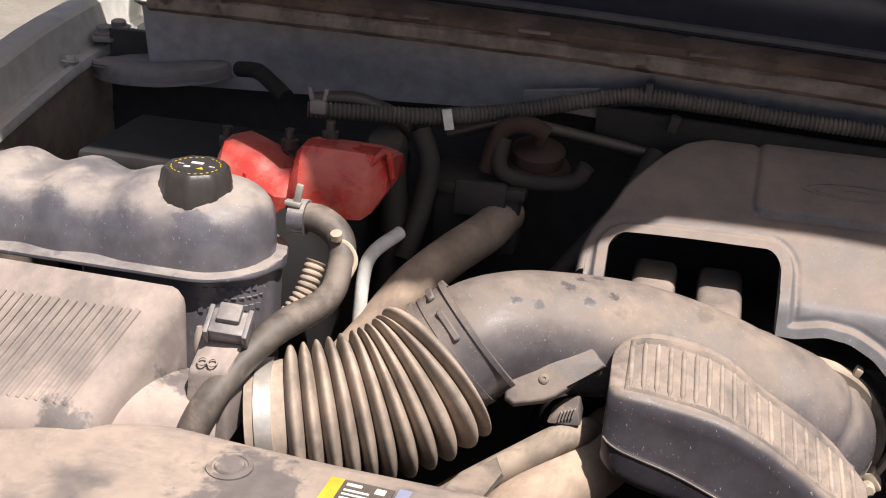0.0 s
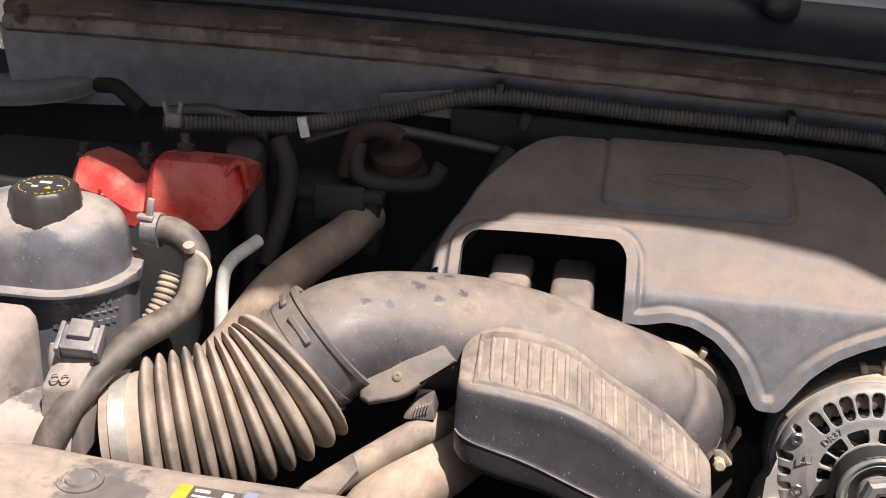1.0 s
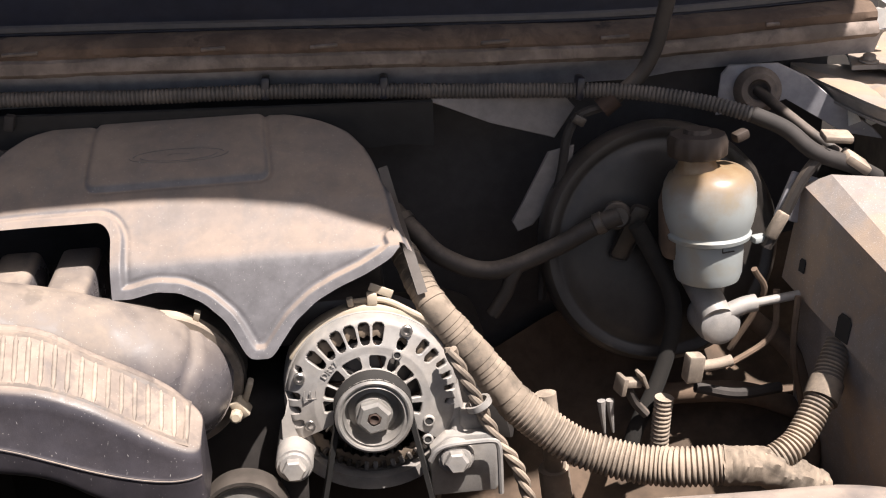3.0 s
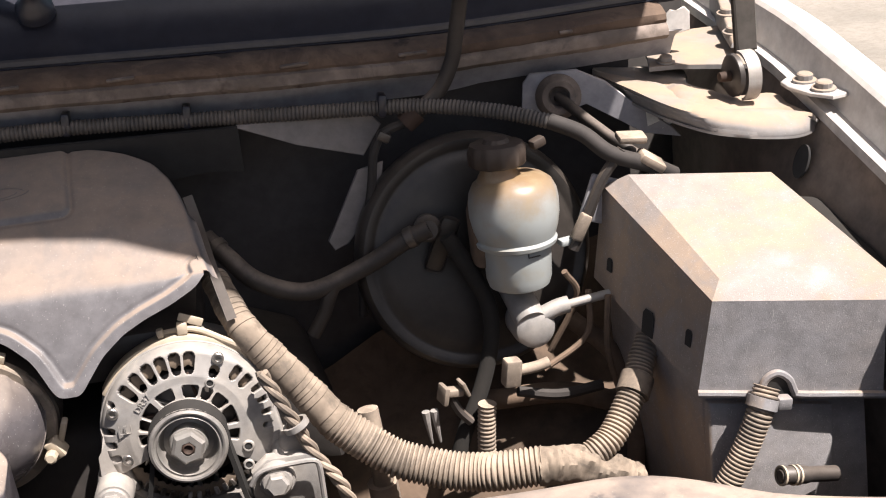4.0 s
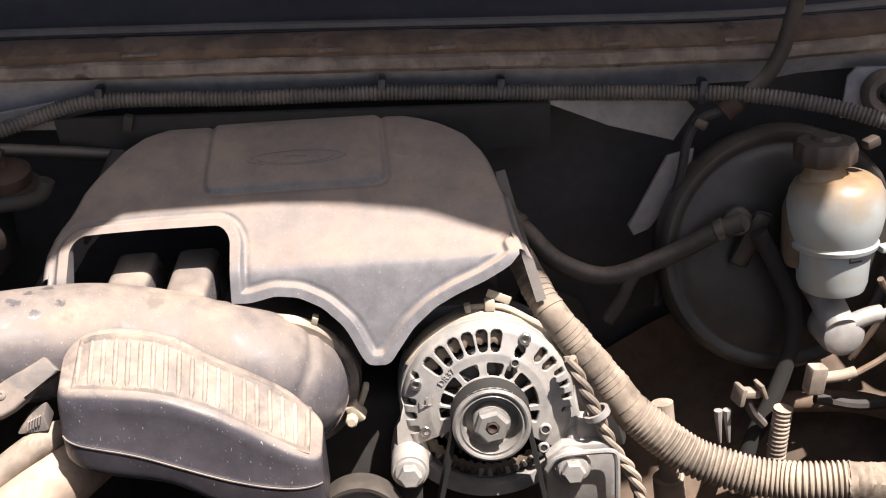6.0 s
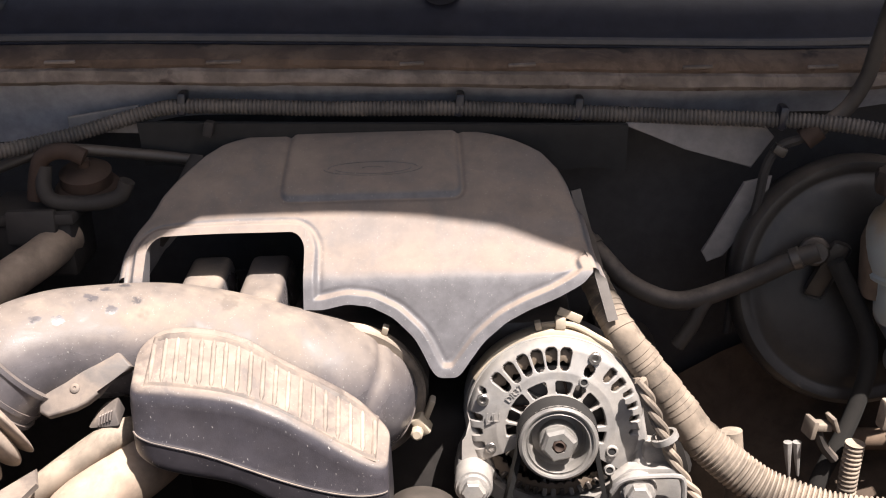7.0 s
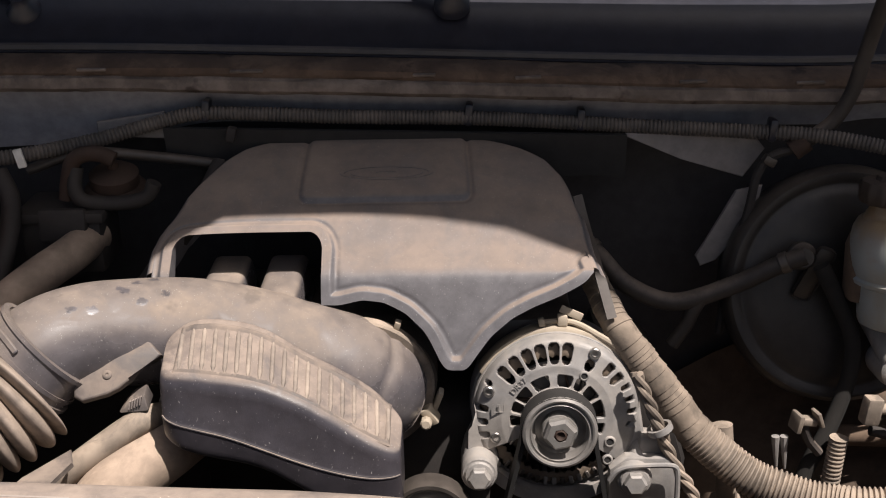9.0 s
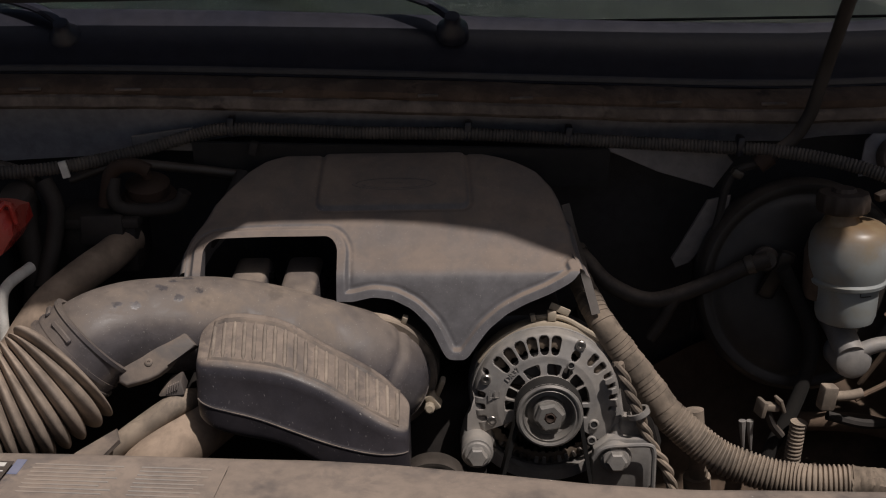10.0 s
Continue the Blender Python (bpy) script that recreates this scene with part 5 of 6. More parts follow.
bmesh.ops.bevel(bm, geom=[e for e in bm.edges if e.calc_face_angle(0) > 0.1], offset=0.0032, segments=3, profile=0.5, affect="EDGES")
part("lid", bm, M_FUSE, fuse, "dust covered lid with wiped patches, left faces lightened for bounced light", sharp=25)
# rolled lower edge, arch and side holes
bm = bmesh.new()
A, B = Vector(bFL), Vector(bFR)
pt = lambda u, dz=0.0: tuple(A.lerp(B, u) + Vector((0, -0.003, dz)))
tube(bm, [pt(-0.01), pt(0.15), pt(0.30), pt(0.33, 0.004), pt(0.36, 0.016), pt(0.42, 0.022), pt(0.48, 0.016), pt(0.51, 0.004), pt(0.54), pt(0.8), pt(1.0)], 0.0038, 8, 70)
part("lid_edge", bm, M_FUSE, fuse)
# black disc instead of a cut opening with shade in it
bm = bmesh.new()
lathe(bm, [(0, -0.002), (0.0165, -0.002), (0.0165, 0.0016), (0, 0.0016)], frame_of(Vector(pt(0.42, 0.004)) + Vector((0, 0.0005, 0)), (-0.14, -0.97, -0.05)), 28)
part("cable_hole", bm, M_VOID, fuse, "black disc in place of the cable opening")
side_low = (Vector(bFL), Vector(bBL))
side_top = (Vector(oFL), Vector(oBL))
# flat black plates painted as the shade inside the slots
for u, v, w, h in ((0.13, 0.42, 0.009, 0.016), (0.46, 0.14, 0.020, 0.026), (0.86, 0.30, 0.009, 0.014)):
    c = side_low[0].lerp(side_low[1], u).lerp(side_top[0].lerp(side_top[1], u), v)
    nrm = (side_low[1] - side_low[0]).cross(side_top[0].lerp(side_top[1], 0.5) - side_low[0].lerp(side_low[1], 0.5)).normalized()
    if nrm.x > 0:
        nrm = -nrm
    bm = bmesh.new()
    prism(bm, [(-w / 2, -h / 2), (w / 2, -h / 2), (w / 2, h * 0.3), (w * 0.3, h / 2), (-w * 0.3, h / 2), (-w / 2, h * 0.3)], 0.0015, frame_of(c + nrm * 0.0008, nrm))
    part("side_hole", bm, M_VOID, fuse, "black plate in place of a slot in the lid side")
bm = bmesh.new()
hexa(bm, [(0.632, -0.29, -0.36), (0.79, -0.315, -0.36), (0.79, -0.07, -0.34), (0.615, -0.06, -0.34)], [(0.626, -0.272, -0.098), (0.776, -0.300, -0.108), (0.772, -0.09, -0.06), (0.596, -0.076, -0.06)], 0.006)
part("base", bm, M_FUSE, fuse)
bm = bmesh.new()
hexa(bm, [(0.628, -0.303, -0.35), (0.742, -0.322, -0.35), (0.742, -0.27, -0.35), (0.628, -0.26, -0.35)], [(0.628, -0.280, -0.110), (0.744, -0.300, -0.122), (0.744, -0.26, -0.122), (0.628, -0.25, -0.110)], 0.004)
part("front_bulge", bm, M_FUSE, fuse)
# shadow on the box's right side is put into this near-black colour
bm = bmesh.new()
hexa(bm, [(0.770, -0.295, -0.125), (0.803, -0.295, -0.120), (0.800, -0.12, -0.10), (0.77, -0.12, -0.10)], [(0.775, -0.290, 0.001), (0.820, -0.290, -0.010), (0.800, -0.15, 0.030), (0.765, -0.15, 0.036)], 0.012, 4)
part("side_box", bm, M_DULL_BLACK, fuse, "side box painted near-black for its shade")
conn = thing("wire_connector", (0.63, -0.36, -0.19), "dark round wire connector with pale rings below the fuse box", "connector")
ca = Vector((1, 0.15, -0.25)).normalized()
bm = bmesh.new()
lathe(bm, [(0, -0.008), (0.005, -0.008), (0.007, -0.006), (0.0085, -0.004), (0.0085, 0.02), (0.0075, 0.024), (0.0075, 0.055), (0, 0.056)], frame_of(CONN, ca), 20)
part("sleeve", bm, M_BLACK, conn)
for d in (-0.006, 0.006, 0.011):
    bm = bmesh.new()
    lathe(bm, [(0.0075, -0.0012), (0.0096, -0.001), (0.0096, 0.001), (0.0075, 0.0012)], frame_of(Vector(CONN) + ca * d, ca), 20)
    part("ring", bm, M_TAPE_PALE, conn, "pale ring")

# ---- brake booster, reservoir, master cylinder ----
boost = thing("brake_booster", (0.462, 0.0, -0.14), "large round black brake booster with a rim seam", "brake booster")
bx = frame_of((0.465, -0.026, -0.027), (0.05, -1, 0.22))
bm = bmesh.new()
lathe(bm, [(0, 0.020), (0.0527, 0.0195), (0.0949, 0.0185), (0.1055, 0.017), (0.1097, 0.0145), (0.1129, 0.0150), (0.1161, 0.0172), (0.1224, 0.0172), (0.1277, 0.012), (0.1292, 0.004), (0.1298, -0.006), (0.1277, -0.014), (0.1224, -0.018), (0.1203, -0.05), (0.1055, -0.07), (0, -0.07)], bx, 96)
part("shell", bm, M_BOOSTER, boost)
bm = bmesh.new()
lathe(bm, [(0, 0), (0.0145, 0), (0.0145, 0.009), (0.012, 0.011), (0.010, 0.018), (0, 0.018)], frame_of((0.4135, -0.052, 0.018), (-0.1, -1, 0.16)), 24)
part("check_valve", bm, M_BLACK, boost, "black vacuum check valve")
bm = bmesh.new()
block(bm, (0.021, 0.006, 0.066), pose(0.4265, -0.058, -0.002, 9, 22, 0), 0.006)
part("valve_strap", bm, M_BOOSTER, boost)

vac = thing("vacuum_hose", (0.28, -0.08, -0.03), "dusty black vacuum hose to the brake booster", "hose", "hoses")
bm = bmesh.new()
tube(bm, [(0.186, -0.02, 0.030), (0.205, -0.040, 0.013), (0.233, -0.055, -0.013), (0.282, -0.056, -0.032), (0.343, -0.056, -0.014), (0.388, -0.061, 0.010), (0.414, -0.066, 0.022)], 0.0100, 14, 60)
part("hose", bm, M_RUBBER, vac)
bm = bmesh.new()
tube(bm, [(0.311, -0.058, -0.025), (0.302, -0.058, -0.042), (0.295, -0.058, -0.059), (0.281, -0.058, -0.081)], 0.0075, 12, 20)
part("branch", bm, M_RUBBER, vac)
for c, d in (((0.394, -0.0625, 0.0135), (1, -0.25, 0.5)), ((0.196, -0.030, 0.021), (0.6, -0.7, -0.6))):
    bm = bmesh.new()
    lathe(bm, [(0.0098, -0.005), (0.0116, -0.004), (0.0116, 0.004), (0.0098, 0.005)], frame_of(c, d), 18)
    part("clamp", bm, M_DARK_STEEL, vac)

rsv = thing("brake_fluid_reservoir", (0.5, -0.09, -0.05), "milky white brake fluid reservoir stained brown at the top", "reservoir")
rm = frame_of((0.4985, -0.092, 0.0), (0, 0.05, 1))
bm = bmesh.new()
lathe(bm, [(0, -0.045), (0.026, -0.045), (0.0315, -0.042), (0.0340, -0.034), (0.0355, 0.0), (0.0415, 0.003), (0.0425, 0.007), (0.0405, 0.010), (0.0438, 0.020), (0.0462, 0.034), (0.0462, 0.048), (0.0448, 0.058), (0.0405, 0.067), (0.033, 0.0725), (0.022, 0.0755), (0, 0.077)], rm, 56)
part("bottle", bm, M_RES, rsv)
rm = Matrix.Translation((-0.013, 0.0, 0.0)) @ rm
bm = bmesh.new()
lathe(bm, [(0.024, 0.068), (0.021, 0.076), (0.0185, 0.080), (0.0180, 0.092), (0, 0.092)], rm, 40)
part("neck", bm, M_RES, rsv)
bm = bmesh.new()
lathe(bm, [(0, 0.087), (0.0265, 0.087), (0.0292, 0.090), (0.0295, 0.103), (0.0265, 0.109), (0.014, 0.110), (0.012, 0.114), (0, 0.114)], rm, 60, lambda a: 1 + 0.028 * math.cos(12 * a))
block(bm, (0.016, 0.012, 0.010), pose(0.526, -0.094, 0.106, 0, -14, 20), 0.003)
part("cap", bm, M_RUSTY_CAP, rsv, "rusty brown screw cap")
# brown instead of milky plastic, painting in the chamber's shade
bm = bmesh.new()
loft(bm, [[(0.474 + 0.021 * k * c, -0.078 + 0.020 * k * q, z) for c, q in (squircle(2 * math.pi * i / 28, 3.0) for i in range(28))] for z, k in ((-0.020, 0.9), (-0.012, 1.0), (0.036, 1.05), (0.048, 0.9), (0.054, 0.5))])
part("rear_chamber", bm, M_SOIL_SHADE, rsv, "rear chamber painted dark brown in place of its shade")
for dx, dz, w, h in ((0.0, 0.0, 0.013, 0.0009), (-0.006, 0.003, 0.0009, 0.006)):
    bm = bmesh.new()
    block(bm, (w, 0.0014, h), pose(0.508 + dx, -0.1274, -0.002 + dz, 0, 0, 12))
    part("level_mark", bm, M_BLACK, rsv, "dark level mark")
bm = bmesh.new()
block(bm, (0.016, 0.012, 0.007), pose(0.55, -0.095, -0.004, 0, 0, 15), 0.002)
part("lug", bm, M_RES, rsv)

mc = thing("master_cylinder", (0.5, -0.1, -0.12), "dusty cast brake master cylinder under the reservoir", "master cylinder")
bm = bmesh.new()
tube(bm, [(0.494, -0.05, -0.050), (0.499, -0.085, -0.064), (0.503, -0.115, -0.080)], 0.0165, 20, 14)
part("barrel", bm, M_ALU, mc)
bm = bmesh.new()
lathe(bm, [(0.0, -0.03), (0.02, -0.03), (0.0225, 0.0), (0.021, 0.012), (0.016, 0.016), (0, 0.017)], frame_of((0.506, -0.105, -0.088), (0.1, -1, 0.1)), 32)
part("end_cap", bm, M_ALU, mc)
bm = bmesh.new()
tube(bm, [(0.513, -0.11, -0.077), (0.532, -0.11, -0.070), (0.545, -0.11, -0.068)], 0.009, 12, 8)
tube(bm, [(0.54, -0.11, -0.069), (0.6, -0.11, -0.062)], 0.0048, 10, 6)
part("port", bm, M_ALU, mc)
for p0, p1, p2 in (((0.545, -0.10, -0.035), (0.56, -0.09, -0.07), (0.53, -0.08, -0.135)), ((0.57, -0.10, -0.06), (0.563, -0.11, -0.107), (0.512, -0.12, -0.134)), ((0.585, -0.12, -0.06), (0.58, -0.13, -0.12), (0.60, -0.12, -0.2))):
    bm = bmesh.new()
    tube(bm, [p0, p1, p2], 0.0034, 8, 20)
    part("brake_line", bm, M_SOIL_SHADE, mc, "dusty steel brake line")

feed = thing("brake_hose", (0.45, -0.12, -0.2), "black rubber hose hanging below the brake booster", "hose", "hoses")
bm = bmesh.new()
tube(bm, [(0.430, -0.070, 0.012), (0.448, -0.075, -0.024), (0.464, -0.080, -0.060), (0.467, -0.085, -0.092), (0.460, -0.090, -0.125), (0.445, -0.100, -0.161), (0.425, -0.110, -0.196), (0.414, -0.115, -0.223)], 0.0088, 14, 60)
part("hose", bm, M_DULL_BLACK, feed)
bm = bmesh.new()
block(bm, (0.018, 0.016, 0.03), pose(0.474, -0.136, -0.122, 0, 8, 10), 0.003)
tube(bm, [(0.48, -0.135, -0.122), (0.50, -0.133, -0.122), (0.515, -0.131, -0.12)], 0.006, 10, 8)
part("connector", bm, M_CONDUIT, feed, "beige plastic connector")
bm = ribbed([(0.448, -0.125, -0.16), (0.445, -0.125, -0.19), (0.443, -0.125, -0.225)], 0.010, 0.005, 0.15, 14)
part("lower_hose", bm, M_CONDUIT, feed)
bm = bmesh.new()
tube(bm, [(0.485, -0.11, -0.16), (0.53, -0.11, -0.172), (0.58, -0.1, -0.175)], 0.006, 8, 14)
part("side_pipe", bm, M_BLOCK, feed)

sens = thing("sensor_plug", (0.415, -0.12, -0.15), "pale dusty sensor plug with clips", "plug", "plugs")
bm = bmesh.new()
block(bm, (0.018, 0.014, 0.008), pose(0.415, -0.12, -0.142, 0, 12, 15), 0.002)
block(bm, (0.004, 0.016, 0.018), pose(0.425, -0.122, -0.138, 0, -20, 15), 0.001)
block(bm, (0.006, 0.02, 0.02), pose(0.403, -0.122, -0.142, 0, 12, 15), 0.002)
part("plug_body", bm, M_CONDUIT, sens)
bm = bmesh.new()
tube(bm, [(0.41, -0.12, -0.146), (0.418, -0.12, -0.165), (0.43, -0.122, -0.18)], 0.005, 8, 10)
part("wire", bm, M_RUBBER, sens)
for px in (0.383, 0.392):
    bm = bmesh.new()
    tube(bm, [(px, -0.12, -0.160), (px + 0.001, -0.12, -0.175), (px + 0.004, -0.118, -0.20)], lambda u: 0.0045 * (1 - 0.7 * u), 8, 10)
    tagged(part("metal_pin", bm, M_ALU), "small pale metal pin below the booster", "pin", "pins")

steer = thing("steering_shaft", (0.32, -0.15, -0.3), "dusty upright pipe beside the engine", "pipe", "pipes")
bm = bmesh.new()
tube(bm, [(0.322, -0.138, -0.135), (0.324, -0.142, -0.16), (0.328, -0.15, -0.20), (0.331, -0.15, -0.28)], 0.011, 14, 14)
part("pipe", bm, M_CONDUIT, steer)
bm = bmesh.new()
tube(bm, [(0.327, -0.15, -0.215), (0.330, -0.15, -0.25)], 0.016, 14, 6)
part("sleeve", bm, M_CONDUIT, steer)
braid = thing("braided_cable", (0.28, -0.16, -0.22), "pale braided cable beside the alternator", "cable", "cables")
for off in (0.0, 2.1, 4.2):
    pts = spline([(0.224, -0.188, -0.050), (0.234, -0.190, -0.073), (0.246, -0.190, -0.103), (0.264, -0.190, -0.148), (0.283, -0.190, -0.181), (0.296, -0.190, -0.225)], 40)
    bm = bmesh.new()
    tube(bm, [tuple(p + Vector((0.0036 * math.cos(off + i * 0.55), 0.0036 * math.sin(off + i * 0.55), 0))) for i, p in enumerate(pts)], 0.0036, 8, 120)
    part("strand", bm, M_CONDUIT, braid)
bm = bmesh.new()
lathe(bm, [(0.010, -0.003), (0.013, -0.003), (0.013, 0.003), (0.010, 0.003)], frame_of((0.249, -0.190, -0.110), (0.35, -0.1, -0.8)), 16)
part("cable_tie", bm, M_ALU, braid)

# dusty liner between booster and fuse box
bm = bmesh.new()
sheet(bm, [[(0.20 + 0.62 * i / 12, y, z + 0.05 * (i / 12) ** 2 - 0.16 * (1 - i / 12) ** 3 + 0.008 * noise.noise((i * 0.7, y * 12, 4))) for i in range(13)] for y, z in ((0.072, -0.09), (0.06, -0.15), (0.04, -0.19), (-0.02, -0.23), (-0.12, -0.29), (-0.28, -0.34), (-0.5, -0.38))], 0.006)
tagged(part("wall_wheelhouse", bm, M_BROWN_DARK), "brown dust covered wheel housing in the bay", "wall", kind="structure")
for pts, r, label in (([(0.56, -0.06, -0.11), (0.60, -0.09, -0.15), (0.61, -0.12, -0.22), (0.60, -0.14, -0.30)], 0.010, "brown dusty line behind the conduit"),
                      ([(0.46, -0.03, -0.21), (0.55, -0.06, -0.20), (0.62, -0.08, -0.22)], 0.012, "brown dusty tube on the wheel housing")):
    t = thing("brake_pipe", pts[0], label, "pipe", "pipes")
    bm = bmesh.new()
    tube(bm, pts, r, 12, 30)
    part("pipe", bm, M_SOIL_SHADE, t)


# ---- coolant tank ----
tank = thing("coolant_tank", (-0.64, -0.25, -0.1), "lobed dusty grey plastic coolant tank with a moulded seam", "coolant tank")
rings = []
N = 70
for i in range(N + 1):
    x = -0.88 + (0.88 - 0.497) * i / N
    d = (-0.497 - x)
    end = math.sqrt(max(0.0, 1 - max(0.0, 1 - d / 0.05) ** 2)) if d < 0.05 else 1.0
    end = max(end, 0.12)
    lobe = 0.5 + 0.5 * math.cos((x + 0.725) / 0.062 * 2 * math.pi) if x < -0.60 else 1.0
    hz = 0.062 - 0.008 * (1 - lobe)
    hy = 0.056 - 0.005 * (1 - lobe)
    zs = 0.060 + 0.012 * (-0.55 - x) * 0.6
    ring = []
    for k in range(40):
        a = math.pi * k / 39
        c, s = squircle(a, 2.8)
        ring.append((x, -0.252 + c * hy * end, zs + max(0.0, s) * hz * (0.55 + 0.45 * end)))
    rings.append(ring)
bm = bmesh.new()
loft(bm, rings)
part("upper_shell", bm, M_TANK, tank, "dark grey upper shell with dust between its lobes")
rings = []
for i in range(N + 1):
    x = -0.88 + (0.89 - 0.497) * i / N
    d = (-0.487 - x)
    end = max(0.1, math.sqrt(max(0.0, 1 - max(0.0, 1 - d / 0.062) ** 2)) if d < 0.062 else 1.0)
    zs = 0.060 + 0.012 * (-0.55 - x) * 0.6
    ring = [(x, -0.252 + c * 0.065 * end, zs + s * 0.0045) for c, s in (squircle(2 * math.pi * k / 24, 4) for k in range(24))]
    rings.append(ring)
bm = bmesh.new()
loft(bm, rings)
part("seam_flange", bm, M_TANK, tank)
rings = []
for h, r in ((0.062, 1.0), (0.03, 1.0), (-0.02, 0.98), (-0.10, 0.95)):
    rings.append([(-0.576 + (0.083 * c) * r, -0.252 + 0.054 * s * r, h) for c, s in (squircle(2 * math.pi * k / 48, 2.6) for k in range(48))])
bm = bmesh.new()
loft(bm, rings)
part("lower_shell", bm, M_TANK, tank)
for i, (w, dz) in enumerate(((0.045, 0.046), (0.055, 0.038), (0.05, 0.029), (0.035, 0.022))):
    for j in range(int(w / 0.006)):
        bm = bmesh.new()
        a = radians(-62 + (j - w / 0.012) * 5.0 + 18)
        c, s = squircle(a, 2.6)
        block(bm, (0.0042, 0.0015, 0.0045 if i != 1 else 0.0012), pose(-0.576 + 0.083 * c, -0.252 + 0.054 * s - 0.0003, dz + 0.001, 0, 0, math.degrees(a) + 90 - 22))
        part("moulded_mark", bm, M_TANK, tank)
bm = bmesh.new()
cm = frame_of((-0.5575, -0.262, -0.003), (0, -0.03, 1))
lathe(bm, [(0.024, 0.098), (0.024, 0.108), (0.0, 0.108)], cm, 32)
part("neck", bm, M_TANK, tank)
bm = bmesh.new()
lathe(bm, [(0.026, 0.094), (0.0285, 0.095), (0.0298, 0.103), (0.0290, 0.124), (0.0268, 0.1365), (0.0240, 0.1398), (0.0225, 0.1395), (0, 0.1395)], cm, 72, lambda a: 1 + 0.022 * (1 if math.cos(9 * a) > 0 else -0.6))
cap = part("cap", bm, M_CAP, tank, "black fluted screw cap with printed symbols")
for k in range(26):
    a = 2 * math.pi * k / 26
    if k % 13 in (0, 6):
        continue
    bm = bmesh.new()
    block(bm, (0.0024, 0.0008, 0.0004), cm @ pose(0.0195 * math.cos(a), 0.0195 * math.sin(a), 0.1399, 0, 0, math.degrees(a) + 90))
    part("print_bar", bm, M_YELLOW, cap, "yellow printing")
for dx, dy, w, h, m in ((-0.001, 0.006, 0.010, 0.004, M_WHITE), (-0.006, -0.004, 0.005, 0.003, M_WHITE), (-0.013, 0.001, 0.005, 0.0008, M_WHITE), (0.013, 0.001, 0.005, 0.0008, M_WHITE)):
    bm = bmesh.new()
    block(bm, (w, h, 0.0004), cm @ pose(dx, dy, 0.1399))
    part("print_symbol", bm, m, cap)
bm = bmesh.new()
prism(bm, [(-0.003, -0.0025), (0.003, -0.0025), (0, 0.0025)], 0.0004, cm @ pose(0.006, -0.005, 0.1402))
part("print_triangle", bm, M_YELLOW, cap)
bm = bmesh.new()
tube(bm, [(-0.492, -0.222, 0.088), (-0.478, -0.222, 0.088)], 0.0145, 16, 4)
part("outlet", bm, M_TANK, tank)

th = thing("tank_hose", (-0.46, -0.26, -0.05), "tan dust caked rubber hose curving down from the coolant tank", "hose", "hoses")
TH = [(-0.49, -0.22, 0.088), (-0.466, -0.22, 0.087), (-0.447, -0.226, 0.074), (-0.442, -0.245, 0.055), (-0.446, -0.27, 0.038), (-0.472, -0.318, 0.028), (-0.493, -0.362, 0.006), (-0.508, -0.388, -0.022), (-0.52, -0.40, -0.07)]
bm = bmesh.new()
tube(bm, TH, lambda u: 0.0116 + 0.0008 * math.sin(u * 17), 18, 80)
part("hose", bm, M_HOSE_TAN, th)
bm = bmesh.new()
lathe(bm, [(0.0135, -0.005), (0.0152, -0.005), (0.0152, 0.005), (0.0135, 0.005)], frame_of((-0.483, -0.221, 0.088), (1, 0, 0)), 20)
block(bm, (0.006, 0.004, 0.018), pose(-0.484, -0.228, 0.110, 0, 10, 0), 0.001)
block(bm, (0.014, 0.008, 0.004), pose(-0.488, -0.229, 0.102, 0, 5, 0), 0.001)
part("spring_clip", bm, M_ALU, th, "metal spring clip with raised ears")
bm = bmesh.new()
tube(bm, [(-0.452, -0.238, 0.079), (-0.438, -0.236, 0.075), (-0.430, -0.240, 0.062), (-0.436, -0.25, 0.045)], 0.0022, 8, 20)
lathe(bm, [(0, -0.004), (0.005, -0.003), (0.005, 0.003), (0, 0.004)], frame_of((-0.447, -0.24, 0.083), (0, -0.4, 1)), 10)
part("cable_tie", bm, M_TAPE_PALE, th, "white plastic cable tie")
bm = ribbed([(-0.462, -0.245, 0.06), (-0.468, -0.26, 0.035), (-0.482, -0.275, 0.012), (-0.50, -0.285, -0.01)], 0.009, 0.0052, 0.25, 12)
part("ribbed_sleeve", bm, M_CONDUIT, th, "grey corrugated sleeve tied to the hose")
# ---- air filter box ----
air = thing("air_filter_box", (-0.7, -0.38, -0.2), "dusty black plastic air filter box with a ribbed sloping lid", "air filter box")
bm = bmesh.new()
hexa(bm, [(-0.92, -0.45, -0.22), (-0.57, -0.45, -0.22), (-0.53, -0.33, -0.22), (-0.92, -0.33, -0.22)], [(-0.92, -0.432, -0.02), (-0.578, -0.432, -0.016), (-0.534, -0.328, 0.066), (-0.92, -0.328, 0.072)], 0.014, 4)
part("lid", bm, M_AIRBOX, air)
for i in range(34):
    x0 = -0.598 - 0.0074 * i
    a = Vector((x0, -0.418, -0.0066))
    b = Vector((x0 + 0.030, -0.354, 0.0469))
    bm = bmesh.new()
    tube(bm, [a, a.lerp(b, 0.5), b], 0.0026, 8, 6, 0.7)
    part("rib", bm, M_AIRBOX, air)
bm = bmesh.new()
tube(bm, [(-0.62, -0.372, -0.055), (-0.58, -0.365, -0.053), (-0.545, -0.355, -0.053), (-0.505, -0.345, -0.054)], lambda u: 0.060 - 0.012 * min(1, u * 1.2), 32, 24)
part("outlet", bm, M_AIRBOX, air)
bm = bmesh.new()
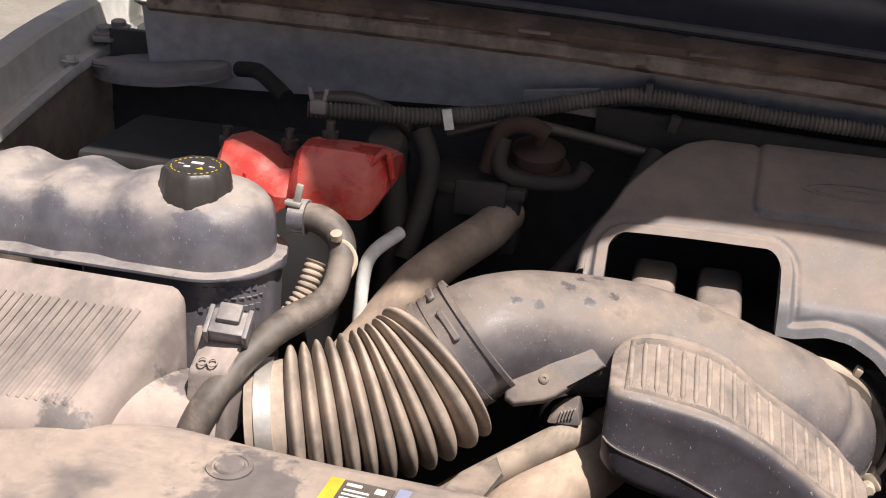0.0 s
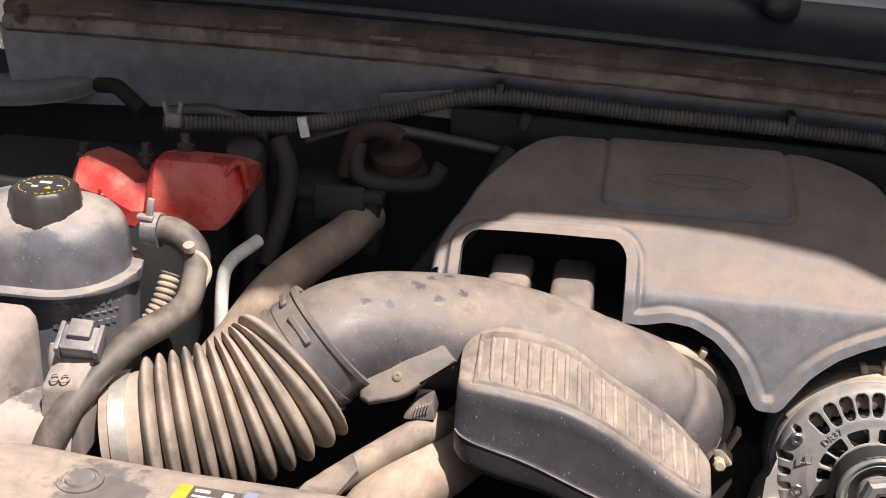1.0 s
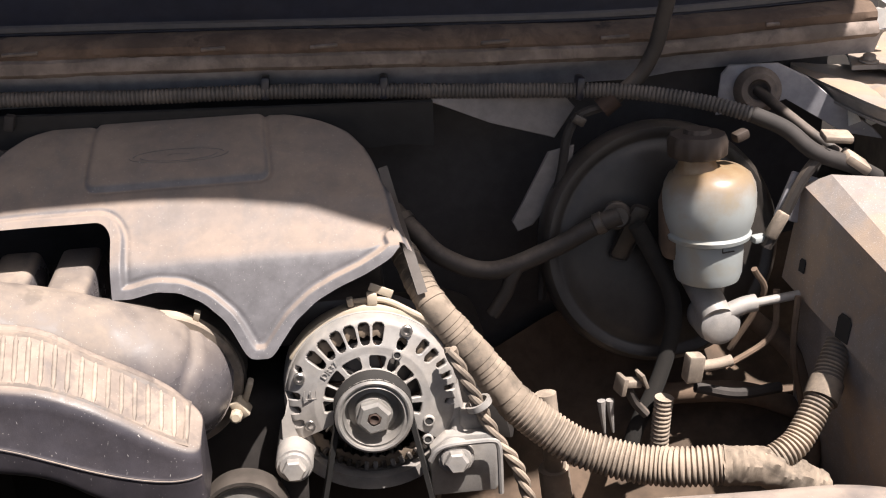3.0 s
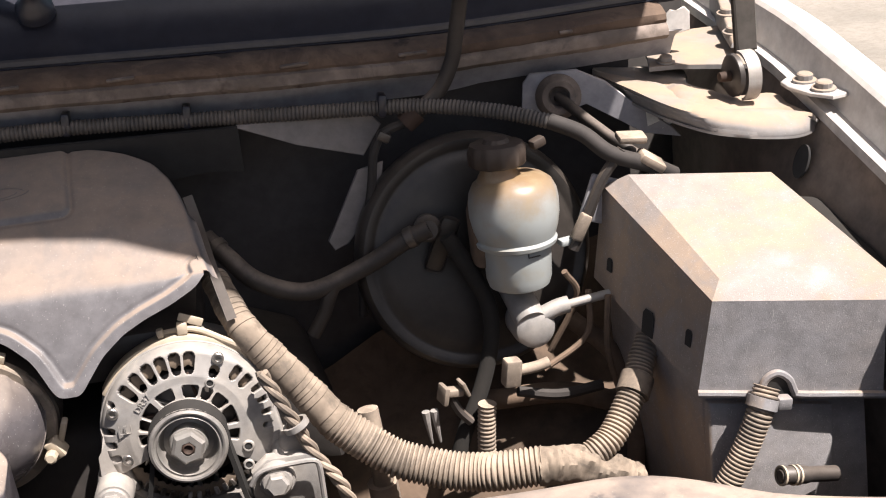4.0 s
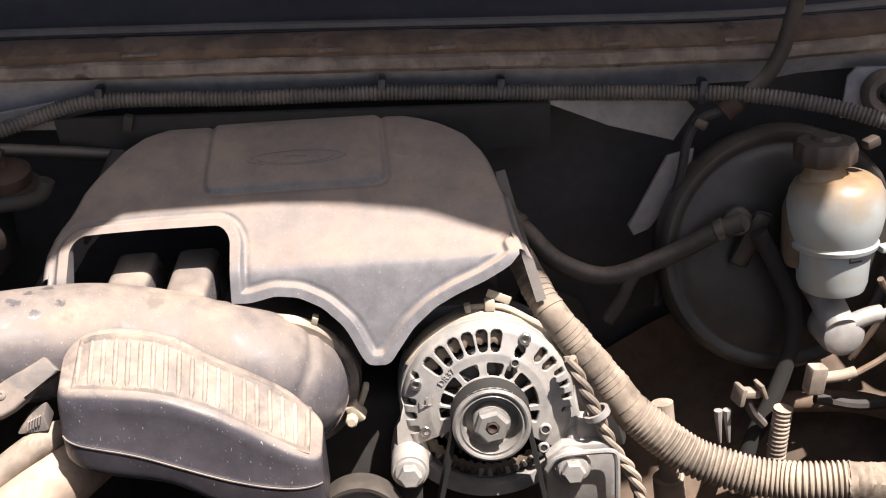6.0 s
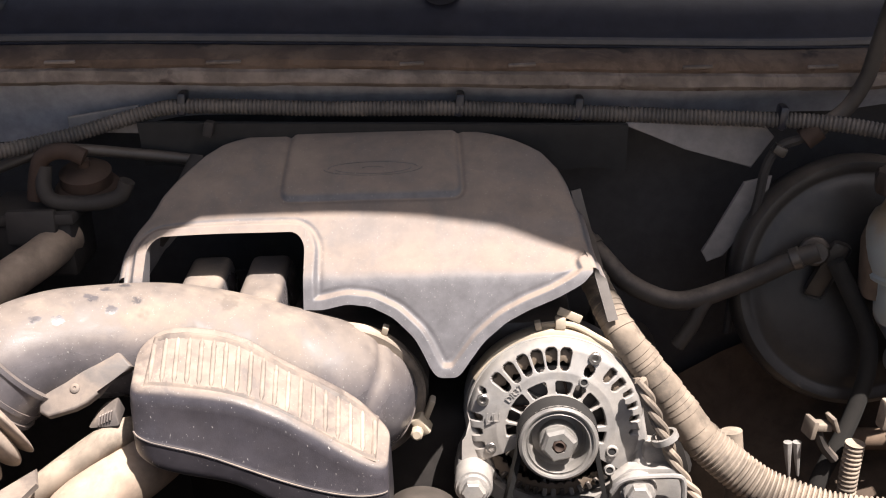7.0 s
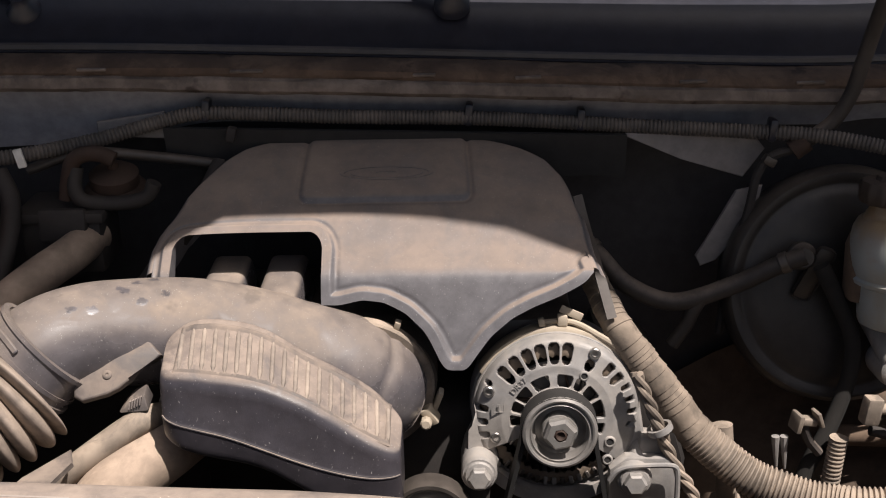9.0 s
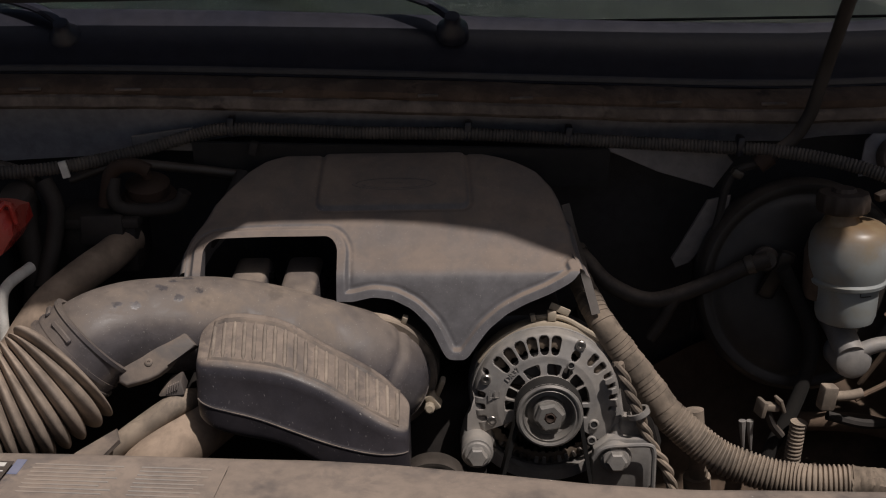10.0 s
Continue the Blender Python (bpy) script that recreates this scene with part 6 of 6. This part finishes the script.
tube(bm, [(-0.528, -0.333, 0.03), (-0.526, -0.335, 0.012), (-0.526, -0.337, -0.005)], lambda u: 0.006 * math.sin(math.pi * (0.12 + 0.76 * u)), 10, 12)
part("latch_stub", bm, M_AIRBOX, air)
maf = thing("air_flow_sensor", (-0.5, -0.35, -0.03), "dusty air flow sensor with a grey connector on the intake", "sensor")
bm = bmesh.new()
hexa(bm, [(-0.524, -0.378, -0.045), (-0.488, -0.378, -0.045), (-0.48, -0.335, -0.03), (-0.524, -0.335, -0.03)], [(-0.522, -0.372, 0.012), (-0.49, -0.372, 0.016), (-0.484, -0.338, 0.034), (-0.52, -0.338, 0.034)], 0.004)
part("housing", bm, M_AIRBOX, maf)
bm = bmesh.new()
cmx = pose(-0.499, -0.345, 0.040, 32, 4, 6)
block(bm, (0.028, 0.022, 0.014), cmx, 0.002)
block(bm, (0.018, 0.016, 0.008), cmx @ pose(0, 0.006, 0.008), 0.0015)
block(bm, (0.004, 0.026, 0.016), cmx @ pose(-0.015, 0, 0), 0.001)
block(bm, (0.004, 0.026, 0.016), cmx @ pose(0.015, 0, 0), 0.001)
part("connector", bm, M_TANK, maf, "grey plastic connector")
for dx in (-0.006, 0.002):
    bm = bmesh.new()
    lathe(bm, [(0.0042, 0), (0.0042, 0.001), (0.003, 0.001), (0.003, 0)], frame_of((-0.505 + dx, -0.368, 0.0195), (0, -0.45, 0.9)), 14)
    part("moulded_ring", bm, M_AIRBOX, maf)

# ---- radiator cover across the front ----
EDGE = [(-0.92, -0.50), (-0.74, -0.462), (-0.637, -0.437), (-0.583, -0.412), (-0.526, -0.394), (-0.466, -0.402), (-0.391, -0.410), (-0.30, -0.4145), (-0.205, -0.423), (-0.08, -0.432), (0.0, -0.442), (0.08, -0.458), (0.16, -0.476), (0.25, -0.488), (0.34, -0.491), (0.42, -0.495), (0.47, -0.496), (0.505, -0.507), (0.538, -0.530), (0.563, -0.550), (0.605, -0.568), (0.65, -0.583), (0.9, -0.60)]
shroud = thing("radiator_cover", (0, -0.6, -0.1), "dusty grey plastic radiator cover with dark wiped stains", "radiator cover")
xs = [-0.92 + 1.82 * i / 130 for i in range(131)]


def shroud_z(x):
    return -0.020


rows = []
for k, (dy, dz) in enumerate(((0.0, -0.03), (0.002, -0.008), (-0.004, -0.001), (-0.012, 0.001), (-0.05, 0.003), (-0.10, 0.004), (-0.2, 0.0), (-0.3, -0.02), (-0.36, -0.08))):
    rows.append([(x, smooth_lerp(EDGE, x) + dy, shroud_z(x) + dz + 0.0012 * noise.noise((x * 7, dy * 9, 1))) for x in xs])
bm = bmesh.new()
sheet(bm, rows, 0.004)
part("panel", bm, M_SHROUD, shroud)
for px, py in ((-0.460, -0.444), (0.1, -0.53), (0.57, -0.60)):
    bm = bmesh.new()
    lathe(bm, [(0.0, 0.0), (0.0165, 0.0), (0.0165, 0.0015), (0.013, 0.002), (0.0125, 0.001), (0.011, 0.001), (0.010, 0.0028), (0, 0.003)], frame_of((px, py, shroud_z(px) + 0.003), (0, -0.04, 1)), 32)
    part("push_pin", bm, M_SHROUD, shroud, "round plastic push pin")


def label_sheet(at, w, h, turn, base, bars, name, text):
    t = thing(name, at, text, "label", "labels")
    m = pose(*at, 2, 0, turn)
    bm = bmesh.new()
    prism(bm, [(-w / 2, -h / 2), (w / 2, -h / 2), (w / 2, h / 2), (-w / 2, h / 2)], 0.0006, m)
    part("backing", bm, base, t)
    for bx0, by0, bw, bh, mt in bars:
        bm = bmesh.new()
        prism(bm, [(bx0, by0), (bx0 + bw, by0), (bx0 + bw, by0 + bh), (bx0, by0 + bh)], 0.0004, m @ pose(0, 0, 0.0004))
        part("print_bar", bm, mt, t)


label_sheet((-0.3665, -0.458, shroud_z(-0.35) + 0.0058), 0.046, 0.035, -5, M_BLACK, [(-0.023, -0.017, 0.010, 0.034, M_YELLOW), (-0.010, 0.011, 0.011, 0.003, M_WHITE), (0.011, 0.0085, 0.007, 0.006, M_WHITE), (-0.010, 0.005, 0.018, 0.002, M_WHITE), (-0.010, 0.0005, 0.030, 0.0018, M_WHITE), (-0.010, -0.004, 0.026, 0.0018, M_WHITE), (-0.010, -0.0085, 0.029, 0.0018, M_WHITE), (-0.010, -0.013, 0.024, 0.0018, M_WHITE)], "warning_label", "black and yellow warning label on the radiator cover")
label_sheet((-0.247, -0.4785, shroud_z(-0.24) + 0.0062), 0.19, 0.06, -5, M_SHROUD, [(-0.095, 0.006, 0.009, 0.023, M_BLUE)] + [(-0.076, 0.022 - 0.006 * i, 0.08 - 0.006 * (i % 3), 0.002, M_FADED) for i in range(8)] + [(0.02, 0.022 - 0.006 * i, 0.062 - 0.008 * (i % 2), 0.002, M_FADED) for i in range(8)], "information_label", "faded grey information label on the radiator cover")

# ---- bracket and pipes before the duct ----
brk = thing("duct_bracket", (-0.265, -0.26, -0.06), "dusty beige plastic bracket with a screw beside the duct", "bracket", "brackets")
bmx = frame_of((-0.262, -0.270, -0.007), (0.05, -0.75, 0.65))
bm = bmesh.new()
prism(bm, [(-0.0286, 0.0082), (-0.0206, 0.0136), (0.0045, 0.0265), (0.0295, 0.0379), (0.0339, 0.0358), (0.0472, 0.0209), (0.0382, 0.0159), (0.0292, 0.0124), (0.0186, -0.0012), (0.009, -0.0085), (-0.0012, -0.0135), (-0.0231, -0.0189), (-0.031, -0.0143), (-0.0318, -0.002)], 0.009, bmx, 0.0025, 3)
part("plate", bm, M_RIB, brk)
bm = bmesh.new()
lathe(bm, [(0, 0), (0.0042, 0), (0.0042, 0.0012), (0.003, 0.002), (0.0015, 0.002), (0.0012, 0.001), (0, 0.001)], bmx @ pose(-0.0015, 0.0045, 0), 16)
part("screw", bm, M_RIB, brk)
bm = bmesh.new()
hexa(bm, [(-0.259, -0.268, -0.043), (-0.230, -0.268, -0.041), (-0.230, -0.246, -0.036), (-0.256, -0.246, -0.038)], [(-0.250, -0.262, -0.033), (-0.234, -0.262, -0.027), (-0.234, -0.248, -0.022), (-0.246, -0.248, -0.027)], 0.002)
part("foot", bm, M_RIB, brk)
for i in range(5):
    bm = bmesh.new()
    block(bm, (0.0012, 0.004, 0.008), pose(-0.2475 + 0.0026 * i, -0.2660, -0.0355 + 0.0012 * i, -10, 12, 0))
    part("rib", bm, M_AIRBOX, brk)
tab = thing("shroud_tab", (-0.33, -0.36, -0.054), "pale dusty plastic tab under the radiator cover edge", "bracket", "brackets")
bm = bmesh.new()
prism(bm, [(-0.332, -0.440), (-0.327, -0.383), (-0.3195, -0.356), (-0.291, -0.308), (-0.2815, -0.333), (-0.300, -0.400), (-0.300, -0.440)], 0.004, pose(0, 0, -0.055), 0.0015, 1)
part("plate", bm, M_RIB, tab)
lp = thing("coolant_pipe", (-0.28, -0.28, -0.14), "dusty beige coolant pipe below the intake duct", "pipe", "pipes")
bm = bmesh.new()
tube(bm, [(-0.222, -0.235, -0.062), (-0.240, -0.262, -0.054), (-0.28, -0.282, -0.075), (-0.318, -0.29, -0.102), (-0.36, -0.295, -0.135)], 0.0125, 16, 30)
part("pipe", bm, M_CONDUIT, lp)
rh = thing("radiator_hose", (-0.27, -0.27, -0.2), "thick dusty radiator hose below the bracket", "hose", "hoses")
bm = bmesh.new()
tube(bm, [(-0.20, -0.20, -0.085), (-0.222, -0.245, -0.088), (-0.258, -0.285, -0.105), (-0.285, -0.32, -0.14), (-0.30, -0.35, -0.2)], 0.031, 24, 40)
part("hose", bm, M_PIPE, rh)
ref = thing("suction_pipe", (-0.39, -0.16, -0.06), "thick beige pipe rising behind the bellows into the shade", "pipe", "pipes")
bm = bmesh.new()
tube(bm, [(-0.455, -0.225, -0.06), (-0.425, -0.205, -0.022), (-0.395, -0.18, 0.020), (-0.368, -0.135, 0.038), (-0.345, -0.09, 0.047), (-0.335, -0.04, 0.05)], 0.0195, 20, 40)
part("pipe", bm, M_PIPE, ref)
wp = thing("thin_pipe", (-0.437, -0.2, -0.1), "thin pale metal pipe standing behind the tank hose", "pipe", "pipes")
bm = bmesh.new()
tube(bm, [(-0.439, -0.205, -0.09), (-0.436, -0.2, -0.02), (-0.434, -0.195, 0.032), (-0.429, -0.185, 0.050), (-0.414, -0.15, 0.058)], 0.0062, 12, 40)
part("pipe", bm, M_WHITE, wp)

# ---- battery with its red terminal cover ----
# case and lid in one even near-black, so they barely show
bat = thing("battery", (-0.62, -0.1, -0.12), "near-black battery in the rear corner of the bay", "battery")
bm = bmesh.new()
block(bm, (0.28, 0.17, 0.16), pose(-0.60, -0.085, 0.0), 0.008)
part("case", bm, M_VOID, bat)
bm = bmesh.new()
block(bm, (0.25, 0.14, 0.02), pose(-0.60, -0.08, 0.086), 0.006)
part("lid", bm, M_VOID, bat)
red = thing("terminal_cover", (-0.5, -0.15, 0.06), "shiny red plastic battery terminal cover, crumpled on top", "terminal cover")
RED = [(-0.583, 0.092, 0.112, -0.168), (-0.576, 0.086, 0.126, -0.170), (-0.568, 0.083, 0.129, -0.171), (-0.555, 0.080, 0.125, -0.172), (-0.540, 0.074, 0.119, -0.172), (-0.524, 0.069, 0.107, -0.170), (-0.514, 0.068, 0.108, -0.168), (-0.508, 0.069, 0.126, -0.173), (-0.502, 0.070, 0.133, -0.176), (-0.47, 0.071, 0.132, -0.173), (-0.446, 0.072, 0.130, -0.169), (-0.438, 0.078, 0.127, -0.163), (-0.428, 0.095, 0.119, -0.152)]
rings = []
for x, z0, z1, yf in RED:
    wob = 0.003 * noise.noise((x * 60, 3, 1))
    rings.append([(x, yf + wob, z0), (x, yf - 0.002 + wob, (z0 + z1) / 2 - 0.004), (x, yf + 0.004, z1 - 0.012 + wob), (x, yf + 0.012, z1 - 0.001), (x, yf + 0.03, z1 + wob), (x, yf + 0.06, z1 - 0.006), (x, yf + 0.066, z0), (x, yf + 0.03, z0 - 0.002)])
bm = bmesh.new()
loft(bm, rings)
part("cover", bm, M_RED, red, sharp=28)
for w, h in ((0.012, 0.003), (0.003, 0.012)):
    bm = bmesh.new()
    block(bm, (w, 0.002, h), pose(-0.552, -0.1745, 0.098, 0, 12, 0), 0.0005, 1)
    part("plus_mark", bm, M_RED, red)
bm = bmesh.new()
tube(bm, [(-0.446, -0.155, 0.115), (-0.43, -0.15, 0.132), (-0.424, -0.148, 0.108)], 0.006, 8, 12, 0.5)
part("curled_edge", bm, M_RED, red)
for x, z in ((-0.528, 0.13), (-0.49, 0.142), (-0.588, 0.125)):
    bm = bmesh.new()
    lathe(bm, [(0, 0), (0.008, 0), (0.008, 0.008), (0.0045, 0.009), (0.0045, 0.018), (0, 0.019)], frame_of((x, -0.12, z - 0.016), (0, 0, 1)), 12)
    tagged(part("terminal_bolt", bm, M_DARK_STEEL), "dark terminal bolt on the battery", "bolt", "terminal bolts")

# ---- wiring and small parts along the cowl ----
cw = thing("cowl_conduit", (0, 0.02, 0.15), "long black corrugated conduit strapped along the cowl", "conduit", "conduits")
CW = [(-0.52, -0.095, 0.145), (-0.46, -0.075, 0.143), (-0.40, -0.052, 0.142), (-0.33, -0.01, 0.146), (-0.262, 0.015, 0.159), (-0.212, 0.018, 0.166), (-0.068, 0.018, 0.159), (0.065, 0.018, 0.155), (0.185, 0.018, 0.147), (0.275, 0.015, 0.141), (0.36, 0.0, 0.139), (0.43, -0.02, 0.138), (0.50, -0.05, 0.130), (0.55, -0.075, 0.118)]
bm = ribbed(CW, 0.0082, 0.0042, 0.18, 12)
part("ribbed_tube", bm, M_CONDUIT_GREY, cw)
for x, y, z in ((-0.216, 0.018, 0.166), (0.066, 0.018, 0.156), (0.186, 0.018, 0.148), (0.385, -0.008, 0.139)):
    bm = bmesh.new()
    block(bm, (0.009, 0.020, 0.024), pose(x, y + 0.003, z + 0.003, 0, 6, 0), 0.003)
    part("strap", bm, M_COWL, cw, "black plastic strap")
bm = bmesh.new()
block(bm, (0.009, 0.004, 0.020), pose(-0.394, -0.062, 0.142, 0, -12, 0), 0.001)
part("tag", bm, M_WHITE, cw, "pale paper tag on the conduit")
bm = bmesh.new()
tube(bm, [(0.545, -0.073, 0.120), (0.575, -0.085, 0.106), (0.60, -0.1, 0.085), (0.64, -0.1, 0.068), (0.67, -0.09, 0.05)], 0.0085, 12, 24)
part("taped_end", bm, M_CONDUIT_DARK, cw, "taped end of the conduit")

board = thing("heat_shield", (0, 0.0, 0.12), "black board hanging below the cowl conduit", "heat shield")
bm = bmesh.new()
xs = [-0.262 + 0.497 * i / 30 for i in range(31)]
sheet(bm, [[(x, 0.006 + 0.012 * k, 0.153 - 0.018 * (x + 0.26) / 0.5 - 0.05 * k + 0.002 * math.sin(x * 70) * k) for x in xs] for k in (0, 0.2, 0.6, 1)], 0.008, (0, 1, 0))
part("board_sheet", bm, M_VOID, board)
bm = bmesh.new()
block(bm, (0.010, 0.012, 0.016), pose(-0.188, 0.003, 0.146, 0, 15, 0), 0.002)
part("clip", bm, M_CONDUIT_DARK, board)
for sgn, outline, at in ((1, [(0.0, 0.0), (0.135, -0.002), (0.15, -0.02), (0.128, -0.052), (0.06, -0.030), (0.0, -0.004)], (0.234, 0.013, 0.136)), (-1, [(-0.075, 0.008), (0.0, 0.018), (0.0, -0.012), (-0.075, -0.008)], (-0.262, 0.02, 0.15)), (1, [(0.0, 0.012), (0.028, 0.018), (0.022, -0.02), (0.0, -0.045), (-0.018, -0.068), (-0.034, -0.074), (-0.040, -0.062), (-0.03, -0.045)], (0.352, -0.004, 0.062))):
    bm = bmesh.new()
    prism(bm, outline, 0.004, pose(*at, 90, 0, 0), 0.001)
    tagged(part("body_bracket", bm, M_BRACKET), "white painted sheet metal bracket on the firewall, darkened for shade", "bracket", "brackets")
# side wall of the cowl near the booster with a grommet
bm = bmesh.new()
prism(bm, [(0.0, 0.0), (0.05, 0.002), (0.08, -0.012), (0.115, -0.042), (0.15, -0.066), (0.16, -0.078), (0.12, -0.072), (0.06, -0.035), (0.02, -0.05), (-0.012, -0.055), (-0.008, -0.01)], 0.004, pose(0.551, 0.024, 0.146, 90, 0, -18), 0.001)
tagged(part("cowl_corner", bm, M_PAINT_BAY), "white painted corner panel of the cowl, darkened for shade", "panel", kind="structure")
grom = thing("grommet", (0.573, -0.002, 0.12), "round dark rubber grommet in the cowl corner", "grommet")
bm = bmesh.new()
lathe(bm, [(0.010, 0.002), (0.012, 0.010), (0.018, 0.010), (0.024, 0.004), (0.025, -0.004), (0.0, -0.004)], frame_of((0.574, -0.004, 0.125), (-0.2, -1, 0.2)), 32)
part("ring", bm, M_LIP, grom)
bm = bmesh.new()
tube(bm, [(0.574, -0.002, 0.125), (0.59, -0.04, 0.11), (0.62, -0.08, 0.085), (0.655, -0.1, 0.06)], 0.006, 10, 20)
part("cable", bm, M_RUBBER, grom)

wash = thing("washer_hose", (0.43, -0.03, 0.15), "dirty rubber washer hose rising to the hood", "hose", "hoses")
bm = bmesh.new()
tube(bm, [(0.405, -0.028, 0.128), (0.420, -0.03, 0.141), (0.438, -0.032, 0.157), (0.452, -0.035, 0.185), (0.458, -0.04, 0.215), (0.464, -0.05, 0.255), (0.468, -0.09, 0.33), (0.47, -0.16, 0.44)], 0.0080, 12, 60)
part("hose", bm, M_RUBBER, wash)
bm = bmesh.new()
tube(bm, [(0.398, -0.029, 0.124), (0.412, -0.029, 0.135)], 0.0115, 12, 5)
part("joint", bm, M_RUST, wash, "rusty brown joint")
bm = bmesh.new()
tube(bm, [(0.398, -0.03, 0.126), (0.375, -0.03, 0.118), (0.362, -0.032, 0.098), (0.355, -0.034, 0.06), (0.338, -0.036, -0.01), (0.33, -0.04, -0.08)], 0.005, 8, 40)
part("tail", bm, M_CONDUIT_DARK, wash)
bm = bmesh.new()
block(bm, (0.014, 0.012, 0.010), pose(0.374, -0.032, 0.115, 0, 30, 0), 0.002)
part("fitting", bm, M_DARK_STEEL, wash)
gear = thing("harness_plug", (0.62, -0.1, 0.03), "pale plastic wiring plug behind the fuse box", "plug", "plugs")
bm = bmesh.new()
tube(bm, [(0.612, -0.1, 0.088), (0.59, -0.1, 0.06), (0.572, -0.1, 0.02), (0.556, -0.1, -0.012)], 0.006, 8, 16)
part("cable", bm, M_RUBBER, gear)
bm = bmesh.new()
block(bm, (0.012, 0.012, 0.03), pose(0.565, -0.102, 0.012, 0, 28, 0), 0.003)
part("plug_body", bm, M_CONDUIT, gear)
bm = bmesh.new()
block(bm, (0.030, 0.02, 0.008), pose(0.625, -0.09, 0.096, 10, 6, 0), 0.003)
block(bm, (0.03, 0.022, 0.010), pose(0.642, -0.1, 0.072, 10, 35, 0), 0.003)
part("bracket", bm, M_CONDUIT, gear)
bm = bmesh.new()
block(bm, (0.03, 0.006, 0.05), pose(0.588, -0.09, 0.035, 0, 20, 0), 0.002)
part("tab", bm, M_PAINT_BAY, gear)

# white pieces added as sun patches on the cowl corner
for at, o in (((0.668, -0.02, 0.083), [(0.0, 0.0), (0.014, 0.004), (0.010, 0.012), (0.0, 0.020)]), ((0.684, -0.02, 0.078), [(0.0, 0.0), (0.026, 0.010), (0.028, 0.016), (0.004, 0.013)])):
    bm = bmesh.new()
    prism(bm, o, 0.002, pose(*at, 72, 0, 0), 0.0005)
    tagged(part("sun_patch", bm, M_WHITE), "white piece painted as a sun patch below the hinge", "paper", "paper scraps")

# shaded clutter behind the battery side
hv = thing("heater_valve_block", (-0.36, -0.05, 0.0), "dirty brown heater block on the firewall", "heater block")
bm = bmesh.new()
block(bm, (0.085, 0.07, 0.06), pose(-0.362, -0.03, 0.045), 0.006)
block(bm, (0.095, 0.08, 0.012), pose(-0.362, -0.03, 0.078), 0.003)
part("housing", bm, M_BLOCK, hv)
bm = bmesh.new()
lathe(bm, [(0, 0), (0.031, 0), (0.033, 0.004), (0.030, 0.008), (0.026, 0.010), (0.026, 0.022), (0.018, 0.028), (0.006, 0.029), (0.006, 0.036), (0, 0.036)], frame_of((-0.312, -0.02, 0.092), (0.05, -0.25, 1)), 28)
part("rusty_cap", bm, M_RUST, hv, "rusty brown cap")
bm = bmesh.new()
tube(bm, [(-0.356, -0.050, 0.094), (-0.351, -0.050, 0.116), (-0.345, -0.050, 0.133), (-0.334, -0.050, 0.141), (-0.316, -0.050, 0.142), (-0.301, -0.050, 0.135)], 0.0085, 12, 30)
part("rusty_pipe", bm, M_RUST, hv, "rusty brown bent pipe")
bm = bmesh.new()
block(bm, (0.05, 0.012, 0.035), pose(-0.357, -0.068, 0.071, -8, 0, 0), 0.004)
part("cover_plate", bm, M_BLOCK, hv, "dull brown cover plate")
bm = bmesh.new()
tube(bm, [(-0.342, -0.05, 0.128), (-0.344, -0.055, 0.105), (-0.334, -0.055, 0.092), (-0.3, -0.05, 0.088), (-0.272, -0.05, 0.094), (-0.262, -0.05, 0.11)], 0.008, 10, 40)
part("bent_pipe", bm, M_BLOCK, hv, "dull bent pipe")
for pts, r, mt, label in (
        ([(-0.42, -0.06, 0.128), (-0.407, -0.07, 0.10), (-0.408, -0.09, 0.065), (-0.416, -0.12, 0.02)], 0.010, M_BLOCK, "dusty dark heater hose behind the engine"),
        ([(-0.445, -0.06, 0.11), (-0.44, -0.08, 0.08), (-0.43, -0.1, 0.02), (-0.44, -0.12, -0.06)], 0.014, M_BLOCK, "thick grimy hose in the shade"),
        ([(-0.622, 0.000, 0.151), (-0.596, -0.020, 0.156), (-0.575, -0.040, 0.152), (-0.554, -0.055, 0.143)], 0.008, M_DULL_BLACK, "short black hose beside the hinge"),
        ([(-0.52, -0.08, 0.150), (-0.48, -0.07, 0.152), (-0.44, -0.06, 0.136), (-0.43, -0.05, 0.12)], 0.008, M_BLACK, "black cable loop on the cowl wall"),
        ([(-0.2, 0.0, 0.115), (-0.225, -0.04, 0.07), (-0.265, -0.07, 0.02), (-0.30, -0.09, -0.03)], 0.011, M_BLOCK, "dark heater hose beside the engine cover"),
        ([(-0.40, -0.03, 0.12), (-0.34, -0.02, 0.135), (-0.26, 0.0, 0.122), (-0.2, 0.01, 0.11)], 0.006, M_BLACK, "thin black cable on the firewall")):
    t = thing("heater_hose", pts[0], label, "hose", "hoses")
    bm = bmesh.new()
    tube(bm, pts, r, 12, 36)
    part("hose", bm, mt, t)
bm = bmesh.new()
block(bm, (0.016, 0.008, 0.014), pose(-0.508, -0.1, 0.150), 0.003)
for k in (-1, 1):
    block(bm, (0.004, 0.006, 0.012), pose(-0.508 + 0.007 * k, -0.1, 0.162, 0, 12 * k, 0), 0.001)
tagged(part("cable_clip", bm, M_BRACKET), "dusty metal cable clip above the battery", "clip")
bm = bmesh.new()
lathe(bm, [(0, 0), (0.02, 0.0), (0.02, 0.03), (0.016, 0.036), (0, 0.036)], frame_of((-0.45, -0.05, 0.09), (0, -0.6, 0.8)), 20)
tagged(part("pressure_switch", bm, M_BLACK), "small black pressure switch on the firewall", "switch")
for t, shift in ((wash, (0.008, 0.016, -0.004)), (grom, (0.004, 0.012, -0.004))):
    t.matrix_basis = Matrix.Translation(shift) @ t.matrix_basis
